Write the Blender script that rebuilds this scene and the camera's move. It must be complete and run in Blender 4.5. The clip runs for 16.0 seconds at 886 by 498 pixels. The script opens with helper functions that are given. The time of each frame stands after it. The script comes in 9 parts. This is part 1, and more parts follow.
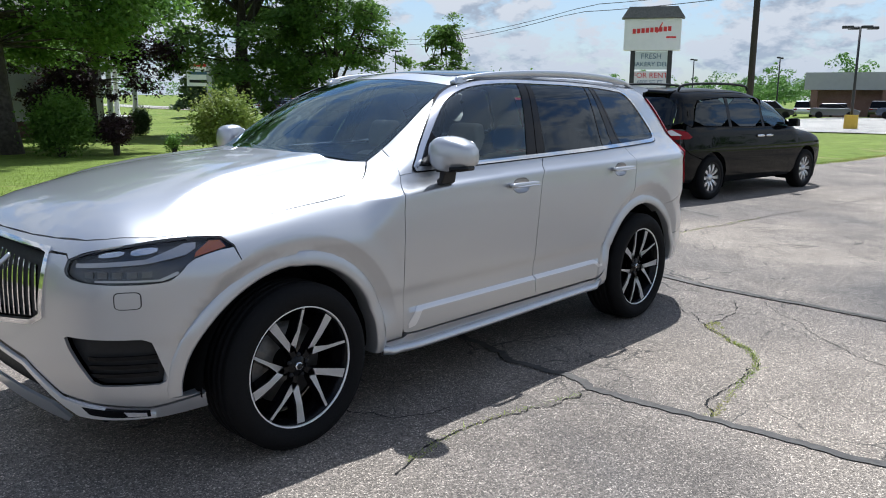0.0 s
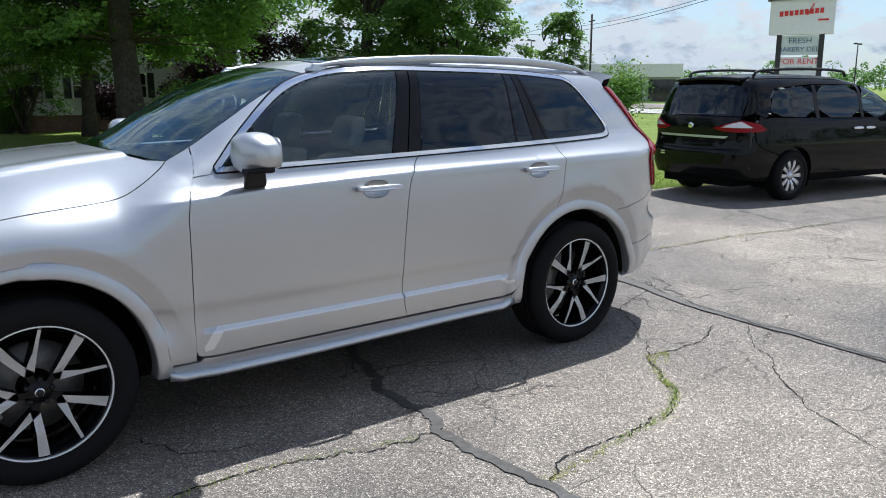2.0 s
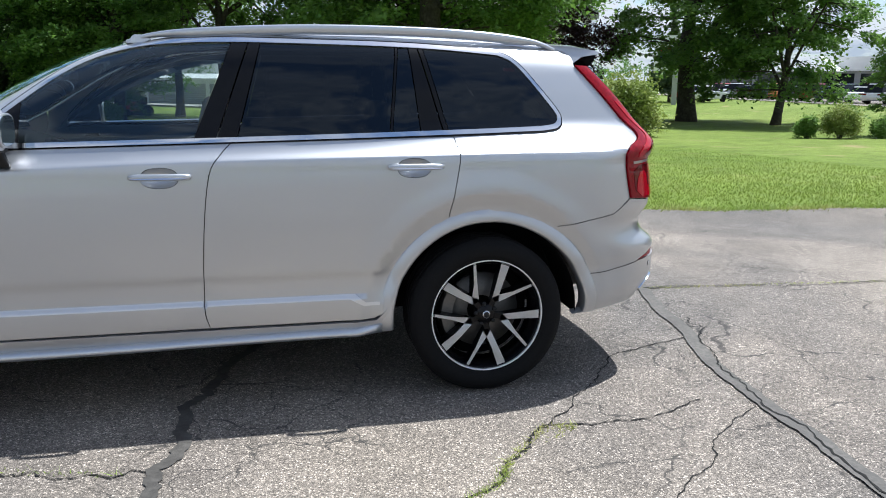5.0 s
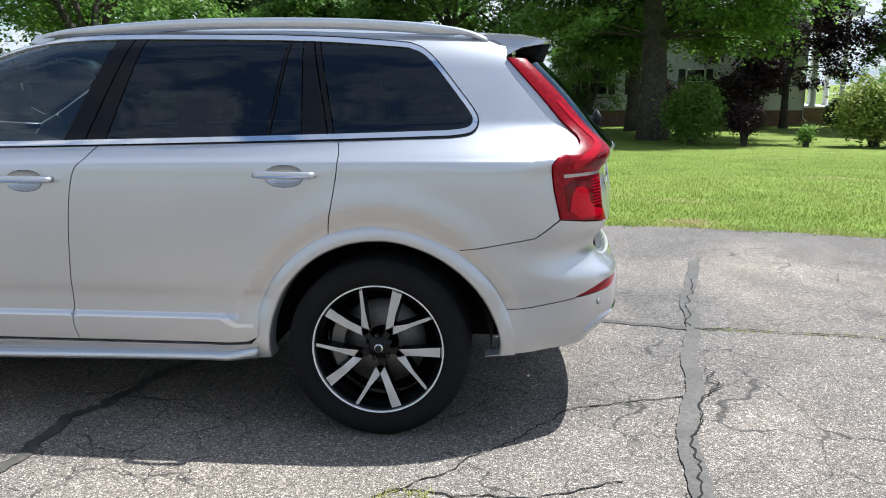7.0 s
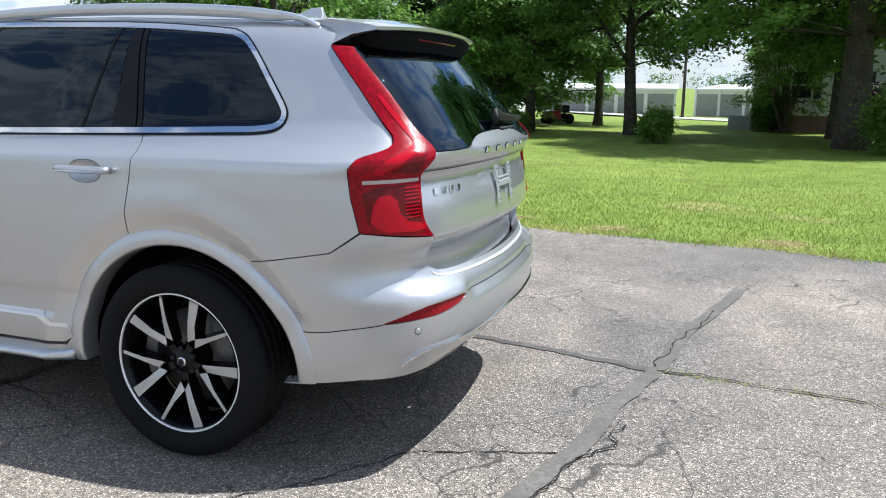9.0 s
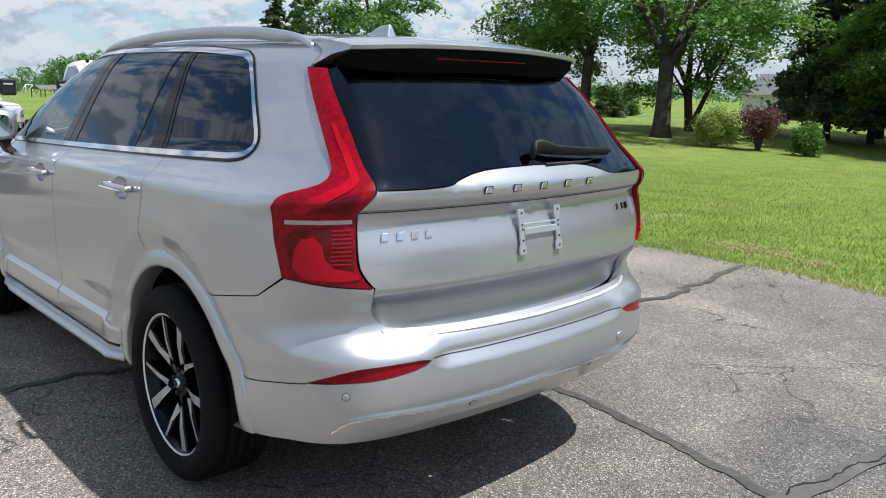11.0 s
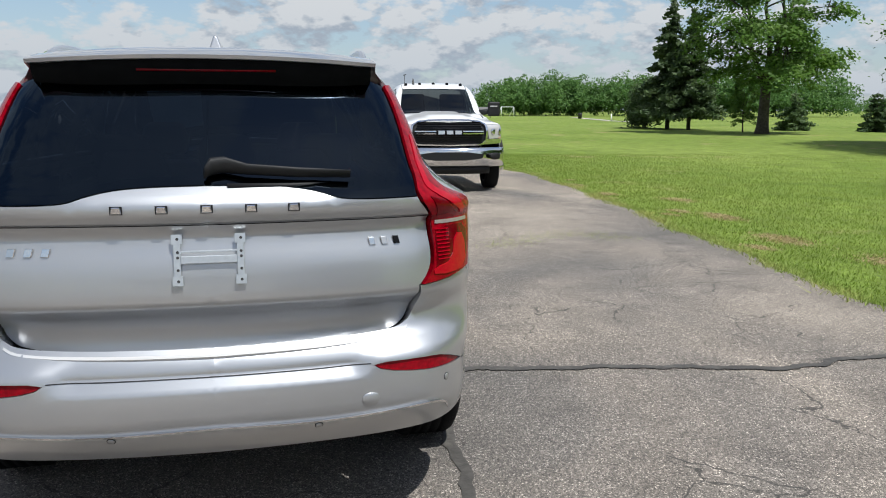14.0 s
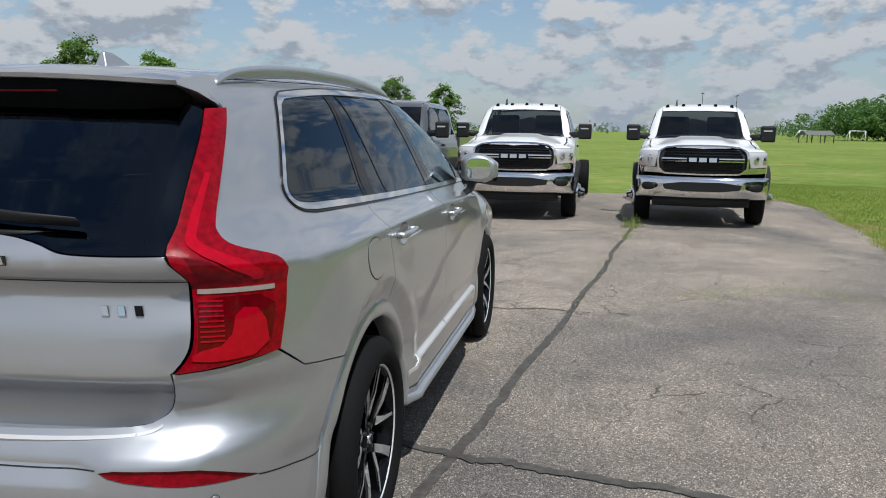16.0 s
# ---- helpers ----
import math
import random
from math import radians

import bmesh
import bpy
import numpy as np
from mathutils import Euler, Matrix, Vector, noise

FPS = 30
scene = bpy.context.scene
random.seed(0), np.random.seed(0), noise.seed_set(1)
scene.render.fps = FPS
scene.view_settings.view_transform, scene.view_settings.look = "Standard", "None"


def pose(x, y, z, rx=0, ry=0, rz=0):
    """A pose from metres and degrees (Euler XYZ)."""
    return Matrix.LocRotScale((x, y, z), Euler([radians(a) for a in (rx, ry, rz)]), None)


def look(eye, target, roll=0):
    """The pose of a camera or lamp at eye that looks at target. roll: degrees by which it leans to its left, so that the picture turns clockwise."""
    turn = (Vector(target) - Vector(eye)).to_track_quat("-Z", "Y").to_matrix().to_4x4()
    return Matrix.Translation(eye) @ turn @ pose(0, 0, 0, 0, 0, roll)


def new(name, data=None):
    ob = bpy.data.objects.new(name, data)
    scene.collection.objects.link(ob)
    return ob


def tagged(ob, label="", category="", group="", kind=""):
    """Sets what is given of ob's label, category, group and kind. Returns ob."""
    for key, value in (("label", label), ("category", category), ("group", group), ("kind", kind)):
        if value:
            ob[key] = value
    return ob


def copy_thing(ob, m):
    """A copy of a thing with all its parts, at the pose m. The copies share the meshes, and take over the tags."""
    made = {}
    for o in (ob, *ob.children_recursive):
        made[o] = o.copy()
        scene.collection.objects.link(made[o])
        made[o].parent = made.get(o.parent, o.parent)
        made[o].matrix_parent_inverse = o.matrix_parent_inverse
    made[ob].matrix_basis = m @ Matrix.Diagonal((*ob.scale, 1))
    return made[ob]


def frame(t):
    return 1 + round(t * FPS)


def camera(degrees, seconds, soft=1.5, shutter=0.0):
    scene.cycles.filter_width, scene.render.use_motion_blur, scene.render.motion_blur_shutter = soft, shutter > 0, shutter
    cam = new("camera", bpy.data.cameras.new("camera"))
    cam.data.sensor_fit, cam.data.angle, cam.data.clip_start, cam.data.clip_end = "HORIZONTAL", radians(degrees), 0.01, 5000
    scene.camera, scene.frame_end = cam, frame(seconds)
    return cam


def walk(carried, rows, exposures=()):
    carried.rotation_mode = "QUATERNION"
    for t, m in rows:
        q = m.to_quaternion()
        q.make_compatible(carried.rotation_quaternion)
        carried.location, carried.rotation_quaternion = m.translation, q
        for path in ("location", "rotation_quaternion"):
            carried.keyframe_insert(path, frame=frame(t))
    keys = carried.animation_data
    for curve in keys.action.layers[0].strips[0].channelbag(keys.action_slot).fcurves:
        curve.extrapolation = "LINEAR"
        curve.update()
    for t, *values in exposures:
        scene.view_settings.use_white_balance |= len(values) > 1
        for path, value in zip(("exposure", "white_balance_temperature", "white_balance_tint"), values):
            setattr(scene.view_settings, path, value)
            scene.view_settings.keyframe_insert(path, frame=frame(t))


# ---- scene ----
cam = camera(58.3, 16.0, 1.0)

PATH = [
    (0, (-3.533, -3.635, 1.547), (-2.084, -2.308, 1.171), 0.5),
    (0.5, (-3.171, -3.859, 1.55), (-1.822, -2.437, 1.157), 0.7),
    (1, (-2.792, -3.943, 1.523), (-1.512, -2.466, 1.097), 1.1),
    (1.5, (-2.39, -4.055, 1.526), (-1.13, -2.56, 1.104), 0.1),
    (2, (-1.995, -4.2, 1.547), (-0.817, -2.635, 1.147), -0.0),
    (2.5, (-1.597, -4.235, 1.52), (-0.463, -2.631, 1.145), 0.5),
    (3, (-1.181, -4.31, 1.496), (-0.092, -2.672, 1.136), 0.9),
    (3.5, (-0.775, -4.396, 1.523), (0.182, -2.677, 1.164), 1.7),
    (4, (-0.362, -4.398, 1.494), (0.511, -2.643, 1.092), 1.7),
    (4.5, (0.042, -4.444, 1.469), (0.751, -2.624, 1.042), 0.9),
    (4.7, (0.223, -4.448, 1.481), (0.819, -2.587, 1.056), 0.7),
    (6.8, (1.922, -4.056, 1.432), (1.736, -2.106, 1.027), -0.4),
    (7, (2.057, -4.0, 1.435), (1.87, -2.05, 1.033), -0.2),
    (7.5, (2.464, -3.885, 1.416), (2.15, -1.949, 1.025), 0.8),
    (8, (2.773, -3.713, 1.392), (2.3, -1.815, 0.976), 1.6),
    (8.5, (3.083, -3.491, 1.433), (2.652, -1.591, 0.983), 2.0),
    (9, (3.395, -3.266, 1.408), (2.728, -1.424, 1.006), 0.5),
    (9.2, (3.513, -3.15, 1.43), (2.684, -1.37, 1.046), 0.5),
    (11.3, (4.394, -1.887, 1.486), (2.892, -0.617, 1.121), 0.7),
    (11.5, (4.461, -1.767, 1.504), (2.937, -0.517, 1.164), 0.7),
    (12, (4.724, -1.441, 1.488), (3.11, -0.3, 1.178), 0.3),
    (12.5, (4.895, -1.099, 1.471), (3.175, -0.136, 1.135), -1.1),
    (13, (4.944, -0.661, 1.486), (3.184, 0.214, 1.116), 0.3),
    (13.5, (5.031, -0.208, 1.481), (3.19, 0.487, 1.126), -0.5),
    (14, (4.956, 0.184, 1.46), (3.032, 0.607, 1.115), 0.1),
    (14.5, (4.807, 0.563, 1.49), (2.859, 0.854, 1.146), 2.1),
    (15, (4.682, 1.014, 1.505), (2.707, 1.084, 1.196), 2.9),
    (15.5, (4.395, 1.33, 1.471), (2.426, 1.122, 1.188), 2.4),
    (16, (4.161, 1.671, 1.499), (2.217, 1.307, 1.199), 0.8),
]
walk(cam, [(t, look(eye, target, roll)) for t, eye, target, roll in PATH], exposures=[(0, 0.18, 5830, 9), (2, 0.28, 5830, 8), (4.5, 0.4, 5900, 8), (7, 0.68, 5950, 7.5), (9, 0.7, 5950, 7.5), (11.5, 0.2, 6050, 7), (12.5, 0.1, 6150, 7), (14, 0.05, 6200, 7.5), (16, -0.19, 6120, 8)])

# ---- light ----
SUN_FROM = Vector((0.44, 0.255, 1.0)).normalized()
sun = new("sun", bpy.data.lights.new("sun", "SUN"))
sun.data.energy, sun.data.angle, sun.data.color = 5.0, radians(0.6), (1.0, 0.965, 0.915)
sun.matrix_world = look(SUN_FROM * 60, (0, 0, 0))


def make_world():
    """A bright summer sky with broken cumulus that thickens towards the horizon."""
    world = bpy.data.worlds.new("sky")
    scene.world = world
    world.use_nodes = True
    nt = world.node_tree
    nt.nodes.clear()

    def n(kind, **kw):
        node = nt.nodes.new(kind)
        for key, value in kw.items():
            node.inputs[key].default_value = value
        return node
    out, bg = nt.nodes.new("ShaderNodeOutputWorld"), n("ShaderNodeBackground", Strength=0.90)
    sky = nt.nodes.new("ShaderNodeTexSky")
    sky.sky_type, sky.sun_disc = "NISHITA", False
    sky.sun_elevation, sky.sun_rotation = radians(63), radians(60)
    sky.air_density, sky.dust_density, sky.ozone_density = 1.0, 0.6, 1.6
    scale = n("ShaderNodeVectorMath")
    scale.operation = "SCALE"
    scale.inputs["Scale"].default_value = 0.125
    nt.links.new(sky.outputs[0], scale.inputs[0])
    coord, sep = nt.nodes.new("ShaderNodeTexCoord"), nt.nodes.new("ShaderNodeSeparateXYZ")
    nt.links.new(coord.outputs["Generated"], sep.inputs[0])

    def math_node(op, a, b):
        node = nt.nodes.new("ShaderNodeMath")
        node.operation = op
        for i, v in enumerate((a, b)):
            if isinstance(v, (int, float)):
                node.inputs[i].default_value = v
            else:
                nt.links.new(v, node.inputs[i])
        return node.outputs[0]
    up = math_node("ADD", math_node("MAXIMUM", sep.outputs[2], 0.0), 0.42)
    px, py = math_node("DIVIDE", sep.outputs[0], up), math_node("DIVIDE", sep.outputs[1], up)
    comb = nt.nodes.new("ShaderNodeCombineXYZ")
    nt.links.new(px, comb.inputs[0])
    nt.links.new(py, comb.inputs[1])
    def density(where):
        """Billowing cumulus: broad noise with rounded lumps on it."""
        broad = n("ShaderNodeTexNoise", Scale=3.4, Detail=9.0, Roughness=0.56)
        lumps = n("ShaderNodeTexVoronoi", Scale=9.0, Detail=4.0, Roughness=0.6)
        lumps.feature = "SMOOTH_F1"
        lumps.inputs["Smoothness"].default_value = 0.35
        for node in (broad, lumps):
            nt.links.new(where, node.inputs["Vector"])
        return math_node("ADD", math_node("MULTIPLY", broad.outputs[0], 0.80), math_node("MULTIPLY", math_node("SUBTRACT", 1.0, lumps.outputs["Distance"]), 0.22))
    puff = density(comb.outputs[0])
    cover = nt.nodes.new("ShaderNodeValToRGB")
    cover.color_ramp.elements[0].position, cover.color_ramp.elements[1].position = 0.285, 0.375
    nt.links.new(puff, cover.inputs[0])
    # the tops, where a cloud thins out upwards, are white; the thick undersides are grey
    up2 = math_node("ADD", up, 0.022)
    above = nt.nodes.new("ShaderNodeCombineXYZ")
    nt.links.new(math_node("DIVIDE", sep.outputs[0], up2), above.inputs[0])
    nt.links.new(math_node("DIVIDE", sep.outputs[1], up2), above.inputs[1])
    higher = density(above.outputs[0])
    rise = math_node("ADD", math_node("MULTIPLY", math_node("SUBTRACT", puff, higher), 3.2), math_node("SUBTRACT", 0.95, puff))
    tint = nt.nodes.new("ShaderNodeValToRGB")
    tint.color_ramp.elements[0].position, tint.color_ramp.elements[1].position = 0.34, 0.68
    tint.color_ramp.elements[0].color, tint.color_ramp.elements[1].color = (0.40, 0.435, 0.49, 1), (0.82, 0.80, 0.785, 1)
    nt.links.new(rise, tint.inputs[0])
    mix = nt.nodes.new("ShaderNodeMix")
    mix.data_type = "RGBA"
    # fewer clouds overhead than low down
    thin = nt.nodes.new("ShaderNodeMapRange")
    thin.inputs["From Min"].default_value, thin.inputs["From Max"].default_value = 0.35, 0.8
    thin.inputs["To Min"].default_value, thin.inputs["To Max"].default_value = 1.0, 0.35
    nt.links.new(sep.outputs[2], thin.inputs[0])
    nt.links.new(math_node("MULTIPLY", cover.outputs[0], thin.outputs[0]), mix.inputs["Factor"])
    nt.links.new(scale.outputs[0], mix.inputs["A"])
    nt.links.new(tint.outputs[0], mix.inputs["B"])
    # bright haze low down
    low = nt.nodes.new("ShaderNodeMapRange")
    low.inputs["From Min"].default_value, low.inputs["From Max"].default_value = 0.0, 0.22
    low.inputs["To Min"].default_value, low.inputs["To Max"].default_value = 0.62, 0.0
    nt.links.new(sep.outputs[2], low.inputs[0])
    haze = nt.nodes.new("ShaderNodeMix")
    haze.data_type = "RGBA"
    haze.inputs["B"].default_value = (0.43, 0.495, 0.575, 1)
    nt.links.new(low.outputs[0], haze.inputs["Factor"])
    nt.links.new(mix.outputs["Result"], haze.inputs["A"])
    nt.links.new(haze.outputs["Result"], bg.inputs[0])
    nt.links.new(bg.outputs[0], out.inputs[0])


make_world()


# ---- materials ----
def material(name, color=(0.5, 0.5, 0.5), rough=0.5, metal=0.0, coat=0.0, spec=0.5, grain=0.0, grain_scale=40.0, bump=0.0,
             bump_scale=200.0, vary=0.0, emit=0.0, second=None, second_scale=3.0, detail=6.0, transmission=0.0, alpha_island=0.0):
    """A surface with a grain, larger patches of a second colour, relief and slight differences between pieces."""
    m = bpy.data.materials.new(name)
    m.use_nodes = True
    nt = m.node_tree
    b = nt.nodes["Principled BSDF"]
    b.inputs["Base Color"].default_value = (*color, 1)
    b.inputs["Roughness"].default_value, b.inputs["Metallic"].default_value = rough, metal
    b.inputs["Coat Weight"].default_value, b.inputs["Coat Roughness"].default_value = coat, 0.03
    b.inputs["Specular IOR Level"].default_value = spec
    b.inputs["Transmission Weight"].default_value = transmission
    if emit:
        b.inputs["Emission Color"].default_value, b.inputs["Emission Strength"].default_value = (*color, 1), emit
    coord = nt.nodes.new("ShaderNodeTexCoord")
    last = None

    def noise_node(scale, det=detail):
        node = nt.nodes.new("ShaderNodeTexNoise")
        node.inputs["Scale"].default_value, node.inputs["Detail"].default_value = scale, det
        nt.links.new(coord.outputs["Object"], node.inputs["Vector"])
        return node

    def blend(a, other, fac):
        node = nt.nodes.new("ShaderNodeMix")
        node.data_type = "RGBA"
        if a is None:
            node.inputs["A"].default_value = (*color, 1)
        else:
            nt.links.new(a, node.inputs["A"])
        node.inputs["B"].default_value = (*other, 1)
        nt.links.new(fac, node.inputs["Factor"])
        return node.outputs["Result"]

    def window_of(src, lo, hi, top=1.0):
        node = nt.nodes.new("ShaderNodeMapRange")
        node.inputs["From Min"].default_value, node.inputs["From Max"].default_value = lo, hi
        node.inputs["To Max"].default_value = top
        nt.links.new(src, node.inputs[0])
        return node.outputs[0]
    if second is not None:
        last = blend(last, second, window_of(noise_node(second_scale).outputs[0], 0.38, 0.64))
    if grain:
        dark = tuple(c * (1 - grain) for c in color)
        last = blend(last, dark, window_of(noise_node(grain_scale).outputs[0], 0.35, 0.7, 0.9))
    if vary:
        info = nt.nodes.new("ShaderNodeObjectInfo")
        geo = nt.nodes.new("ShaderNodeNewGeometry")
        add = nt.nodes.new("ShaderNodeMath")
        add.operation = "ADD"
        nt.links.new(info.outputs["Random"], add.inputs[0])
        nt.links.new(geo.outputs["Random Per Island"], add.inputs[1])
        hsv = nt.nodes.new("ShaderNodeHueSaturation")
        rng = nt.nodes.new("ShaderNodeMapRange")
        rng.inputs["From Max"].default_value = 2.0
        rng.inputs["To Min"].default_value, rng.inputs["To Max"].default_value = 1 - vary, 1 + vary
        nt.links.new(add.outputs[0], rng.inputs[0])
        nt.links.new(rng.outputs[0], hsv.inputs["Value"])
        if last is None:
            hsv.inputs["Color"].default_value = (*color, 1)
        else:
            nt.links.new(last, hsv.inputs["Color"])
        last = hsv.outputs[0]
    if last is not None:
        nt.links.new(last, b.inputs["Base Color"])
    if bump:
        bn = nt.nodes.new("ShaderNodeBump")
        bn.inputs["Strength"].default_value, bn.inputs["Distance"].default_value = bump, 0.01
        nt.links.new(noise_node(bump_scale, 4.0).outputs[0], bn.inputs["Height"])
        nt.links.new(bn.outputs[0], b.inputs["Normal"])
    return m


def glass_material(name, tint, gloss_rough=0.0, ior=1.5, shine=(1, 1, 1)):
    """Thin tinted glass: the tint lets light straight through, the gloss follows Fresnel."""
    m = bpy.data.materials.new(name)
    m.use_nodes = True
    nt = m.node_tree
    nt.nodes.clear()
    out, mix = nt.nodes.new("ShaderNodeOutputMaterial"), nt.nodes.new("ShaderNodeMixShader")
    clear, gloss, fres = nt.nodes.new("ShaderNodeBsdfTransparent"), nt.nodes.new("ShaderNodeBsdfGlossy"), nt.nodes.new("ShaderNodeFresnel")
    clear.inputs[0].default_value = (*tint, 1)
    gloss.inputs["Roughness"].default_value = gloss_rough
    gloss.inputs["Color"].default_value = (*shine, 1)
    fres.inputs[0].default_value = ior
    nt.links.new(fres.outputs[0], mix.inputs[0])
    nt.links.new(clear.outputs[0], mix.inputs[1])
    nt.links.new(gloss.outputs[0], mix.inputs[2])
    nt.links.new(mix.outputs[0], out.inputs[0])
    return m


PAINT = material("silver_paint", (0.500, 0.508, 0.525), rough=0.36, metal=0.77, spec=0.3, coat=1.0, grain=0.04, grain_scale=900)
# paler silver: satin trim, and highlights painted on bumper lip and door ledge
PAINT_LOW = material("silver_trim_and_highlight", (0.74, 0.73, 0.72), rough=0.35, metal=0.45, coat=0.6, grain=0.04, grain_scale=600)
CHROME = material("chrome", (0.78, 0.78, 0.79), rough=0.08, metal=1.0, grain=0.03, grain_scale=60)
SATIN = material("satin_aluminium", (0.56, 0.58, 0.61), rough=0.30, metal=0.8, grain=0.05, grain_scale=80)
MACHINED = material("machined_alloy", (0.88, 0.88, 0.88), rough=0.42, metal=0.5, coat=0.5, grain=0.06, grain_scale=140)
BLACK_GLOSS = material("gloss_black", (0.005, 0.005, 0.006), rough=0.16, spec=0.16, coat=0.08, grain=0.3, grain_scale=30)
BLACK_PLASTIC = material("black_plastic", (0.012, 0.012, 0.013), rough=0.55, spec=0.35, bump=0.15, bump_scale=900, grain=0.3, grain_scale=60)
DARK_VOID = material("dark_underbody", (0.006, 0.006, 0.006), rough=0.95, spec=0.1, grain=0.4, grain_scale=20)
RUBBER = material("tyre_rubber", (0.008, 0.008, 0.0085), rough=0.8, spec=0.16, grain=0.25, grain_scale=90, bump=0.2, bump_scale=350)
LENS_RED = material("red_lamp_lens", (0.27, 0.0006, 0.008), rough=0.22, spec=0.08, coat=0.30, grain=0.5, grain_scale=55, bump=0.10, bump_scale=220)
LENS_DARKRED = material("dark_red_lamp_lens", (0.12, 0.0008, 0.004), rough=0.14, spec=0.1, coat=0.35, grain=0.4, grain_scale=40)
LENS_BRIGHTRED = material("bright_red_lamp_lens", (0.40, 0.001, 0.012), rough=0.14, spec=0.1, coat=0.35, grain=0.2, grain_scale=50)
LAMP_GREY = material("lamp_reflector", (0.09, 0.095, 0.105), rough=0.25, metal=0.6, grain=0.3, grain_scale=50)
LENS_WHITE = material("clear_lamp_lens", (0.62, 0.60, 0.60), rough=0.15, coat=1.0, metal=0.3, grain=0.1, grain_scale=60)
LENS_REVERSE = material("reversing_lamp_lens", (0.46, 0.37, 0.37), rough=0.15, coat=0.7, metal=0.3, grain=0.2, grain_scale=60)
LENS_AMBER = material("amber_lamp_lens", (0.72, 0.20, 0.05), rough=0.15, coat=1.0, grain=0.15, grain_scale=60)
GLASS_FRONT = glass_material("front_glass", (0.66, 0.72, 0.71), ior=1.75, shine=(0.82, 0.94, 1.0))
GLASS_WIND = glass_material("windscreen_glass", (0.72, 0.84, 0.84), ior=1.95, shine=(0.75, 0.93, 1.0))
GLASS_DARK = glass_material("privacy_glass", (0.030, 0.033, 0.040), shine=(0.80, 0.90, 1.0))
GLASS_REAR = glass_material("rear_privacy_glass", (0.040, 0.046, 0.056), shine=(0.62, 0.80, 1.0))
GLASS_CLEAR = glass_material("clear_cover", (0.90, 0.91, 0.92), ior=1.4)
MIRROR = material("mirror_glass", (0.62, 0.68, 0.68), rough=0.01, metal=1.0)
SEAT = material("pale_leather", (0.48, 0.44, 0.38), rough=0.6, grain=0.08, grain_scale=30, bump=0.1, bump_scale=300)
TRIM_DARK = material("dark_cabin_trim", (0.035, 0.035, 0.037), rough=0.65, grain=0.2, grain_scale=25)
PAPER = material("paper", (0.78, 0.76, 0.70), rough=0.8, grain=0.06, grain_scale=40)
STEEL = material("brake_steel", (0.16, 0.155, 0.15), rough=0.5, metal=0.8, grain=0.2, grain_scale=60)
ZINC = material("zinc_plate", (0.62, 0.65, 0.68), rough=0.35, metal=0.7, grain=0.1, grain_scale=70)


# ---- building kit ----
def part(name, bm, mat, parent=None, label="", smooth=True):
    """Links a bmesh as ONE mesh object under a thing or a part."""
    me = bpy.data.meshes.new(name)
    bm.to_mesh(me)
    bm.free()
    return part_mesh(name, me, mat, parent, label, smooth)


def part_mesh(name, me, mat, parent=None, label="", smooth=True):
    for one in (mat if isinstance(mat, (list, tuple)) else [mat]):
        me.materials.append(one)
    if smooth and len(me.polygons):
        me.polygons.foreach_set("use_smooth", [True] * len(me.polygons))
    ob = new(name, me)
    if parent is not None:
        ob.parent = parent
    if label:
        tagged(ob, label)
    return ob


def thing(name, label, category, group="", at=None):
    ob = tagged(new(name), label, category, group)
    if at is not None:
        ob.matrix_world = at
    return ob


def soften(ob, width=0.01, segments=2, angle=35):
    mod = ob.modifiers.new("bevel", "BEVEL")
    mod.width, mod.segments, mod.limit_method, mod.angle_limit = width, segments, "ANGLE", radians(angle)
    mod.harden_normals = True
    return ob


def add_box(bm, lo, hi, m=None):
    (x0, y0, z0), (x1, y1, z1) = lo, hi
    v = [bm.verts.new(p) for p in ((x0, y0, z0), (x1, y0, z0), (x1, y1, z0), (x0, y1, z0), (x0, y0, z1), (x1, y0, z1), (x1, y1, z1), (x0, y1, z1))]
    for f in ((3, 2, 1, 0), (4, 5, 6, 7), (0, 1, 5, 4), (1, 2, 6, 5), (2, 3, 7, 6), (3, 0, 4, 7)):
        bm.faces.new([v[i] for i in f])
    if m is not None:
        bmesh.ops.transform(bm, matrix=m, verts=v)
    return v


def box_bm(lo, hi, m=None):
    bm = bmesh.new()
    add_box(bm, lo, hi, m)
    return bm


def loft(rings, close=True, caps=True, bm=None):
    """Skin through rings of equal point count."""
    bm = bm or bmesh.new()
    vs = [[bm.verts.new(p) for p in r] for r in rings]
    k = len(rings[0])
    for a, b in zip(vs, vs[1:]):
        for i in range(k if close else k - 1):
            j = (i + 1) % k
            bm.faces.new((a[i], a[j], b[j], b[i]))
    if caps and close:
        bm.faces.new(vs[0][::-1])
        bm.faces.new(vs[-1])
    return bm


def tube(points, radii, sides=8, bm=None, caps=True):
    """A round bar along points."""
    rings = []
    pts = [Vector(p) for p in points]
    if isinstance(radii, (int, float)):
        radii = [radii] * len(pts)
    for i, p in enumerate(pts):
        d = (pts[min(i + 1, len(pts) - 1)] - pts[max(i - 1, 0)]).normalized()
        a = d.cross(Vector((0, 0, 1)) if abs(d.z) < 0.9 else Vector((1, 0, 0))).normalized()
        b = d.cross(a)
        rings.append([p + (a * math.cos(t) + b * math.sin(t)) * radii[i] for t in (2 * math.pi * j / sides for j in range(sides))])
    return loft(rings, True, caps, bm)


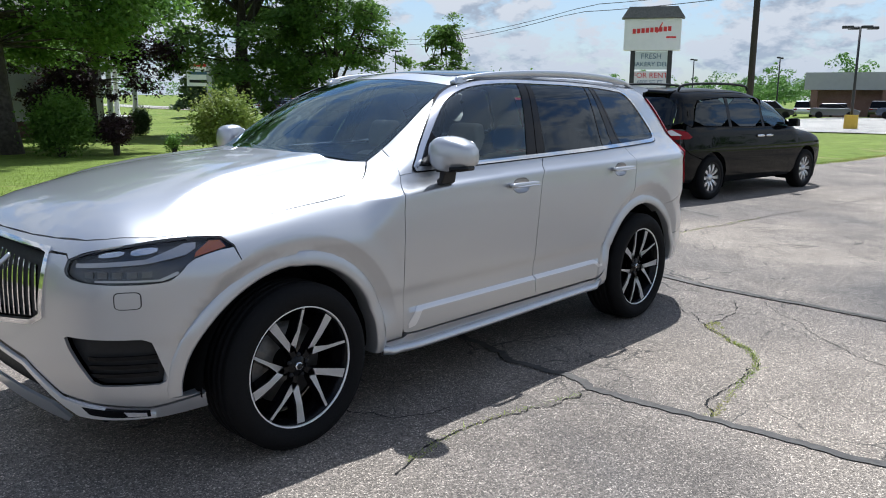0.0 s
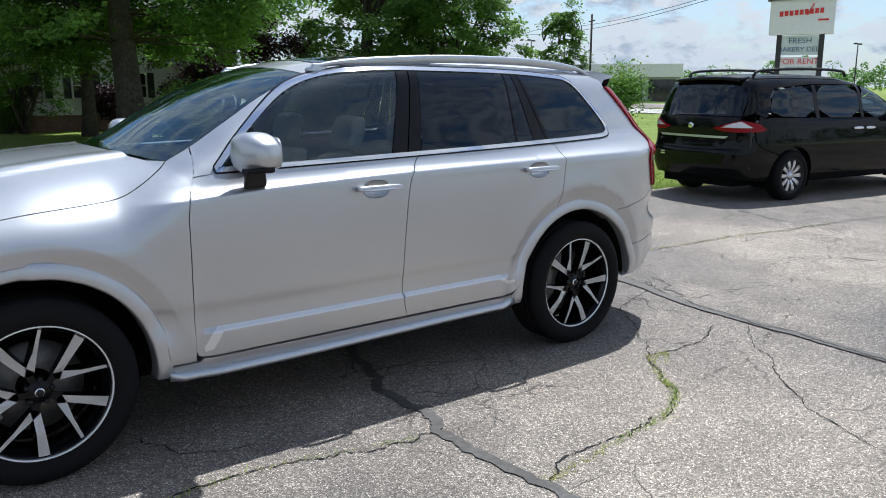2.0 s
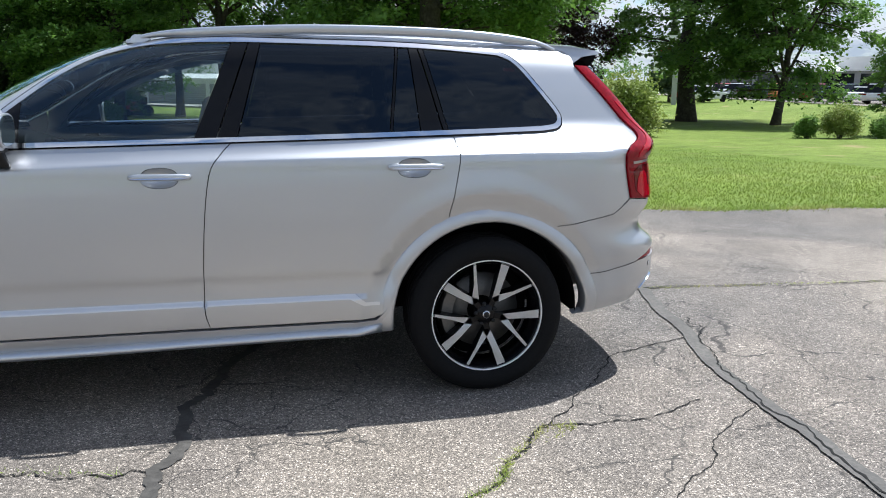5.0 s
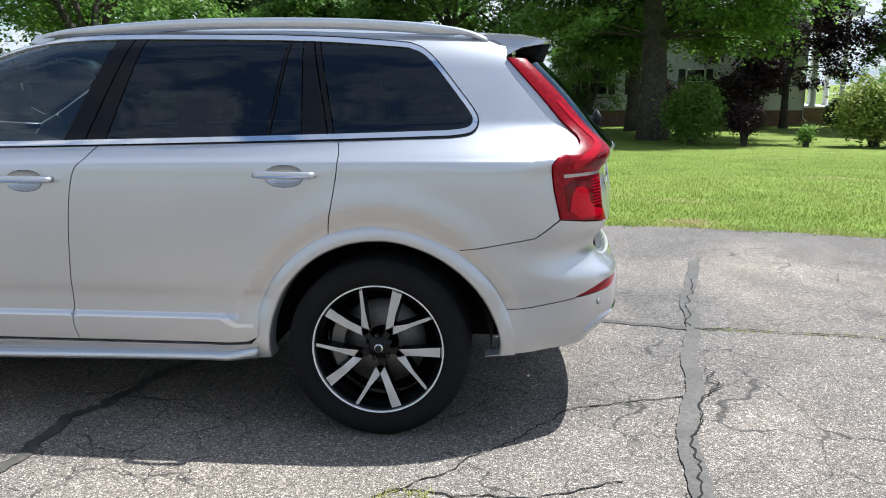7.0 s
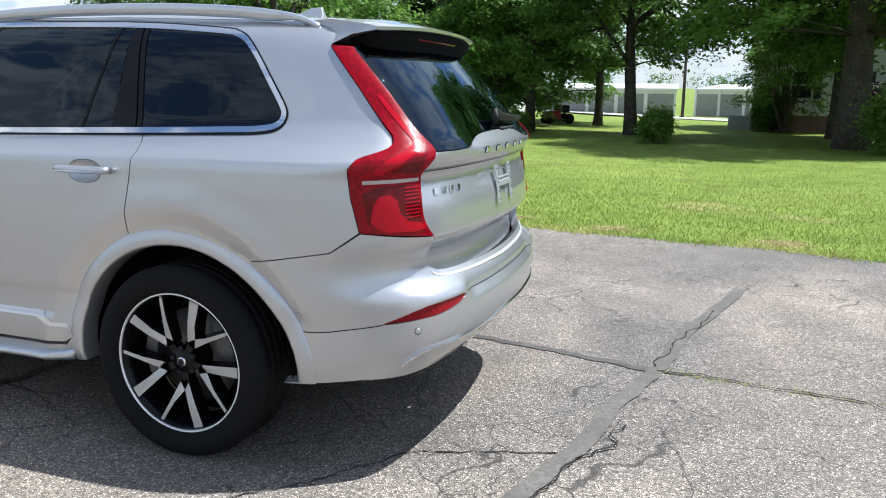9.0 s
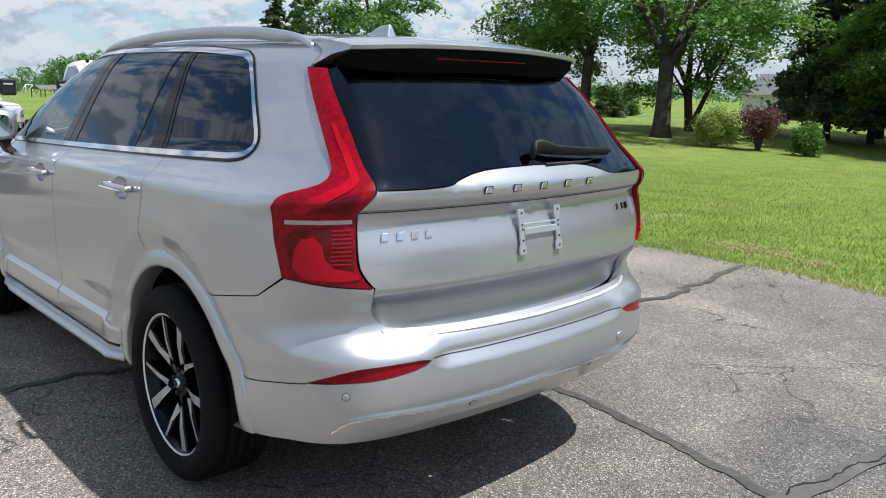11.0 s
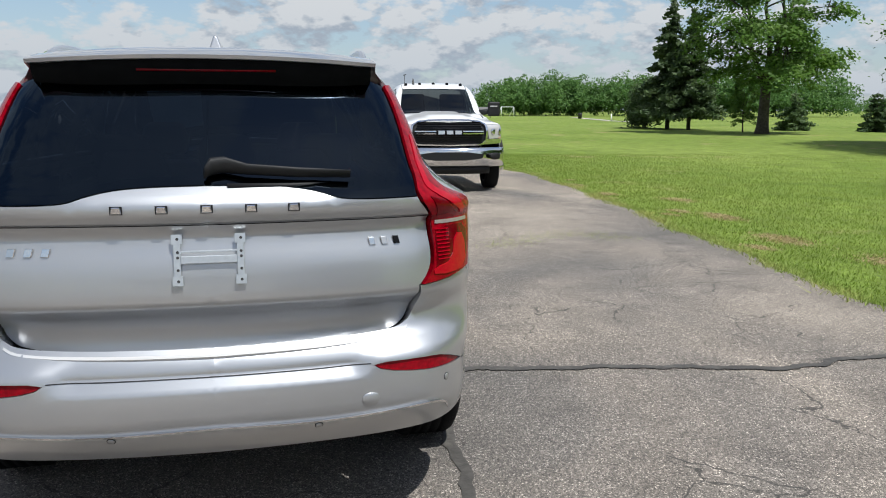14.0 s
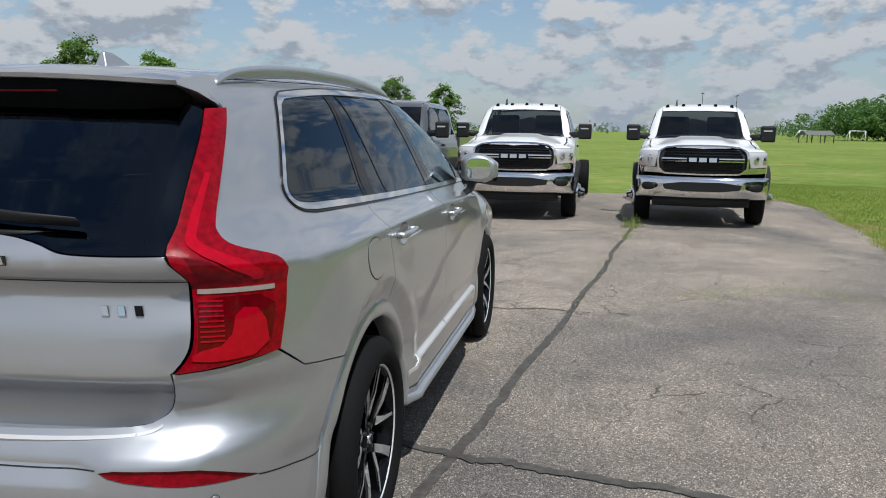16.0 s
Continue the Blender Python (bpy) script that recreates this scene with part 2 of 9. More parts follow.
def lathe(profile, steps=48, axis="y", bm=None, close_ends=False):
    """Turns a profile of (radius, along) about an axis."""
    rings = []
    for j in range(steps):
        a = 2 * math.pi * j / steps
        c, s = math.cos(a), math.sin(a)
        rings.append([(r * c, u, r * s) if axis == "y" else ((u, r * c, r * s) if axis == "x" else (r * c, r * s, u)) for r, u in profile])
    rings.append(rings[0])
    bm = bm or bmesh.new()
    vs = [[bm.verts.new(p) for p in r] for r in rings[:-1]]
    vs.append(vs[0])
    for a, b in zip(vs, vs[1:]):
        for i in range(len(profile) - 1):
            bm.faces.new((a[i], a[i + 1], b[i + 1], b[i]))
    bmesh.ops.recalc_face_normals(bm, faces=bm.faces[:])
    return bm


def pchip(xs, ys):
    """A smooth curve through knots that never overshoots."""
    xs, ys = np.array(xs, float), np.array(ys, float)
    h = np.diff(xs)
    d = np.diff(ys) / h
    m = np.zeros_like(ys)
    m[0], m[-1] = d[0], d[-1]
    for i in range(1, len(xs) - 1):
        if d[i - 1] * d[i] > 0:
            w1, w2 = 2 * h[i] + h[i - 1], h[i] + 2 * h[i - 1]
            m[i] = (w1 + w2) / (w1 / d[i - 1] + w2 / d[i])

    def f(x):
        x = np.clip(np.asarray(x, float), xs[0], xs[-1])
        i = np.clip(np.searchsorted(xs, x) - 1, 0, len(h) - 1)
        t = (x - xs[i]) / h[i]
        return ((1 + 2 * t) * (1 - t) ** 2 * ys[i] + t * (1 - t) ** 2 * h[i] * m[i] + t * t * (3 - 2 * t) * ys[i + 1] + t * t * (t - 1) * h[i] * m[i + 1])
    return f


def sstep(a, b, x):
    t = np.clip((x - a) / (b - a), 0, 1)
    return t * t * (3 - 2 * t)


def smax(a, b, k):
    h = np.maximum(k - np.abs(a - b), 0) / k
    return np.maximum(a, b) + h * h * k * 0.25


def resample(poly, step):
    out = []
    for a, b in zip(poly, np.roll(poly, -1, axis=0)):
        n = max(1, int(math.ceil(np.hypot(*(b - a)) / step)))
        out += [a + (b - a) * i / n for i in range(n)]
    return np.array(out)


def round_poly(poly, times=2, keep=()):
    """Cuts the corners of a closed outline, but for those kept sharp."""
    pts = [(np.array(p, float), i in keep) for i, p in enumerate(poly)]
    for _ in range(times):
        out = []
        n = len(pts)
        for i in range(n):
            p, sharp = pts[i]
            if sharp:
                out.append((p, True))
                continue
            a, b = pts[i - 1][0], pts[(i + 1) % n][0]
            out += [(p * 0.75 + a * 0.25, False), (p * 0.75 + b * 0.25, False)]
        pts = out
    return np.array([p for p, _ in pts])


def curve_line(points, n=24):
    """A smooth open line through points (Catmull-Rom)."""
    p = [np.array(q, float) for q in points]
    p = [2 * p[0] - p[1]] + p + [2 * p[-1] - p[-2]]
    out = []
    segs = len(p) - 3
    per = max(2, n // segs)
    for i in range(segs):
        a, b, c, d = p[i:i + 4]
        for j in range(per):
            t = j / per
            out.append(0.5 * ((2 * b) + (c - a) * t + (2 * a - 5 * b + 4 * c - d) * t * t + (3 * b - a - 3 * c + d) * t ** 3))
    out.append(p[-2])
    return np.array(out)


def inside(poly, pts):
    x, y = pts[:, 0], pts[:, 1]
    res = np.zeros(len(pts), bool)
    for (x0, y0), (x1, y1) in zip(poly, np.roll(poly, -1, axis=0)):
        cross = ((y0 > y) != (y1 > y))
        with np.errstate(divide="ignore", invalid="ignore"):
            res ^= cross & (x < (x1 - x0) * (y - y0) / (y1 - y0) + x0)
    return res


def edge_distance(poly, pts, closed=True):
    best = np.full(len(pts), 1e9)
    for a, b in zip(poly, np.roll(poly, -1, axis=0) if closed else poly[1:]):
        d = b - a
        t = np.clip(((pts - a) @ d) / max(d @ d, 1e-12), 0, 1)
        best = np.minimum(best, np.hypot(*(pts - a - t[:, None] * d).T))
    return best


def shrink(poly, by):
    area = np.sum(poly[:, 0] * np.roll(poly[:, 1], -1) - poly[:, 1] * np.roll(poly[:, 0], -1))
    t = np.roll(poly, -1, axis=0) - np.roll(poly, 1, axis=0)
    t /= np.maximum(np.hypot(t[:, 0], t[:, 1]), 1e-9)[:, None]
    return poly + np.stack([-t[:, 1], t[:, 0]], 1) * by * (1 if area > 0 else -1)


def triangulate(outline, holes, step, gap, ridges=()):
    """Fills a flat outline with an even net of triangles that keeps its edges."""
    from mathutils.geometry import delaunay_2d_cdt
    loops = [shrink(resample(np.array(outline, float), step * 0.8), gap)] + [shrink(resample(np.array(h, float), step * 0.6), -gap) for h in holes]
    lo, hi = loops[0].min(0), loops[0].max(0)
    nx, ny = max(2, int((hi[0] - lo[0]) / step) + 1), max(2, int((hi[1] - lo[1]) / step) + 1)
    gx, gy = np.meshgrid(np.linspace(lo[0], hi[0], nx), np.linspace(lo[1], hi[1], ny))
    grid = np.stack([gx.ravel(), gy.ravel()], 1)
    ok = inside(loops[0], grid)
    for l in loops:
        ok &= edge_distance(l, grid) > step * 0.45
    for l in loops[1:]:
        ok &= ~inside(l, grid)
    kept = []
    for line in ridges:
        ok &= edge_distance(line, grid, False) > 0.008
        inner = inside(loops[0], line)
        for l in loops:
            inner &= edge_distance(l, line) > 0.004
        for l in loops[1:]:
            inner &= ~inside(l, line)
        kept.append(line[inner])
    grid = np.concatenate([grid[ok]] + kept)
    pts, edges = [], []
    for l in loops:
        base = sum(len(q) for q in pts)
        edges += [(base + i, base + (i + 1) % len(l)) for i in range(len(l))]
        pts.append(l)
    pts.append(grid)
    pts = np.concatenate(pts)
    v, _, f, _, _, _ = delaunay_2d_cdt([Vector(p) for p in pts], edges, [], 0, 1e-6)
    v = np.array([(q.x, q.y) for q in v])
    f = np.array([q for q in f if len(q) == 3])
    c = v[f].mean(1)
    ok = inside(loops[0], c)
    for l in loops[1:]:
        ok &= ~inside(l, c)
    return v, f[ok]


class Shell:
    """A vehicle body given by a field that is negative inside. wrap() meets it with level rays that fan round the ends, top() with upright ones."""

    def __init__(self, field, back, front, turn=0.9):
        self.field, self.back, self.front, self.turn = field, back, front, turn
        self.ridges = ()

    def s_of(self, x, y):
        """The wrap coordinate of a place on the near side."""
        if x > self.back:
            return self.back + self.turn * math.atan2(x - self.back, -y)
        if x < self.front:
            return self.front - self.turn * math.atan2(self.front - x, -y)
        return x

    @property
    def mid_back(self):
        return self.back + self.turn * math.pi / 2

    @property
    def mid_front(self):
        return self.front - self.turn * math.pi / 2

    def normals(self, p):
        e = 0.004
        g = np.stack([self.field(*(p + np.eye(3)[i] * e).T) - self.field(*(p - np.eye(3)[i] * e).T) for i in range(3)], 1)
        return g / np.maximum(np.linalg.norm(g, axis=1), 1e-9)[:, None]

    def cast(self, o, d, lo, hi):
        a, b = np.full(len(o), lo), np.full(len(o), hi)
        for _ in range(26):
            m = (a + b) / 2
            out = self.field(*(o + d * m[:, None]).T) > 0
            b, a = np.where(out, m, b), np.where(out, a, m)
        p = o + d * ((a + b) / 2)[:, None]
        return p, self.normals(p)

    def wrap(self, q):
        s, z = q[:, 0], q[:, 1]
        th = np.where(s > self.back, (s - self.back) / self.turn, np.where(s < self.front, (s - self.front) / self.turn, 0))
        o = np.stack([np.clip(s, self.front, self.back), 0 * s, z], 1)
        return self.cast(o, np.stack([np.sin(th), -np.cos(th), 0 * s], 1), 0.0, 2.0)

    def top(self, q):
        o = np.stack([q[:, 0], q[:, 1], 0 * q[:, 0] + 0.5], 1)
        return self.cast(o, np.tile([0.0, 0, 1], (len(q), 1)), 0.0, 2.5)

    def panel(self, outline, holes=(), chart="wrap", step=0.03, gap=0.002, rim=0.014, off=0.0, both=False, right=False, depth=None):
        """A mesh on the body: its outline in the chart, with holes, a folded edge and true normals. both: joined with its mirror image; right: the mirror image alone."""
        v, f = triangulate(outline, holes, step, gap, self.ridges if chart == "wrap" and step > 0.02 else ())
        p, n = self.wrap(v) if chart == "wrap" else self.top(v)
        lift = off if depth is None else off + depth(v)
        p = p + n * (np.asarray(lift)[:, None] if np.ndim(lift) else lift)
        if depth is not None:
            fn = np.cross(p[f[:, 1]] - p[f[:, 0]], p[f[:, 2]] - p[f[:, 0]])
            fn *= np.sign((fn * n[f].mean(1)).sum(1))[:, None]
            acc = np.zeros_like(p)
            for k in range(3):
                np.add.at(acc, f[:, k], fn)
            n = acc / np.maximum(np.linalg.norm(acc, axis=1), 1e-12)[:, None]
        # faces must look outwards
        fn = np.cross(p[f[:, 1]] - p[f[:, 0]], p[f[:, 2]] - p[f[:, 0]])
        flip = (fn * n[f].mean(1)).sum(1) < 0
        f[flip] = f[flip][:, ::-1]
        verts, norms, faces = [p], [n], [f]
        if rim:
            e = np.concatenate([f[:, [0, 1]], f[:, [1, 2]], f[:, [2, 0]]])
            key = np.sort(e, 1)
            _, inv, cnt = np.unique(key, axis=0, return_inverse=True, return_counts=True)
            e = e[cnt[inv.ravel()] == 1]
            out = np.cross(p[e[:, 1]] - p[e[:, 0]], n[e[:, 0]])
            out /= np.maximum(np.linalg.norm(out, axis=1), 1e-9)[:, None]
            k = len(e)
            a, b = p[e[:, 0]], p[e[:, 1]]
            verts += [a, b, b - n[e[:, 1]] * rim, a - n[e[:, 0]] * rim]
            norms += [out] * 4
            i0 = len(p) + np.arange(k)
            faces += [np.stack([i0, i0 + 3 * k, i0 + 2 * k], 1), np.stack([i0, i0 + 2 * k, i0 + k], 1)]
        p, n, f = np.concatenate(verts), np.concatenate(norms), np.concatenate(faces)
        flipy = np.array([1, -1, 1.0])
        if both:
            f = np.concatenate([f, f[:, ::-1] + len(p)])
            p, n = np.concatenate([p, p * flipy]), np.concatenate([n, n * flipy])
        elif right:
            p, n, f = p * flipy, n * flipy, f[:, ::-1]
        me = bpy.data.meshes.new("panel")
        me.from_pydata(p.tolist(), [], f.tolist())
        me.polygons.foreach_set("use_smooth", [True] * len(me.polygons))
        me.normals_split_custom_set_from_vertices(n.tolist())
        return me

    def on(self, name, mat, parent, outline, label="", sides="both", **kw):
        """Adds the panel to a vehicle: sides 'pair' (a left and a right one), 'both' (one mesh across the middle), 'left' or 'right'."""
        obs = []
        if sides in ("pair", "left"):
            obs.append(part_mesh(name, self.panel(outline, **kw), mat, parent, label))
        if sides in ("pair", "right"):
            obs.append(part_mesh(name, self.panel(outline, right=True, **kw), mat, parent, label))
        if sides == "both":
            obs.append(part_mesh(name, self.panel(outline, both=True, **kw), mat, parent, label))
        return obs


def add_ellipse(cx, cy, rx, ry, n=24, power=2.0):
    t = np.linspace(0, 2 * np.pi, n, endpoint=False)
    c, s = np.cos(t), np.sin(t)
    return np.stack([cx + rx * np.sign(c) * np.abs(c) ** (2 / power), cy + ry * np.sign(s) * np.abs(s) ** (2 / power)], 1)


# ---- silver estate car: its form ----
SUV_AXLES, SUV_WHEEL_Z = (-1.492, 1.492), 0.375
suv_prof = pchip([0.15, 0.29, 0.35, 0.41, 0.485, 0.53, 0.590, 0.630, 0.70, 0.90, 1.02, 1.10, 1.1445, 1.149, 1.165, 1.20, 1.24, 1.45, 1.64, 1.80],
                 [0.84, 0.885, 0.912, 0.928, 0.9325, 0.9325, 0.935, 0.943, 0.947, 0.953, 0.952, 0.948, 0.9445, 0.9415, 0.919, 0.887, 0.868, 0.775, 0.675, 0.57])
suv_low_taper = pchip([-2.6, -2.3, -2.0, -1.7, -1.2, 1.4, 1.8, 2.0, 2.22, 2.45, 2.7], [0.40, 0.16, 0.055, 0.02, 0, 0, 0.006, 0.022, 0.070, 0.17, 0.4])
suv_high_taper = pchip([-1.2, -0.6, 0.3, 0.9, 1.3, 1.95, 2.2, 2.6], [0.045, 0.015, 0, 0.01, 0.035, 0.095, 0.14, 0.25])
suv_roof = pchip([-2.6, -2.42, -2.36, -2.25, -2.0, -1.6, -1.2, -1.04, -0.93, -0.70, -0.45, -0.2, 0.1, 0.5, 1.0, 1.5, 1.9, 2.2, 2.5],
                 [0.80, 0.93, 1.005, 1.065, 1.135, 1.205, 1.250, 1.262, 1.305, 1.435, 1.56, 1.645, 1.70, 1.72, 1.72, 1.705, 1.68, 1.64, 1.55])
suv_tail = pchip([0.2, 0.36, 0.42, 0.47, 0.52, 0.585, 0.60, 0.625, 0.66, 0.69, 0.72, 0.745, 0.785, 0.858, 0.872, 1.00, 1.10, 1.12, 1.17, 1.205, 1.235, 1.41, 1.54, 1.75],
                 [2.30, 2.42, 2.475, 2.515, 2.533, 2.535, 2.5335, 2.532, 2.530, 2.510, 2.468, 2.452, 2.441, 2.486, 2.491, 2.480, 2.466, 2.478, 2.495, 2.47, 2.44, 2.29, 2.165, 1.98])
suv_nose = pchip([0.15, 0.27, 0.40, 0.55, 0.75, 0.90, 0.98, 1.10], [-2.25, -2.36, -2.40, -2.42, -2.42, -2.40, -2.36, -2.20])


# height of the sharp shoulder line along the car
suv_crease = pchip([-2.4, -1.8, -1.33, -1.05, -0.86, -0.52, 0.25, 1.35, 1.7, 2.3], [1.045, 1.05, 1.057, 1.067, 1.079, 1.102, 1.126, 1.141, 1.146, 1.148])


def suv_half(x, z):
    w = sstep(1.12, 1.30, z)
    r = np.minimum(np.hypot(x - SUV_AXLES[0], z - SUV_WHEEL_Z), np.hypot(x - SUV_AXLES[1], z - SUV_WHEEL_Z))
    flare = 0.006 * sstep(0.70, 0.60, r) - 0.030 * np.clip((0.592 - r) / 0.07, 0, 1) * sstep(0.42, 0.62, z)
    lift = (1.1455 - suv_crease(x)) * sstep(0.88, 1.03, z) * (1 - sstep(1.12, 1.27, z))
    # the moulding along the foot of the doors
    ledge = 0.022 * np.clip((0.516 - z) / 0.018, 0, 1) * sstep(-0.87, -0.78, x) * (1 - sstep(0.86, 0.96, x))
    return suv_prof(z + lift) + ledge - suv_low_taper(x) * (1 - w) - suv_high_taper(x) * w + flare * (1 - w)


def suv_field(x, y, z):
    y = np.abs(y)
    ws = sstep(-1.5, -1.1, x) * (1 - sstep(-0.1, 0.5, x))
    rear = sstep(-1.15, -0.8, x)
    top = z - (suv_roof(x - 0.27 * y * y * ws) - 0.11 * y * y * rear - (1 - rear) * (0.05 * y * y + 0.26 * y ** 4))
    f = smax(y - suv_half(x, z), top, 0.09 + 0.035 * sstep(1.2, 1.5, z))
    f = smax(f, x - (suv_tail(z) - 0.13 * y * y - 0.42 * y ** 8), 0.10)
    return smax(f, suv_nose(z) + 0.13 * y * y + 0.40 * y ** 6 - x, 0.10)


SUV = Shell(suv_field, 1.55, -1.40)
_s = np.linspace(-1.70, 2.04, 140)
SUV.ridges = [np.stack([_s, suv_crease(_s) + d], 1) for d in (-0.012, -0.003, 0.005, 0.014)]
_a = np.radians(np.linspace(14, 166, 70))
SUV.ridges += [np.stack([c + r * np.cos(_a), SUV_WHEEL_Z + r * np.sin(_a)], 1) for c in (SUV_AXLES[0], 1.46) for r in (0.583, 0.596)]
_s = np.linspace(-0.82, 0.90, 70)
SUV.ridges += [np.stack([_s, 0 * _s + z], 1) for z in (0.494, 0.4985, 0.5155, 0.520)]
_s = np.linspace(2.345, SUV.mid_back, 24)
SUV.ridges += [np.stack([_s, 0 * _s + z], 1) for z in (0.848, 0.858, 0.870, 0.884)]
_s = np.linspace(2.56, 3.0, 30)
SUV.ridges += [np.stack([_s, 0 * _s + z], 1) for z in (0.600, 0.609, 0.648, 0.656, 0.664, 0.708, 0.716)]


# ---- silver estate car: its parts ----
def arc(cx, cz, r, a0, a1, n=20):
    t = np.radians(np.linspace(a0, a1, n))
    return [(cx + r * math.cos(a), cz + r * math.sin(a)) for a in t]


def place_on(shell, s, z, off=0.0, right=False):
    """A frame on the body: x along the length, y up, z out of the surface."""
    p, n = shell.wrap(np.array([[s, z]]))
    p, n = Vector(p[0] + n[0] * off), Vector(n[0])
    up = (Vector((0, 0, 1)) - n * n.z).normalized()
    along = up.cross(n)
    m = Matrix((along, up, n)).transposed().to_4x4()
    m.translation = p
    if right:
        m = Matrix.Diagonal((1, -1, 1, 1)) @ m
    return m


def plate_bm(outline, thick, bevel=0.0, m=None):
    """A flat shape with thickness, its front edge drawn in."""
    o = np.array(outline, float)
    area = np.sum(o[:, 0] * np.roll(o[:, 1], -1) - o[:, 1] * np.roll(o[:, 0], -1))
    if area < 0:
        o = o[::-1]
    front = shrink(o, bevel) if bevel else o
    rings = [[(x, y, 0) for x, y in o], [(x, y, max(thick - bevel, thick * 0.3)) for x, y in o], [(x, y, thick) for x, y in front]]
    bm = loft(rings)
    if m is not None:
        bmesh.ops.transform(bm, matrix=m, verts=bm.verts[:])
        if m.determinant() < 0:
            bmesh.ops.reverse_faces(bm, faces=bm.faces[:])
    return bm


def build_wheel(parent, x, y, z, radius, width, rim_r, style, tyre_label="black road tyre", turn=0.0, steer=0.0):
    """An alloy wheel with its tyre; the outer face looks to -y, or to +y for the far side."""
    hub = tagged(new("wheel"), "alloy wheel with a black low-profile tyre")
    hub.parent = parent
    side = -1 if y < 0 else 1
    hub.matrix_basis = pose(x, y, z, 0, 0, (180 if side > 0 else 0) + steer)
    w = width / 2
    shoulder = radius - 0.02
    prof = [(rim_r - 0.005, w * 0.78), (rim_r + 0.012, w * 0.96), ((rim_r + radius) / 2, w * 1.04), (shoulder - 0.012, w * 0.98), (shoulder + 0.008, w * 0.88), (radius, w * 0.70)]
    for u in (0.42, 0.12, -0.18, -0.48):
        prof += [(radius, w * (u + 0.055)), (radius - 0.008, w * (u + 0.04)), (radius - 0.008, w * (u - 0.04)), (radius, w * (u - 0.055))]
    prof += [(radius, -w * 0.70), (shoulder + 0.008, -w * 0.88), (shoulder - 0.012, -w * 0.98), ((rim_r + radius) / 2, -w * 1.04), (rim_r + 0.012, -w * 0.96), (rim_r - 0.005, -w * 0.78)]
    part("tyre", lathe([(r, -u) for r, u in prof], 72), RUBBER, hub, tyre_label)
    face = -w * 0.80
    if style == "v_spoke":
        part("rim", lathe([(rim_r + 0.004, w * 0.8), (rim_r - 0.012, w * 0.7), (rim_r - 0.04, 0), (rim_r - 0.03, face * 0.5), (rim_r - 0.018, face + 0.004), (rim_r - 0.010, face - 0.004)], 72), BLACK_GLOSS, hub, "gloss black rim barrel")
        part("rim_lip", lathe([(rim_r - 0.006, face + 0.010), (rim_r - 0.005, face - 0.006), (rim_r - 0.001, face - 0.008), (rim_r + 0.003, face - 0.005), (rim_r + 0.006, face + 0.010)], 72), MACHINED, hub, "machined alloy lip")
        back = bmesh.new()
        facing = bmesh.new()
        hub_face = face + 0.022
        R = rim_r - 0.008
        for i in range(5):
            phi = radians(turn + 72 * i)

            def pt(r, a):
                return np.array((r * math.cos(phi + radians(a)), r * math.sin(phi + radians(a))))
            # a broad and a narrow spoke, joined to a V near the hub
            for end, wide in ((0.0, 0.040), (-38.5, 0.012)):
                near, far = pt(0.33 * R, -13), pt(R, end)
                d = (far - near) / np.hypot(*(far - near))
                nrm = np.array((-d[1], d[0]))
                rings = []
                for u in (0.0, 0.5, 1.0):
                    c = near + (far - near) * u
                    half = (0.018 + (wide - 0.018) * u) / 2
                    yy = hub_face + (face - hub_face) * min(1, u * 1.4) + 0.009
                    a, b = c + nrm * half, c - nrm * half
                    rings.append([(a[0], yy, a[1]), (b[0], yy, b[1]), (b[0] - nrm[0] * 0.006, yy + 0.05, b[1] - nrm[1] * 0.006), (a[0] + nrm[0] * 0.006, yy + 0.05, a[1] + nrm[1] * 0.006)])
                loft(rings, True, True, back)
            tip = [pt(0.32 * R, -1), pt(0.43 * R, -14.5), pt(0.32 * R, -27), pt(0.285 * R, -14)]
            mids = [pt(0.64 * R, 3.4), pt(0.64 * R, -7.6), pt(0.64 * R, -29.8), pt(0.64 * R, -35.6)]
            ends = [pt(R, 4.6), pt(R, -4.6), pt(R, -37.1), pt(R, -39.9)]
            lift = [hub_face + (face - hub_face) * k for k in (0.0, 0.7, 1.0)]
            t0, t1, t2, t3 = [facing.verts.new((q[0], lift[0], q[1])) for q in tip]
            m0, m1, m2, m3 = [facing.verts.new((q[0], lift[1], q[1])) for q in mids]
            e0, e1, e2, e3 = [facing.verts.new((q[0], lift[2], q[1])) for q in ends]
            for quad in ((t0, t1, m1, m0), (m0, m1, e1, e0), (t1, t2, m3, m2), (m2, m3, e3, e2), (t0, t3, t2, t1)):
                facing.faces.new(quad)
            # black arm from the hub to the apex and black web behind
            arm = [pt(0.05 * R, -13 - 50), pt(0.05 * R, -13 + 50), pt(0.36 * R, -11 + 9), pt(0.36 * R, -11 - 9)]
            loft([[(q[0], hub_face + 0.006, q[1]) for q in arm], [(q[0], hub_face + 0.05, q[1]) for q in arm]], True, True, back)
        bmesh.ops.recalc_face_normals(back, faces=back.faces[:])
        part("spoke_body", back, BLACK_GLOSS, hub, "gloss black spokes", smooth=False)
        bmesh.ops.solidify(facing, geom=facing.faces[:], thickness=0.003)
        bmesh.ops.recalc_face_normals(facing, faces=facing.faces[:])
        part("spoke_face", facing, MACHINED, hub, "machined bright spoke faces", smooth=False)
        part("hub_plate", lathe([(0.0, hub_face + 0.001), (0.044, hub_face + 0.003), (0.05, hub_face + 0.012), (0.05, hub_face + 0.05)], 32), BLACK_GLOSS, hub)
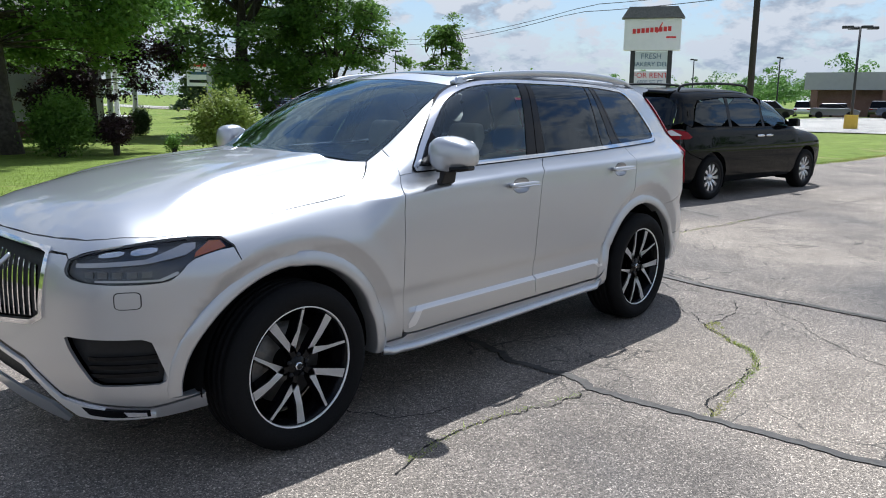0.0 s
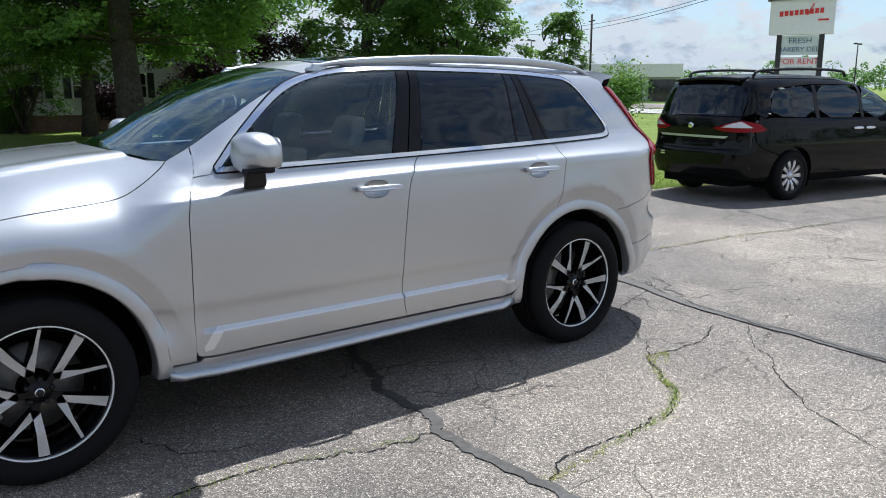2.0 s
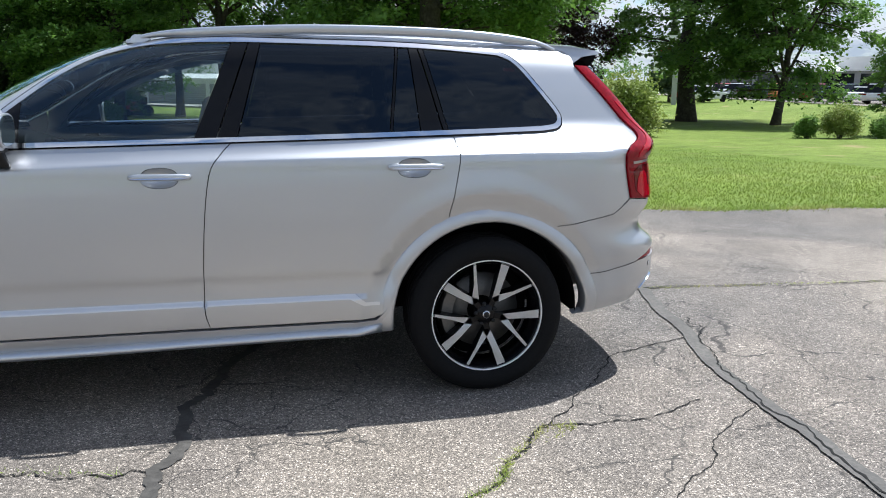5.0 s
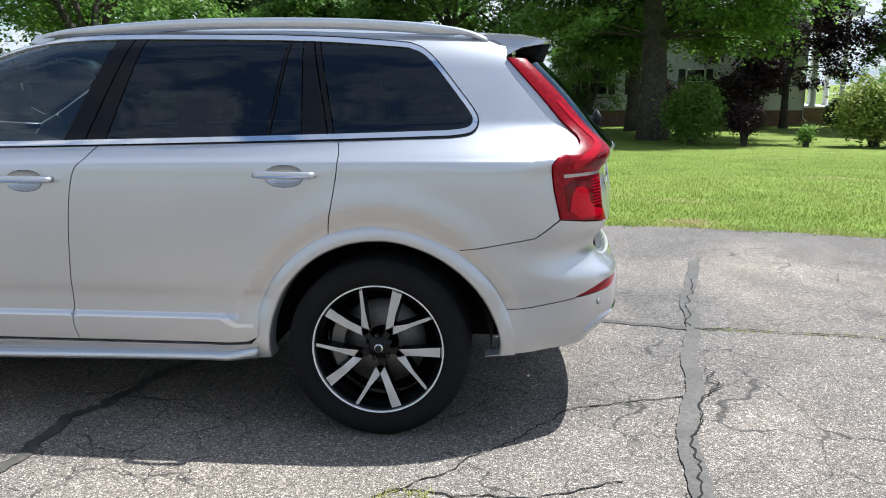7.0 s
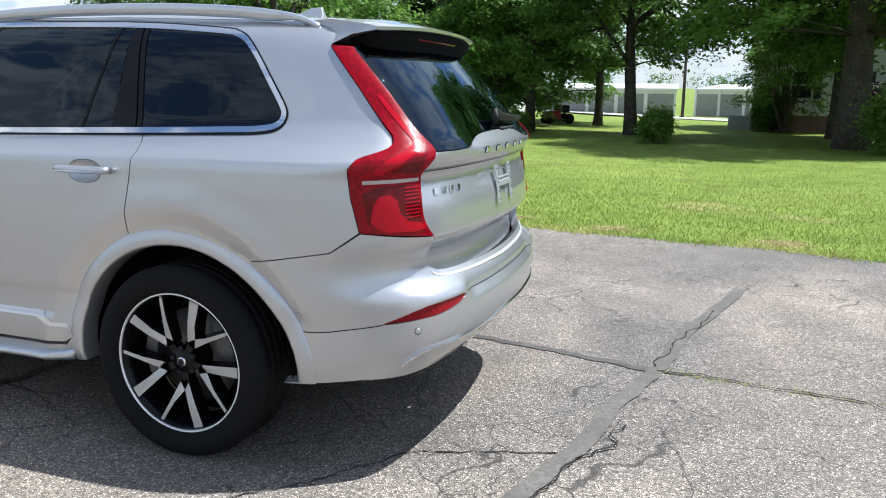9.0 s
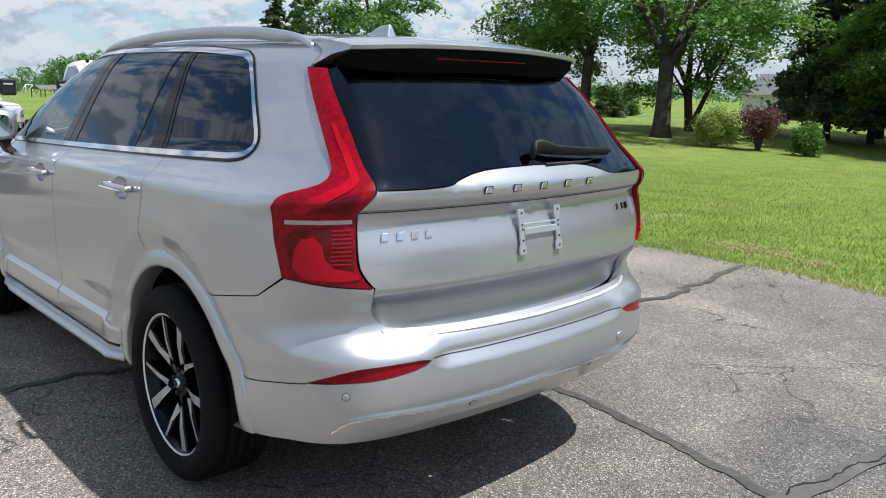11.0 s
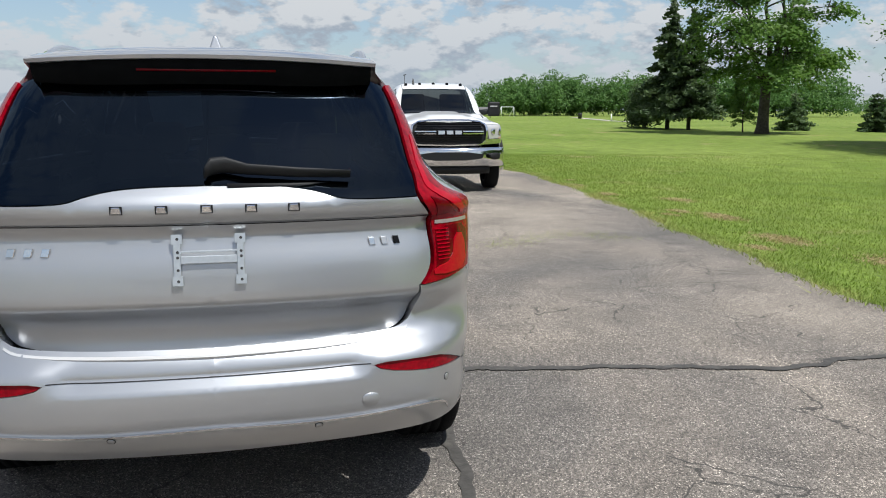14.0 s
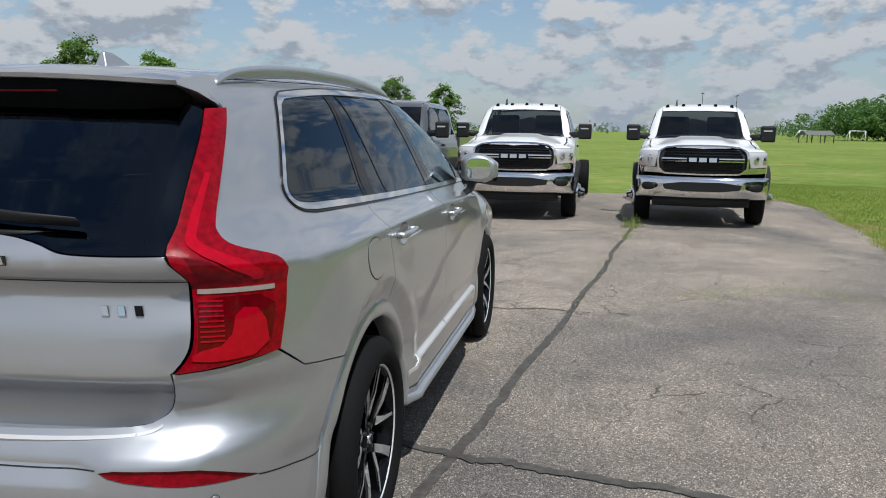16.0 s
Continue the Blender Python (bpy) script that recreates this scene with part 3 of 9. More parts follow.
        for i in range(5):
            a = radians(turn + 30 + 72 * i)
            part("wheel_nut", _nut(hub_face + 0.004, 0.050, a), BLACK_PLASTIC, hub)
        part("hub_cap", lathe([(0.0, hub_face - 0.010), (0.017, hub_face - 0.009), (0.020, hub_face - 0.004), (0.021, hub_face + 0.01)], 28), CHROME, hub, "round chrome and black hub cap")
        part("hub_badge", lathe([(0.0, hub_face - 0.0135), (0.012, hub_face - 0.0125), (0.0145, hub_face - 0.0095)], 20), BLACK_PLASTIC, hub)
    # added black disc: hides the bright ground beyond the spokes, keeping the gaps dark
    part("backing_plate", lathe([(0.0, 0.06), (rim_r - 0.03, 0.062), (rim_r - 0.03, 0.07), (0.0, 0.072)], 40), DARK_VOID, hub, "added black disc behind the spokes")
    part("brake_disc", lathe([(0.07, 0.012), (0.185, 0.010), (0.187, 0.02), (0.185, 0.03), (0.07, 0.032)], 48), STEEL, hub, "grey steel brake disc")
    cal = loft([[(0.16 * math.cos(a) * k, yy, 0.16 * math.sin(a) * k) for a in np.linspace(radians(150), radians(215), 6)] + [(0.215 * math.cos(a) * k, yy, 0.215 * math.sin(a) * k) for a in np.linspace(radians(215), radians(150), 6)] for yy, k in ((-0.035, 0.97), (-0.02, 1.0), (0.06, 1.0))])
    bmesh.ops.recalc_face_normals(cal, faces=cal.faces[:])
    part("brake_caliper", cal, STEEL, hub, smooth=False)
    return hub


def _nut(face, r, a):
    bm = lathe([(0.0, face - 0.006), (0.008, face - 0.005), (0.011, face + 0.004)], 10)
    bmesh.ops.translate(bm, vec=(r * math.cos(a), 0, r * math.sin(a)), verts=bm.verts[:])
    return bm


UNDERBODY = (((-0.95, -0.78, 0.29), (0.95, 0.78, 0.38)), ((-2.2, -0.54, 0.22), (-0.95, 0.54, 0.42)), ((0.95, -0.54, 0.33), (2.05, 0.54, 0.45)), ((-2.20, -0.66, 0.28), (-1.98, 0.66, 0.40)))


def build_suv():
    car = thing("estate_car", "silver five-door estate car with dark privacy glass, parked on cracked asphalt", "car")
    on = SUV.on
    S = SUV.s_of
    MB, MF = SUV.mid_back, SUV.mid_front
    # seams between the upper skin and the sides, in plan, front to back
    hood_edge = curve_line([(-2.20, -0.665), (-2.08, -0.755), (-1.93, -0.80), (-1.7, -0.825), (-1.45, -0.83), (-1.16, -0.815), (-1.06, -0.802), (-0.98, -0.768), (-0.915, -0.715), (-0.865, -0.665)], 54)
    wind_edge = curve_line([(-0.865, -0.665), (-0.6, -0.650), (-0.3, -0.59), (-0.12, -0.545)], 36)
    roof_edge = curve_line([(-0.12, -0.545), (0.1, -0.57), (0.6, -0.59), (1.2, -0.585), (1.7, -0.55), (1.93, -0.525)], 30)

    def seam(line):
        p, _ = SUV.top(np.asarray(line))
        return [(S(q[0], -abs(q[1])), q[2]) for q in p]
    hood_s, wind_s, roof_s = seam(hood_edge), seam(wind_edge), seam(roof_edge)
    # outline of all side windows
    dlo = np.concatenate([curve_line([(-0.715, 1.182), (0.3, 1.203), (1.3, 1.225), (1.80, 1.238)], 24), curve_line([(1.80, 1.238), (1.885, 1.25), (1.925, 1.285), (1.915, 1.345), (1.80, 1.50), (1.71, 1.578), (1.62, 1.607)], 24),
                          curve_line([(1.62, 1.607), (1.2, 1.636), (0.6, 1.648), (0.2, 1.645), (-0.08, 1.615), (-0.31, 1.53), (-0.55, 1.355), (-0.715, 1.205)], 36)])
    tail_front = curve_line([(2.115, 1.545), (2.195, 1.398), (2.253, 1.265), (2.262, 1.225), (2.235, 1.192), (2.142, 1.158), (2.115, 1.13)], 24)
    tail_low = [(2.123, 1.032), (2.145, 0.915)]
    rdoor_back = curve_line([(1.335, 1.222), (1.348, 1.14), (1.33, 1.02), (1.305, 0.895), (1.30, 0.846)], 14)
    fdoor_back = curve_line([(0.345, 1.203), (0.30, 1.155), (0.25, 1.07), (0.217, 0.82), (0.203, 0.50), (0.222, 0.395)], 20)
    ra, fa = SUV_AXLES[1], SUV_AXLES[0]
    AR = 0.505
    wz = SUV_WHEEL_Z
    # -- sheet metal of the sides
    belt = [p for p in curve_line([(-0.715, 1.180), (0.3, 1.201), (1.335, 1.2225)], 40)]
    pillar_low, pillar_up = [q for q in wind_s if q[0] <= -0.755], [q for q in wind_s if q[0] >= -0.77]
    body = [(-0.812, 1.168)] + pillar_up + roof_s[1:] + [(S(1.99, -0.56), 1.60)] + [tuple(q) for q in tail_front] + tail_low + [(2.062, 0.844), (1.815, 0.797)]
    a0 = math.degrees(math.atan2(0.797 - wz, 1.815 + 0.02 - ra))
    body += [q for q in arc(ra, wz, AR, a0, 111.0, 10)] + [tuple(q) for q in rdoor_back[::-1]]
    dl = [tuple(q) for q in dlo]
    i0 = int(np.argmin([abs(q[0] - 1.335) + abs(q[1] - 1.2225) for q in dl]))
    body += dl[i0 + 1:] + [(-0.74, 1.176)]
    on("body_side", PAINT, car, body, sides="pair", step=0.028)
    fdoor = [(-0.812, 1.166), (-0.840, 1.12), (-0.862, 1.08), (-0.874, 1.0), (-0.875, 0.66), (-0.873, 0.42), (-0.864, 0.398), (-0.84, 0.3915)] + [tuple(q) for q in fdoor_back[::-1]] + [tuple(q) for q in belt[::-1] if q[0] < 0.33] + [(-0.74, 1.176)]
    cup = lambda cx, cz: add_ellipse(cx, cz, 0.075, 0.042, 28, 2.4)
    doors = {}
    for name, outline, hx, hz in (("front_door", fdoor, 0.05, 1.062), ("rear_door", None, 1.135, 1.088)):
        if outline is None:
            outline = [tuple(q) for q in fdoor_back] + [(0.95, 0.395), (0.995, 0.42)] + arc(ra, wz, AR, 172, 111.0, 14) + [tuple(q) for q in rdoor_back[::-1]][1:] + [tuple(q) for q in belt[::-1] if q[0] > 0.36]
        doors[name] = on(name, PAINT, car, outline, sides="pair", step=0.03, holes=[cup(hx, hz)])
        dish = lambda v, cx=hx, cz=hz: -0.030 * np.clip(1 - ((v[:, 0] - cx) / 0.075) ** 2 - ((v[:, 1] - cz) / 0.042) ** 2, 0, 1) ** 0.6
        for right in (False, True):
            door = doors[name][int(right)]
            part_mesh("handle_cup", SUV.panel(cup(hx, hz), step=0.010, gap=0, rim=0, depth=dish, right=right), PAINT, door)
            rings = []
            for u in np.linspace(-1, 1, 13):
                lift = 0.036 - 0.012 * u * u
                hh = 0.0145 * (1 - 0.35 * u ** 6)
                rings.append([(u * 0.125, hh * math.cos(a), lift + 0.011 * math.sin(a)) for a in np.linspace(0, 2 * math.pi, 12, endpoint=False)])
            bm = loft(rings)
            for u in (-0.105, 0.105):
                add_box(bm, (u - 0.014, -0.011, -0.004), (u + 0.014, 0.011, 0.03))
            m = place_on(SUV, hx + 0.005, hz + 0.006, 0.0, right)
            bmesh.ops.transform(bm, matrix=m, verts=bm.verts[:])
            bmesh.ops.recalc_face_normals(bm, faces=bm.faces[:])
            handle = part("handle", bm, PAINT, door)
            bright = plate_bm(add_ellipse(0, 0, 0.118, 0.003, 20), 0.003, 0, m @ pose(0, -0.006, 0.0455))
            part("handle_strip", bright, CHROME, handle, "thin chrome handle strip")
    hs = np.array(sorted(hood_s))
    cut_z = float(np.interp(-1.93, hs[:, 0], hs[:, 1]))
    fender = [(-0.812, 1.166), (-0.840, 1.12), (-0.862, 1.08), (-0.874, 1.0), (-0.875, 0.66), (-0.87, 0.45), (-0.872, 0.375), (-0.985, 0.375)] + arc(fa, wz, AR, 0, 128, 26) + [(-1.745, 0.90), (-1.766, 0.956), (-1.81, 0.990), (-1.86, 0.9955), (-1.93, 0.9985)] + [(-1.93, cut_z)] + [q for q in hood_s if q[0] > -1.925] + pillar_low[1:]
    on("front_wing", PAINT, car, fender, sides="pair", step=0.03)
    on("pillar_foot", PAINT, car, [(-1.06, 1.085), (-0.80, 1.125), (-0.70, 1.176), (-0.66, 1.30), (-0.76, 1.262), (-0.865, 1.215), (-0.98, 1.135)], sides="pair", step=0.03, off=-0.005, rim=0, gap=0)
    # wheel arch lips
    for cx, lo, hi in ((ra, -2, 186), (fa, -6, 180)):
        angles = np.radians(np.linspace(lo, hi, 48))
        base, _ = SUV.wrap(np.stack([cx + 0.524 * np.cos(angles), wz + 0.524 * np.sin(angles)], 1))
        rising = wz + 0.524 * np.sin(angles) > 0.62
        level = (abs(base[np.argmax(rising)][1]) + 0.004, abs(base[len(base) - 1 - np.argmax(rising[::-1])][1]) + 0.004)
        for sgn in (-1, 1):
            rings = []
            for a, q in zip(angles, base):
                y, x = min(abs(q[1]), level[0 if a < math.pi / 2 else 1]), q[0]
                shift = x - (cx + 0.524 * math.cos(a))
                rings.append([(cx + shift + r * math.cos(a), sgn * (y + dy), wz + r * math.sin(a)) for r, dy in ((0.520, -0.03), (0.519, 0.001), (0.512, 0.006), (0.490, 0.013), (0.468, 0.016), (0.457, 0.014), (0.451, 0.004), (0.450, -0.07))])
            bm = loft(rings, False, False)
            bmesh.ops.recalc_face_normals(bm, faces=bm.faces[:])
            part("wheel_arch_trim", bm, PAINT, car)
    # sill: painted step, dark gap and bright strip
    on("sill", PAINT, car, [(-1.0, 0.372), (-0.86, 0.372), (-0.84, 0.388), (0.96, 0.388), (1.01, 0.44), (1.03, 0.33), (0.9, 0.345), (-0.94, 0.318)], sides="pair", step=0.03, off=0.004, rim=0.05)
    for sgn in (-1, 1):
        rings = []
        for x in np.linspace(-0.99, 0.985, 34):
            up = 0.020 * sstep(-0.6, 0.9, x)
            y = float(suv_half(np.array(x), np.array(0.36 + up)))
            k = (1 - 0.9 * sstep(0.88, 0.985, x)) * sstep(-1.0, -0.93, x)
            rings.append([(x, sgn * (y + dy * k), z + up + (0.012 * (1 - k))) for dy, z in ((-0.06, 0.338), (0.0, 0.337), (0.016, 0.330), (0.024, 0.318), (0.022, 0.306), (0.006, 0.296), (-0.06, 0.292))])
        bm = loft(rings)
        bmesh.ops.recalc_face_normals(bm, faces=bm.faces[:])
        part("sill_strip", bm, SATIN, car, "satin bright sill strip")
    # door moulding: its paler silver includes the highlight on the upward-facing ledge
    strip_f = [(-0.835, 0.415), (-0.80, 0.425), (-0.755, 0.4965), (0.196, 0.4965), (0.196, 0.5165), (-0.775, 0.5165), (-0.80, 0.500), (-0.84, 0.436)]
    strip_r = [(0.214, 0.4965), (0.84, 0.4965), (0.90, 0.462), (0.975, 0.458), (0.975, 0.474), (0.91, 0.478), (0.86, 0.5165), (0.214, 0.5165)]
    for strip in (strip_f, strip_r):
        on("door_strip", PAINT_LOW, car, strip, "lower door moulding with its ledge highlight in the colour", sides="pair", step=0.008, gap=0, off=0.0025, rim=0.006)
    # -- side glass
    inner = shrink(resample(dlo, 0.02), 0.020)
    ring = resample(dlo, 0.02)
    # bright frame: outer outline with the glass opening as a hole
    on("window_seal", BLACK_GLOSS, car, shrink(ring, -0.006), "thin black window seal", sides="pair", step=0.014, off=0.004, gap=0, holes=[shrink(ring, 0.004)], rim=0.01)
    on("window_frame", CHROME, car, ring, "satin bright window surround", sides="pair", step=0.012, off=0.006, gap=0, holes=[inner], rim=0.02)

    on("mirror_sail", BLACK_GLOSS, car, [(-0.672, 1.209), (-0.50, 1.212), (-0.50, 1.368), (-0.545, 1.334)], "black mirror triangle", sides="pair", step=0.03, off=0.003, gap=0, rim=0.006)

    def band(x0t, x0b, x1t, x1b):
        """Part of the window outline between two leaning lines."""
        def line_x(t, b, z):
            return b + (t - b) * (z - 1.21) / 0.42
        pts = resample(inner, 0.01)
        keep = []
        for q in pts:
            if line_x(x0t, x0b, q[1]) <= q[0] <= line_x(x1t, x1b, q[1]):
                keep.append(tuple(q))
        keep = np.array(keep)
        c = keep.mean(0)
        # corners where the lines meet the outline
        extra = []
        for t, b in ((x0t, x0b), (x1t, x1b)):
            d = [(abs(line_x(t, b, q[1]) - q[0]), tuple(q)) for q in pts]
            lows = sorted((e for e in d if e[1][1] < c[1]), key=lambda e: e[0])
            highs = sorted((e for e in d if e[1][1] >= c[1]), key=lambda e: e[0])
            for e in (lows[:1], highs[:1]):
                if e and e[0][0] < 0.02:
                    extra.append((line_x(t, b, e[0][1][1]), e[0][1][1]))
        allp = np.concatenate([keep, np.array(extra)]) if extra else keep
        ang = np.arctan2((allp[:, 1] - c[1]) / 0.4, (allp[:, 0] - c[0]) / (np.ptp(allp[:, 0]) + 0.05))
        return allp[np.argsort(ang)]
    glass = dict(sides="pair", step=0.05, off=0.0, rim=0.0, gap=0.001)
    on("front_side_window", GLASS_FRONT, car, band(-0.80, -0.80, 0.355, 0.185), "lightly tinted glass", **glass)
    on("rear_side_window", GLASS_DARK, car, band(0.485, 0.37, 1.095, 1.035), "dark privacy glass", **glass)
    on("rear_vent_window", GLASS_DARK, car, band(1.11, 1.05, 1.155, 1.185), "dark privacy glass", **glass)
    on("quarter_window", GLASS_DARK, car, band(1.225, 1.325, 2.2, 2.2), "dark privacy glass", **glass)
    for a in ((0.358, 0.188, 0.428, 0.278), (0.434, 0.284, 0.482, 0.367), (1.097, 1.037, 1.108, 1.048), (1.158, 1.188, 1.195, 1.295), (1.201, 1.301, 1.222, 1.322)):
        on("pillar_trim", BLACK_GLOSS, car, band(*a), "gloss black pillar trim", sides="pair", step=0.03, off=0.002, gap=0.0005, rim=0.01)
    # -- upper skin
    hood = [tuple(q) for q in hood_edge] + [(-0.925, -0.58), (-0.985, -0.42), (-1.025, -0.22), (-1.04, 0.002)] + [(-2.335, 0.002), (-2.325, -0.28), (-2.30, -0.45), (-2.25, -0.60)]
    def crease(v):
        ridge = np.interp(v[:, 0], [-2.0, -1.82, -1.58, -1.23, -1.0], [0.70, 0.60, 0.515, 0.46, 0.44])
        return 0.016 * sstep(0.035, -0.005, np.abs(v[:, 1]) - ridge) * sstep(-2.05, -1.65, v[:, 0]) - 0.010 * sstep(-0.02, -0.16, np.abs(v[:, 1]) - ridge) * sstep(-2.05, -1.65, v[:, 0])
    on("bonnet", PAINT, car, hood, chart="top", step=0.02, depth=crease)
    wind = [tuple(q) for q in wind_edge] + [(-0.16, -0.3), (-0.185, 0.001), (-1.02, 0.001), (-1.005, -0.22), (-0.965, -0.42), (-0.905, -0.585)]
    on("windscreen", GLASS_WIND, car, wind, "tinted windscreen", chart="top", step=0.05, rim=0.006, off=-0.002, gap=0.001)
    edge_in = lambda k: [(q[0], q[1] + k) for q in wind_edge]
    border = [tuple(q) for q in wind_edge] + edge_in(0.035)[::-1]
    on("windscreen_border", BLACK_GLOSS, car, border, chart="top", sides="pair", step=0.02, off=-0.005, rim=0, gap=0)
    on("windscreen_border", BLACK_GLOSS, car, [(-1.02, 0.0), (-1.005, -0.22), (-0.965, -0.42), (-0.905, -0.585), (-0.865, -0.665), (-0.82, -0.63), (-0.86, -0.56), (-0.91, -0.41), (-0.945, -0.22), (-0.96, 0.0)], chart="top", step=0.03, off=-0.005, rim=0, gap=0)
    on("windscreen_border", BLACK_GLOSS, car, [(-0.185, 0.0), (-0.16, -0.3), (-0.12, -0.545), (-0.19, -0.53), (-0.22, -0.3), (-0.25, 0.0)], chart="top", step=0.03, off=-0.005, rim=0, gap=0)
    on("cowl", BLACK_PLASTIC, car, [(-0.867, -0.665), (-0.905, -0.585), (-0.965, -0.42), (-1.005, -0.22), (-1.02, 0.001), (-1.043, 0.001), (-1.028, -0.22), (-0.988, -0.42), (-0.928, -0.582)], chart="top", step=0.02, off=-0.012, rim=0.03, gap=0)
    roof = [tuple(q) for q in roof_edge] + [(1.96, -0.40), (1.99, 0.002), (-0.18, 0.002), (-0.155, -0.3)]
    roof_cut = [tuple(q) for q in roof_edge] + [(1.96, -0.40), (1.99, 0.002), (1.05, 0.002), (1.05, -0.40), (1.02, -0.44), (0.05, -0.44), (0.02, -0.40), (0.02, 0.002), (-0.18, 0.002), (-0.155, -0.3)]
    on("roof", PAINT, car, roof_cut, chart="top", step=0.035)
    on("sunroof", GLASS_DARK, car, [(0.024, 0.002), (0.024, -0.40), (0.054, -0.436), (1.016, -0.436), (1.046, -0.40), (1.046, 0.002)], "dark glass panoramic roof", chart="top", step=0.06, off=0.002, gap=0.002)
    # -- rear lamps
    inner_edge = curve_line([(2.369, 0.888), (2.345, 0.925), (2.331, 0.975), (2.329, 1.10), (2.343, 1.132), (2.378, 1.183), (2.345, 1.25), (2.290, 1.38), (2.20, 1.540)], 30)
    lamp = [tuple(q) for q in tail_front] + tail_low + [tuple(q) for q in inner_edge]
    for right in (False, True):
        base = part_mesh("tail_lamp", SUV.panel(lamp, step=0.018, off=0.010, rim=0.03, gap=0.001, right=right), LENS_RED, car, "tall red tail lamp with a clear bar")
        def bit(name, mat, outline, off, label=""):
            part_mesh(name, SUV.panel(outline, step=0.014, off=off, rim=0.004, gap=0, right=right), mat, base, label)
        bit("reverse_bar", LENS_REVERSE, [(2.155, 1.092), (2.318, 1.098), (2.318, 1.085), (2.155, 1.079)], 0.0125, "clear reversing lamp bar")
        bit("lamp_segment", LENS_DARKRED, round_poly([(2.152, 1.070), (2.32, 1.076), (2.322, 0.95), (2.335, 0.925), (2.18, 0.935), (2.165, 0.96)], 1), 0.0115, "dark red lower segment")
        bit("lamp_segment", LENS_BRIGHTRED, round_poly([(2.185, 1.035), (2.245, 1.045), (2.262, 0.955), (2.335, 0.94), (2.335, 0.912), (2.172, 0.918)], 1), 0.0135, "bright red brake lamp element")
        bit("lamp_segment", LENS_BRIGHTRED, np.concatenate([curve_line([(2.185, 1.115), (2.195, 1.14), (2.305, 1.20), (2.30, 1.25), (2.245, 1.37)], 20), curve_line([(2.26, 1.37), (2.322, 1.25), (2.33, 1.19), (2.222, 1.128), (2.21, 1.115)], 20)]), 0.0125, "bright red light guide")
        bit("lamp_segment", LENS_DARKRED, [(2.232, 1.122), (2.318, 1.118), (2.322, 1.14), (2.345, 1.175), (2.30, 1.162)], 0.0115, "dark red segment")
        for k in range(9):
            z = 0.962 + 0.0125 * k
            bit("lamp_rib", LENS_BRIGHTRED, [(2.272, z), (2.318, z + 0.002), (2.318, z + 0.006), (2.272, z + 0.004)], 0.0135)
    # -- tailgate
    crown = curve_line([(2.381, 1.183), (2.50, 1.182), (2.585, 1.187), (2.635, 1.205), (2.70, 1.221), (2.80, 1.229), (MB + 0.002, 1.232)], 30)
    gate_low = curve_line([(2.376, 0.888), (2.368, 0.80), (2.392, 0.762), (2.457, 0.741), (2.65, 0.731), (MB + 0.002, 0.727)], 24)
    gate_in = [tuple(q) for q in inner_edge[:np.argmin(np.abs(inner_edge[:, 1] - 1.183)) + 1]]
    gate = [(q[0] + 0.004, q[1]) for q in gate_in] + [tuple(q) for q in crown] + [tuple(q) for q in gate_low[::-1]]
    def gate_form(v):
        # a soft ledge under the raised badge panel
        return -0.011 * sstep(1.120, 1.108, v[:, 1]) * sstep(0.97, 1.08, v[:, 1]) - 0.30 * np.clip(0.884 - v[:, 1], 0, 0.2)
    tail_gate = on("tailgate", PAINT, car, gate, step=0.022, depth=gate_form)[0]
    # added panel inside the body, stops sunlight falling through the tailgate gap
    on("tailgate_sill", BLACK_PLASTIC, car, [(q[0] - 0.03, q[1] - 0.03) for q in gate_low] + [(q[0] + 0.03, q[1] + 0.045) for q in gate_low[::-1]], "added dark backing that keeps sun out of the tailgate gap", step=0.03, off=-0.055, gap=0, rim=0)
    on("tailgate_shut_line", BLACK_PLASTIC, car, [(2.336, 1.1185), (2.6, 1.119), (MB, 1.118), (MB, 1.1145), (2.6, 1.1155), (2.336, 1.115)], step=0.02, off=0.0008, gap=0, rim=0)
    rear_glass = [tuple(q) for q in crown] + [(MB + 0.001, 1.60), (2.45, 1.585), (2.26, 1.565), (2.205, 1.545)] + [tuple(q) for q in inner_edge[::-1] if q[1] > 1.19]
    on("rear_window", GLASS_REAR, car, rear_glass, "dark privacy rear glass", step=0.04, rim=0.008, off=0.001, gap=0.002)
    on("rear_window_border", BLACK_GLOSS, car, [(q[0], q[1] + 0.002) for q in crown] + [(q[0], q[1] + 0.030) for q in crown[::-1]], step=0.02, off=-0.004, rim=0, gap=0)
    lower = [tuple(q) for q in inner_edge if q[1] > 1.19]
    on("rear_window_border", BLACK_GLOSS, car, lower + [(q[0] + 0.045, q[1]) for q in lower[::-1]], sides="pair", step=0.02, off=-0.004, rim=0, gap=0)
    # roof spoiler
    tip_end = np.array([(1.835, 1.645), (1.98, 1.646), (2.13, 1.624), (2.157, 1.617), (2.150, 1.606), (2.06, 1.592), (1.985, 1.550), (1.905, 1.600)])
    tip_wide = np.array([0.525, 0.560, 0.560, 0.560, 0.560, 0.570, 0.612, 0.566])

    def spoiler_ring(y):
        k = abs(y) / 0.56
        x0, x1 = 1.955 - 0.06 * k ** 4, 2.205 - 0.045 * k ** 3
        z0 = float(SUV.top(np.array([[x0, y]]))[0][0][2])
        zt = 1.640 - 0.020 * k * k
        mid = np.array([(x0, z0 + 0.002), ((x0 + x1) / 2, (z0 + zt) / 2 + 0.010), (x1 - 0.025, zt + 0.004), (x1, zt - 0.004), (x1 - 0.004, zt - 0.016), (x1 - 0.07, zt - 0.035), (x0 + 0.06, zt - 0.055), (x0, z0 - 0.04)])
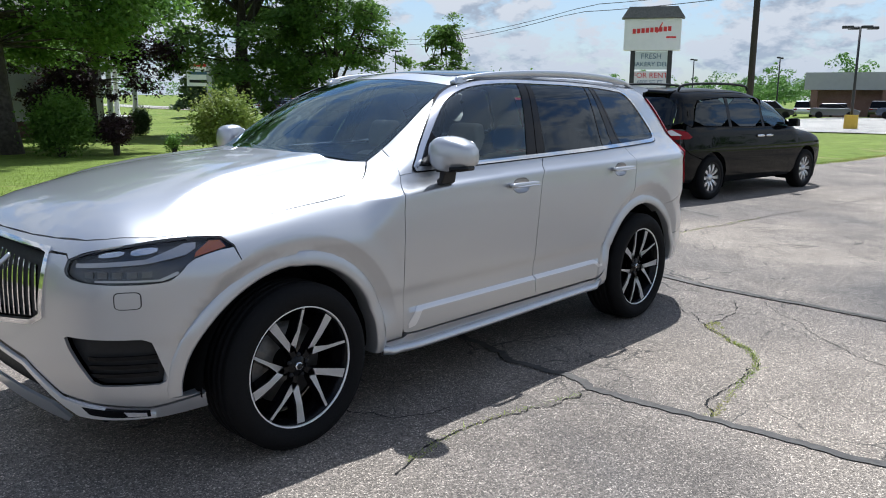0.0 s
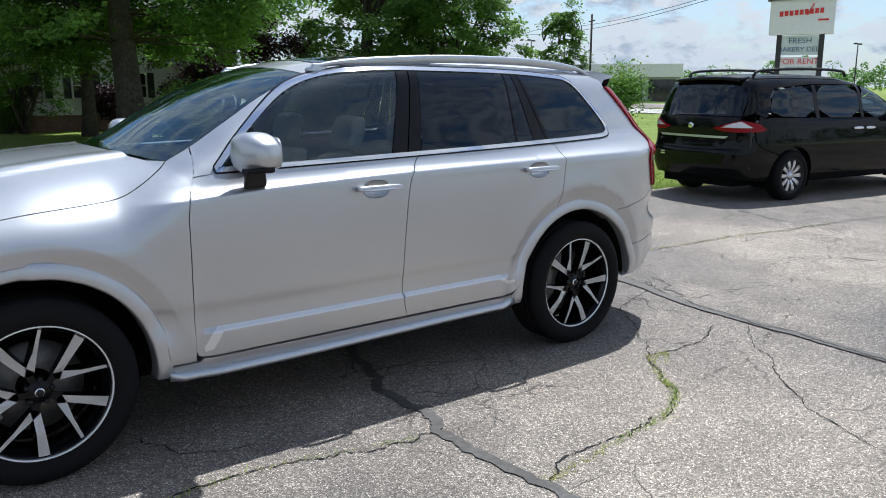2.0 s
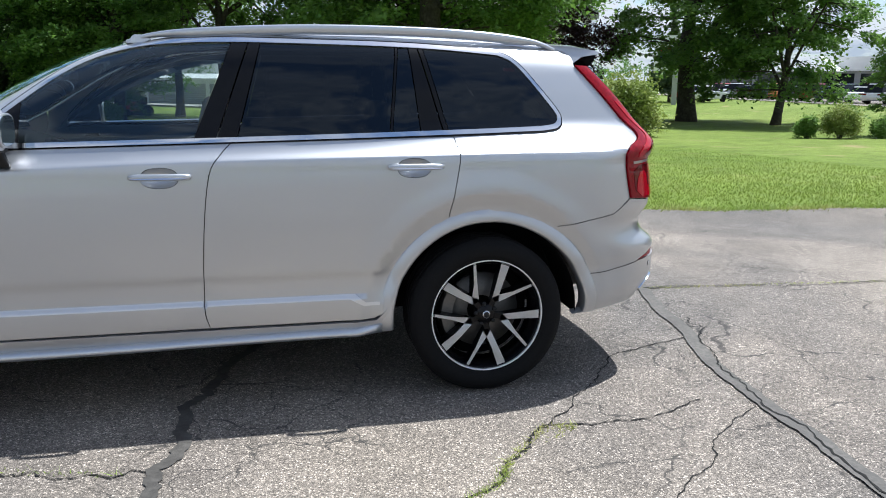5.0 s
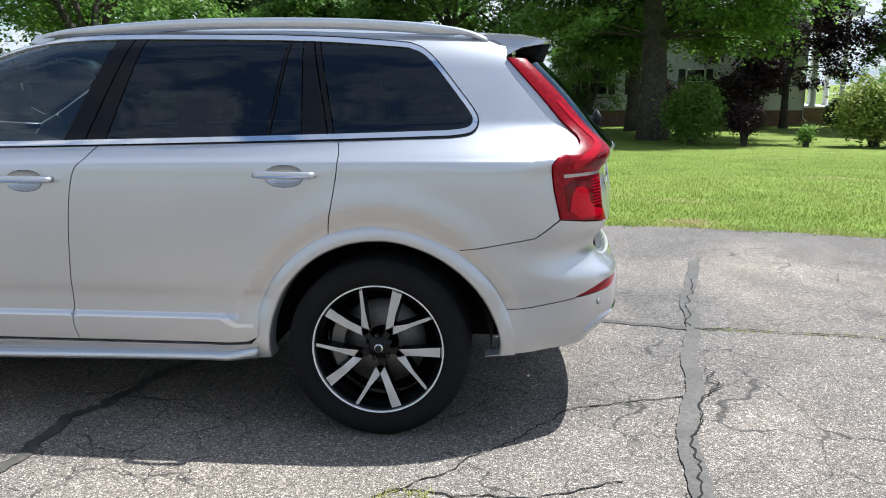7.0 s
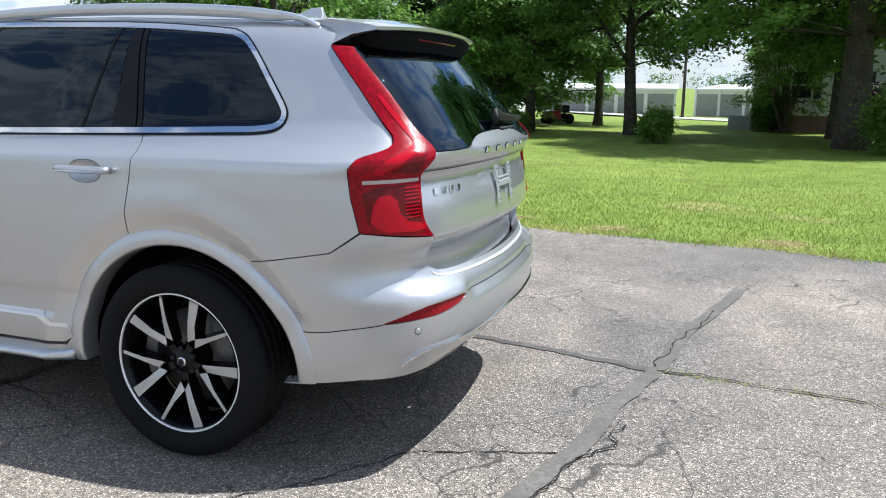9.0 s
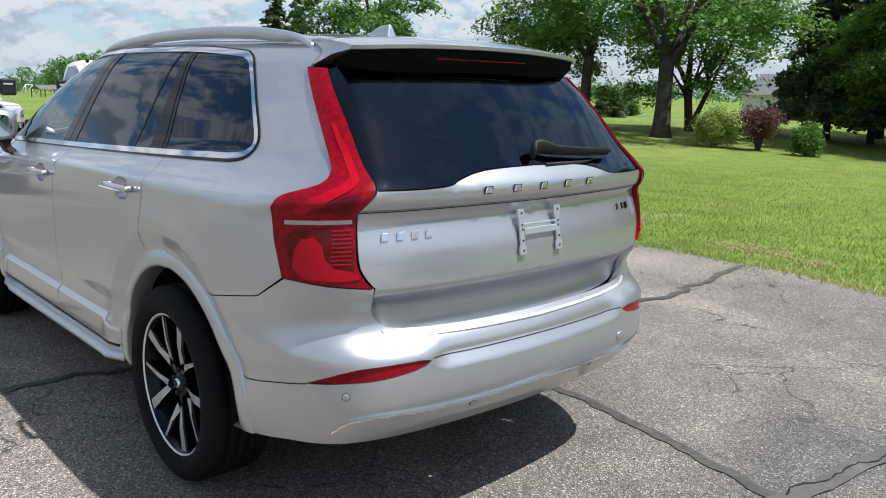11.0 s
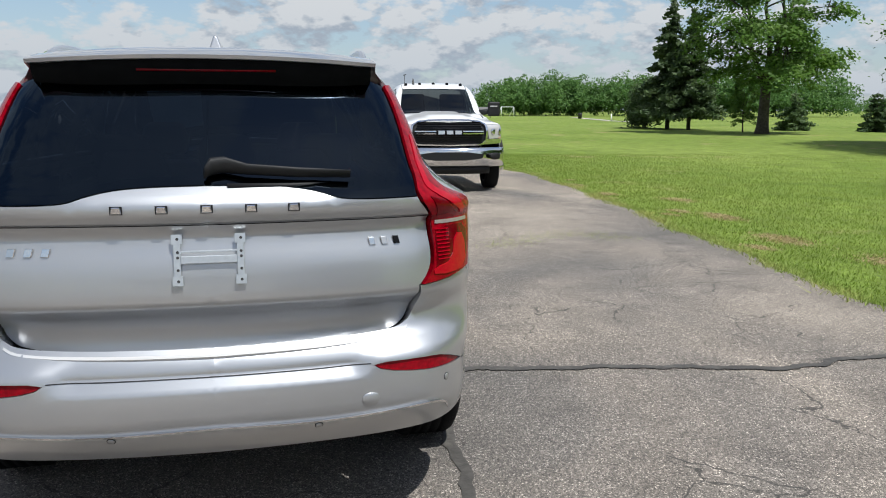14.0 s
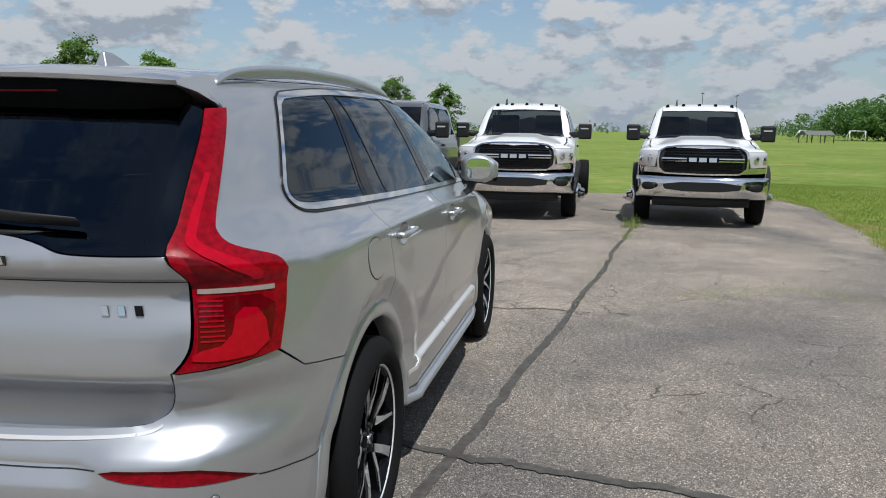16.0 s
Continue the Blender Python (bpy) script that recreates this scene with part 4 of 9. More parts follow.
        e = sstep(0.80, 1.0, k)
        xz = mid * (1 - e) + tip_end * e
        return [(x, math.copysign(abs(y) * (1 - e) + w * e, y), z) for (x, z), w in zip(xz, tip_wide)]
    ys = np.concatenate([np.linspace(-0.56, -0.44, 10), np.linspace(-0.42, 0.42, 21), np.linspace(0.44, 0.56, 10)])
    bm = loft([spoiler_ring(y) for y in ys])
    bmesh.ops.recalc_face_normals(bm, faces=bm.faces[:])
    spoiler = part("roof_spoiler", bm, PAINT, car)
    spoiler.data.set_sharp_from_angle(angle=radians(32))
    under = bmesh.new()
    lofted = []
    for y in np.linspace(-0.545, 0.545, 29):
        k = abs(y) / 0.56
        r = spoiler_ring(y)
        x1, zt = r[3][0], r[3][2]
        lofted.append([(x1 - 0.012, y, zt - 0.012), (x1 - 0.02, y, zt - 0.042), (x1 - 0.05, y, zt - 0.115 + 0.05 * k ** 4), (x1 - 0.12, y, zt - 0.10 + 0.05 * k ** 4), (x1 - 0.12, y, zt - 0.03)])
    loft(lofted, True, True, under)
    bmesh.ops.recalc_face_normals(under, faces=under.faces[:])
    part("spoiler_underside", under, DARK_VOID, spoiler, "gloss black spoiler underside")
    part("brake_light", tube([(2.178, y, 1.588) for y in (-0.22, 0, 0.22)], 0.006, 6), LENS_DARKRED, spoiler, "dark red high brake light")
    # -- rear bumper
    bump_top = [(1.815, 0.797), (2.062, 0.844), (2.147, 0.913)] + [(2.26, 0.897), (2.369, 0.886)] + [tuple(q) for q in gate_low]
    bump_low = [(MB + 0.002, 0.36), (2.66, 0.362), (2.36, 0.366), (2.14, 0.372), (1.91, 0.352)]
    refl = round_poly([(2.205, 0.589), (2.32, 0.640), (2.38, 0.648), (2.535, 0.650), (2.50, 0.624), (2.40, 0.607), (2.28, 0.596)], 1, keep=(0,))
    def bumper_form(v):
        # a lip under the tailgate, an undercut and a chamfer below it
        return sstep(2.50, 2.60, v[:, 0]) * np.interp(v[:, 1], (0.606, 0.652, 0.660, 0.712), (0.0, -0.026, -0.028, 0.0))
    on("rear_bumper", PAINT, car, bump_top + bump_low + arc(ra, wz, AR, -2, 56, 16), step=0.022, holes=[refl], rim=0.04, depth=bumper_form)
    on("bumper_seam", BLACK_PLASTIC, car, [(1.935, 0.551), (2.06, 0.562), (2.205, 0.589), (2.205, 0.5855), (2.06, 0.5585), (1.935, 0.5475)], sides="pair", step=0.02, off=0.0012, gap=0, rim=0)
    on("bumper_seam", BLACK_PLASTIC, car, [(2.535, 0.6515), (2.66, 0.649), (MB, 0.649), (MB, 0.6455), (2.66, 0.6455), (2.535, 0.648)], step=0.02, off=0.0016, gap=0, rim=0, depth=bumper_form)
    edge_line = [tuple(q) for q in gate_low if q[0] > 2.385]
    # the bright line on the bumper lip is a highlight, laid on in paler silver
    on("bumper_top_edge", PAINT_LOW, car, [(q[0], q[1] - 0.017) for q in edge_line] + [(q[0], q[1] - 0.024) for q in edge_line[::-1]], "painted highlight along the upper bumper lip", step=0.02, off=0.003, gap=0)
    # crease in the painted bumper; its glint is drawn as a chrome line
    crease = curve_line([(2.265, 0.428), (2.30, 0.462), (2.345, 0.482), (2.42, 0.487), (2.66, 0.477), (MB, 0.486)], 40)
    on("bumper_crease", CHROME, car, [(q[0], q[1] + 0.0035) for q in crease] + [(q[0], q[1] - 0.0035) for q in crease[::-1]], "glint of the bumper crease, drawn as a thin strip", step=0.012, off=0.007, gap=0)
    for right in (False, True):
        ob = part_mesh("rear_reflector", SUV.panel(refl, step=0.016, off=-0.006, rim=0.0, gap=0.0, right=right), LENS_RED, car, "slim red rear reflector")
        for s, z in ((2.306, 0.557), (2.673, 0.456)):
            part("parking_sensor", plate_bm(add_ellipse(0, 0, 0.0115, 0.0115, 16), 0.0035, 0.0008, place_on(SUV, s, z, -0.0005, right)), PAINT, car, "round parking sensor")
            ringm = place_on(SUV, s, z, -0.001, right)
            part("sensor_ring", plate_bm(add_ellipse(0, 0, 0.0135, 0.0135, 18), 0.0025, 0, ringm), BLACK_PLASTIC, car)
    part("tow_cover", plate_bm(round_poly([(-0.028, -0.02), (0.028, -0.02), (0.028, 0.02), (-0.028, 0.02)], 2), 0.003, 0.001, place_on(SUV, 2.54, 0.535, 0.0, True)), PAINT, car)
    # badge shapes, bracket and wiper on the tailgate
    for y, kind in ((-0.256, "v"), (-0.128, "o"), (0.0, "l"), (0.128, "v"), (0.256, "o")):
        m = place_on(SUV, S(2.48, -max(abs(y), 1e-4)), 1.166, 0.0005, y > 0)
        part("badge_back", plate_bm([(-0.018, -0.0125), (0.018, -0.0125), (0.018, 0.0125), (-0.018, 0.0125)], 0.0018, 0.0, m), BLACK_PLASTIC, tail_gate, smooth=False)
        part("badge_bar", plate_bm([(-0.016, -0.0105), (0.016, -0.0105), (0.012, 0.0105), (-0.012, 0.0105)], 0.006, 0.003, m), CHROME, tail_gate, "small chrome badge bar", smooth=False)
    # model badges as plain bars, one for each character
    for first, z, right, count, pitch in ((2.402, 1.040, False, 4, 0.042), (2.432, 1.044, True, 3, 0.034)):
        for k in range(count):
            m = place_on(SUV, first + pitch * (k if not right else count - 1 - k), z, -0.005, right)
            hw = 0.36 * pitch
            bar = [(-hw, -0.013), (hw * 0.6, -0.013), (hw, 0.013), (-hw * 0.6, 0.013)]
            part("model_bar", plate_bm(bar, 0.004, 0.002, m), BLACK_GLOSS if right and k == count - 1 else CHROME, tail_gate, "small chrome model badge bar", smooth=False)
    plate_m = place_on(SUV, MB - 0.0005, 1.01, 0.004)
    bracket = tagged(new("plate_bracket"), "bare zinc bracket without a number plate")
    bracket.parent = car
    for y in (-0.093, 0.093):
        for z0, z1, w in ((-0.078, -0.048, 0.016), (-0.05, 0.05, 0.0105), (0.048, 0.078, 0.016)):
            ob = part("bracket_arm", plate_bm([(y - w, z0), (y + w, z0), (y + w, z1), (y - w, z1)], 0.006, 0.001, plate_m), ZINC, bracket, smooth=False)
        for z in (-0.064, -0.03, 0.008, 0.024, 0.064):
            part("bracket_hole", plate_bm(add_ellipse(y + 0.002, z, 0.0045, 0.0045, 10), 0.0072, 0, plate_m), BLACK_PLASTIC, bracket)
    part("bracket_bar", plate_bm([(-0.082, -0.012), (0.082, -0.012), (0.082, 0.012), (-0.082, 0.012)], 0.008, 0.002, plate_m), ZINC, bracket, smooth=False)
    part("bracket_bar", plate_bm([(-0.082, 0.022), (0.082, 0.022), (0.082, 0.028), (-0.082, 0.028)], 0.008, 0.001, plate_m), ZINC, bracket, smooth=False)
    # rear wiper: arm from the middle towards the right-hand lamp
    rings = []
    for u, y, z, r in ((0, -0.005, 1.250, 0.018), (0.1, 0.01, 1.268, 0.027), (0.2, 0.05, 1.274, 0.024), (0.35, 0.12, 1.260, 0.014), (0.7, 0.28, 1.248, 0.012), (1, 0.44, 1.240, 0.008)):
        p, n = SUV.wrap(np.array([[S(2.4, -abs(y) - 1e-4), z]]))
        c = Vector((p[0][0], y, p[0][2])) + Vector(n[0]) * 0.03
        rings.append([c + Vector((0.0, 0.25 * r * math.sin(a), r * math.cos(a))) + Vector(n[0]) * (0.016 * math.sin(a)) for a in np.linspace(0, 2 * math.pi, 10, endpoint=False)])
    bm = loft(rings)
    bmesh.ops.recalc_face_normals(bm, faces=bm.faces[:])
    wiper = part("rear_wiper", bm, BLACK_PLASTIC, car, "black rear wiper arm")
    part("wiper_blade", tube([(2.447, 0.06, 1.230), (2.437, 0.25, 1.228), (2.409, 0.45, 1.228)], 0.008, 6), BLACK_PLASTIC, wiper)
    # -- front end
    lamp_out = curve_line([(-1.766, 0.956), (-1.81, 0.99), (-1.92, 0.998), (-2.05, 0.992), (-2.22, 0.962), (-2.295, 0.93)], 20)
    lamp_in = curve_line([(-2.295, 0.93), (-2.30, 0.885), (-2.265, 0.858), (-2.16, 0.846), (-2.005, 0.846), (-1.955, 0.872), (-1.905, 0.923), (-1.766, 0.956)], 24)
    lamp_outline = [tuple(q) for q in lamp_out] + [tuple(q) for q in lamp_in[1:-1]]
    front_seam = [q for q in hood_s if q[0] <= -1.88]
    fb_top = [(-1.725, 0.865), (-1.745, 0.90), (-1.768, 0.95)] + [tuple(q) for q in lamp_in[::-1][1:]]
    fb = fb_top + [(-2.31, 0.945), (-2.40, 0.945), (-2.395, 0.90), (-2.42, 0.70), (-2.47, 0.665), (MF - 0.002, 0.61), (MF - 0.002, 0.535), (-2.55, 0.50), (-2.36, 0.385), (-2.20, 0.365), (-2.06, 0.345), (-1.89, 0.372)] + arc(fa, wz, AR, 180, 130, 12)
    intake = [(-2.312, 0.627), (-2.305, 0.634), (-2.07, 0.626), (-2.045, 0.612), (-2.006, 0.468), (-2.012, 0.450), (-2.03, 0.442), (-2.20, 0.446), (-2.225, 0.458), (-2.30, 0.59)]
    on("front_bumper", PAINT, car, fb, step=0.025, holes=[intake])
    on("air_intake", BLACK_PLASTIC, car, intake, "black side air intake", sides="pair", step=0.03, off=-0.035, rim=0, gap=-0.004)
    for z in (0.47, 0.505, 0.54):
        on("intake_slat", BLACK_GLOSS, car, [(-2.24, z), (-2.03, z), (-2.03, z + 0.015), (-2.245, z + 0.015)], sides="pair", step=0.03, off=-0.02, rim=0.01, gap=0)
    on("front_valance", PAINT, car, [(-1.89, 0.366), (-2.06, 0.339), (-2.20, 0.359), (-2.345, 0.375), (-2.40, 0.34), (-2.30, 0.290), (-2.06, 0.288), (-1.885, 0.297)], sides="pair", step=0.025, rim=0.05)
    on("front_lip", PAINT_LOW, car, [(-2.05, 0.318), (-2.20, 0.348), (-2.36, 0.372), (-2.55, 0.485), (MF - 0.002, 0.52), (MF - 0.002, 0.50), (-2.56, 0.465), (-2.40, 0.36), (-2.30, 0.303), (-2.05, 0.303)], "satin silver lower lip", step=0.02, off=0.012, gap=0)
    on("lower_grille", BLACK_PLASTIC, car, [(MF - 0.002, 0.50), (-2.56, 0.465), (-2.40, 0.36), (-2.42, 0.31), (MF - 0.002, 0.32)], "black lower grille", step=0.03, off=-0.05, rim=0, gap=0)
    on("skid_plate", SATIN, car, [(MF - 0.002, 0.33), (-2.44, 0.32), (-2.36, 0.27), (-2.40, 0.235), (MF - 0.002, 0.245)], "satin silver skid plate", step=0.03, off=0.004, gap=0)
    on("fog_lamp_recess", BLACK_GLOSS, car, [(-2.065, 0.333), (-2.22, 0.350), (-2.275, 0.352), (-2.25, 0.322), (-2.18, 0.315), (-2.065, 0.312)], sides="pair", step=0.02, off=0.014, gap=0)
    on("fog_lamp", LENS_WHITE, car, [(-2.075, 0.331), (-2.14, 0.339), (-2.13, 0.318), (-2.075, 0.315)], "clear fog lamp", sides="pair", step=0.02, off=0.016, gap=0)
    nose = [(-1.931, cut_z), (-1.931, 0.9985)] + [tuple(q) for q in lamp_out if q[0] < -1.94] + [(-2.31, 0.948), (-2.43, 0.952), (MF - 0.002, 0.970)] + seam([(-2.335, -0.001), (-2.325, -0.28), (-2.30, -0.45), (-2.25, -0.60)]) + [q for q in front_seam if q[0] < -1.94]
    on("nose_panel", PAINT, car, nose, step=0.02, gap=0.0015)
    for right in (False, True):
        lampbase = part_mesh("head_lamp", SUV.panel(lamp_outline, step=0.02, off=-0.028, rim=0.0, gap=-0.003, right=right), LAMP_GREY, car, "slim head lamp with a bright cross bar")
        def bit(name, mat, outline, off, label="", rim=0.01):
            part_mesh(name, SUV.panel(outline, step=0.015, off=off, rim=rim, gap=0, right=right), mat, lampbase, label)
        bit("lamp_bar", LENS_WHITE, [(-1.90, 0.965), (-1.93, 0.945), (-2.05, 0.920), (-2.27, 0.905), (-2.27, 0.922), (-2.05, 0.938), (-1.94, 0.985), (-1.90, 0.985)], -0.012, "pale daytime light bar")
        bit("indicator", LENS_AMBER, [(-1.795, 0.957), (-1.905, 0.930), (-1.90, 0.948), (-1.855, 0.984), (-1.815, 0.982)], -0.006, "orange side reflector")
        bit("reflector_bowl", CHROME, round_poly([(-2.20, 0.945), (-2.12, 0.955), (-2.12, 0.975), (-2.20, 0.962)], 1), -0.016)
        bit("reflector_bowl", CHROME, round_poly([(-2.10, 0.952), (-2.02, 0.962), (-2.02, 0.984), (-2.10, 0.978)], 1), -0.016)
        for k in range(5):
            s0 = -2.24 + 0.045 * k
            bit("lamp_cell", STEEL, [(s0, 0.868), (s0 + 0.03, 0.868), (s0 + 0.03, 0.892), (s0, 0.892)], -0.020)
        bit("lamp_trim", LENS_WHITE, [(-1.955, 0.885), (-2.01, 0.858), (-2.20, 0.860), (-2.20, 0.853), (-2.0, 0.850), (-1.95, 0.872)], -0.010)
        bit("lamp_cover", GLASS_CLEAR, lamp_outline, 0.001, "clear lamp cover", 0.006)
    wash = add_ellipse(-2.102, 0.782, 0.036, 0.031, 28, 5.0)
    for right in (False, True):
        part_mesh("washer_gap", SUV.panel(shrink(resample(wash, 0.008), -0.0035), step=0.02, off=0.0006, rim=0, gap=0, right=right), BLACK_PLASTIC, car)
        part_mesh("washer_cover", SUV.panel(wash, step=0.02, off=0.0015, rim=0.004, gap=0, right=right), PAINT, car)
    # grille
    part("radiator", box_bm((-2.30, -0.46, 0.42), (-2.2, 0.46, 0.95)), DARK_VOID, car, "dark radiator behind the grille", smooth=False)
    g = [(-2.40, 0.940), (-2.398, 0.90), (-2.422, 0.705), (-2.475, 0.672), (MF - 0.002, 0.618), (MF - 0.002, 0.958), (-2.44, 0.95)]
    on("grille", BLACK_PLASTIC, car, g, "black grille with upright chrome bars", step=0.03, off=-0.05, rim=0, gap=-0.003)
    go = np.array(g[:4] + [(MF, 0.618), (MF, 0.60), (-2.47, 0.652), (-2.405, 0.69), (-2.378, 0.90), (-2.385, 0.962), (MF, 0.976), (MF, 0.958), (-2.44, 0.95)])
    on("grille_frame", CHROME, car, go, "chrome grille frame", step=0.014, off=0.008, rim=0.03, gap=0)
    for k in range(10):
        s0 = MF + 0.012 + k * 0.0385
        z1 = 0.93 - 0.004 * k
        z0 = 0.635 + 0.0062 * k + (0.02 if k > 8 else 0)
        on("grille_bar", CHROME, car, [(s0, z0), (s0 + 0.009, z0), (s0 + 0.012, (z0 + z1) / 2), (s0 + 0.006, z1), (s0 - 0.003, z1), (s0 + 0.003, (z0 + z1) / 2)], sides="pair", step=0.03, off=-0.006, rim=0.008, gap=0)
    # badge disc and slanting bar
    mb = place_on(SUV, MF + 0.0005, 0.785, 0.0)
    part("badge_ring", plate_bm(add_ellipse(0, 0, 0.062, 0.062, 32), 0.012, 0.004, mb), CHROME, car, "round chrome grille badge")
    part("badge_disc", plate_bm(add_ellipse(0, 0, 0.044, 0.044, 28), 0.014, 0.002, mb), BLACK_PLASTIC, car)
    part("badge_slash", plate_bm([(-0.30, -0.135), (-0.285, -0.15), (0.30, 0.14), (0.285, 0.155)], 0.008, 0.002, mb @ Matrix.Diagonal((0.9, 0.9, 1, 1))), SATIN, car, "slanting satin bar")
    # -- mirrors
    for sgn in (-1, 1):
        rings = []
        for u in np.linspace(0, 1, 9):
            y = sgn * (0.895 + 0.215 * u)
            grow = (math.sin(math.pi * (0.16 + 0.80 * min(u, 0.97) ** 0.9))) ** 0.45
            cx, cz = -0.580 + 0.030 * u, 1.272 - 0.010 * u
            hx, hz = 0.105 * grow, 0.090 * grow
            ring = []
            for a in np.linspace(0, 2 * math.pi, 20, endpoint=False):
                c, s = math.cos(a), math.sin(a)
                px = hx * (abs(c) ** 0.62) * (1 if c > 0 else -1)
                if c > 0:
                    px *= 0.62
                ring.append((cx + px, y, cz + hz * (abs(s) ** 0.62) * (1 if s > 0 else -1)))
            rings.append(ring)
        bm = loft(rings)
        bmesh.ops.recalc_face_normals(bm, faces=bm.faces[:])
        mir = part("door_mirror", bm, PAINT, car, "silver door mirror on a black foot")
        lowr = [[(x, sgn * y, z) for x, y, z in r] for r in ([(-0.64, 0.93, 1.194), (-0.52, 0.93, 1.194), (-0.52, 0.93, 1.178), (-0.64, 0.93, 1.178)], [(-0.63, 1.03, 1.196), (-0.52, 1.03, 1.196), (-0.52, 1.03, 1.182), (-0.62, 1.03, 1.182)])]
        bm = loft(lowr)
        bmesh.ops.recalc_face_normals(bm, faces=bm.faces[:])
        soften(part("mirror_base", bm, BLACK_PLASTIC, mir, smooth=False), 0.008)
        foot = loft([[(x, sgn * y, z) for x, y, z in r] for r in ([(-0.62, 0.925, 1.108), (-0.515, 0.925, 1.108), (-0.525, 0.905, 1.138), (-0.61, 0.905, 1.138)], [(-0.625, 0.955, 1.120), (-0.515, 0.955, 1.120), (-0.525, 0.93, 1.15), (-0.615, 0.93, 1.15)], [(-0.625, 0.985, 1.186), (-0.535, 0.985, 1.186), (-0.535, 0.935, 1.19), (-0.62, 0.935, 1.19)])])
        bmesh.ops.recalc_face_normals(foot, faces=foot.faces[:])
        soften(part("mirror_foot", foot, BLACK_PLASTIC, mir, smooth=False), 0.01)
        rim_pts = add_ellipse(0, 0, 0.083, 0.068, 28, 3.0)
        mm = Matrix.Translation((-0.507, sgn * 1.002, 1.268)) @ pose(0, 0, 0, 90, 0, 90 + sgn * 4)
        part("mirror_rim", plate_bm(rim_pts, 0.010, 0.003, mm), PAINT, mir)
        part("mirror_glass", plate_bm(rim_pts * 0.88, 0.0125, 0.001, mm), MIRROR, mir, "mirror glass", smooth=False)
        part("mirror_lamp", tube([(-0.665, sgn * 1.045, 1.200), (-0.635, sgn * 1.085, 1.202), (-0.55, sgn * 1.098, 1.206)], 0.014, 6), BLACK_GLOSS, mir)
    # -- roof rails and aerial
    for sgn in (-1, 1):
        pts = curve_line([(-0.10, 0.548, 1.640), (0.02, 0.570, 1.674), (0.25, 0.590, 1.699), (0.7, 0.600, 1.720), (1.2, 0.594, 1.719), (1.55, 0.573, 1.704), (1.74, 0.560, 1.684), (1.84, 0.553, 1.664), (1.92, 0.548, 1.632)], 40)
        rings = []
        for i, q in enumerate(pts):
            w, hgt = 0.015, 0.012
            rings.append([(q[0], sgn * q[1] + w * math.cos(a), q[2] - 0.012 + (hgt if math.sin(a) > 0 else hgt + 0.024 * sstep(-0.02, 0.25, q[0]) * (1 - sstep(1.68, 1.86, q[0]))) * math.sin(a)) for a in np.linspace(0, 2 * math.pi, 10, endpoint=False)])
        bm = loft(rings)
        bmesh.ops.recalc_face_normals(bm, faces=bm.faces[:])
        rail = part("roof_rail", bm, SATIN, car, "satin aluminium roof rail")
        for x, y, h0, h1 in ((-0.04, 0.560, 1.62, 1.662),):
            foot = loft([[(x - 0.06, sgn * (y - 0.018), h0), (x + 0.06, sgn * (y - 0.018), h0), (x + 0.06, sgn * (y + 0.018), h0), (x - 0.06, sgn * (y + 0.018), h0)], [(x - 0.03, sgn * (y - 0.013), h1), (x + 0.035, sgn * (y - 0.013), h1), (x + 0.035, sgn * (y + 0.013), h1), (x - 0.03, sgn * (y + 0.013), h1)]])
            bmesh.ops.recalc_face_normals(foot, faces=foot.faces[:])
            soften(part("rail_foot", foot, SATIN, rail, smooth=False), 0.008)
    fin = loft([[(1.47, -0.028 * k, 1.695), (1.52, -0.020 * k, 1.718), (1.58, -0.009 * k, 1.744), (1.635, -0.007 * k, 1.746), (1.65, -0.026 * k, 1.690)] for k in (1, -1)])
    bmesh.ops.recalc_face_normals(fin, faces=fin.faces[:])
    soften(part("aerial_fin", fin, PAINT, car, smooth=False), 0.008)
    # fuel flap on the far side
    flap = round_poly([(1.455, 0.985), (1.625, 0.985), (1.645, 1.125), (1.475, 1.125)], 2)
    part_mesh("fuel_flap", SUV.panel(flap, step=0.03, off=0.002, rim=0.006, gap=0, right=True), PAINT, car)
    part_mesh("fuel_flap_gap", SUV.panel(shrink(resample(flap, 0.01), -0.004), step=0.03, off=0.0006, rim=0, gap=0, right=True), BLACK_PLASTIC, car)
    # -- wheels, wells and floor
    for x in SUV_AXLES:
        for sgn in (-1, 1):
            build_wheel(car, x, sgn * 0.822, wz, 0.376, 0.265, 0.272, "v_spoke", turn={-1: 71, 1: 40}[sgn] - (19 if x < 0 else 0))
            bm = bmesh.new()
            rings = []
            for yy in (0.885, 0.55):
                rings.append([(x + 0.462 * math.cos(a), sgn * yy, wz + 0.458 * math.sin(a)) for a in np.linspace(radians(-3), radians(183), 30)])
            loft(rings, False, False, bm)
            bm.faces.new([bm.verts.new((x + 0.46 * math.cos(a), sgn * 0.55, wz + 0.46 * math.sin(a))) for a in np.linspace(radians(-3), radians(183), 30)])
            part("wheel_well", bm, DARK_VOID, car, "black wheel well liner")
    for lo, hi in UNDERBODY:
        part("underbody", box_bm(lo, hi), DARK_VOID, car, "dark underbody", smooth=False)
    # -- cabin
    lining = [((-0.95, -0.80, 0.40), (0.95, 0.80, 0.44)), ((0.95, -0.53, 0.40), (2.25, 0.53, 0.44)), ((1.55, -0.53, 0.44), (2.30, 0.53, 0.92)), ((1.55, -0.76, 0.92), (2.30, 0.76, 1.05))]
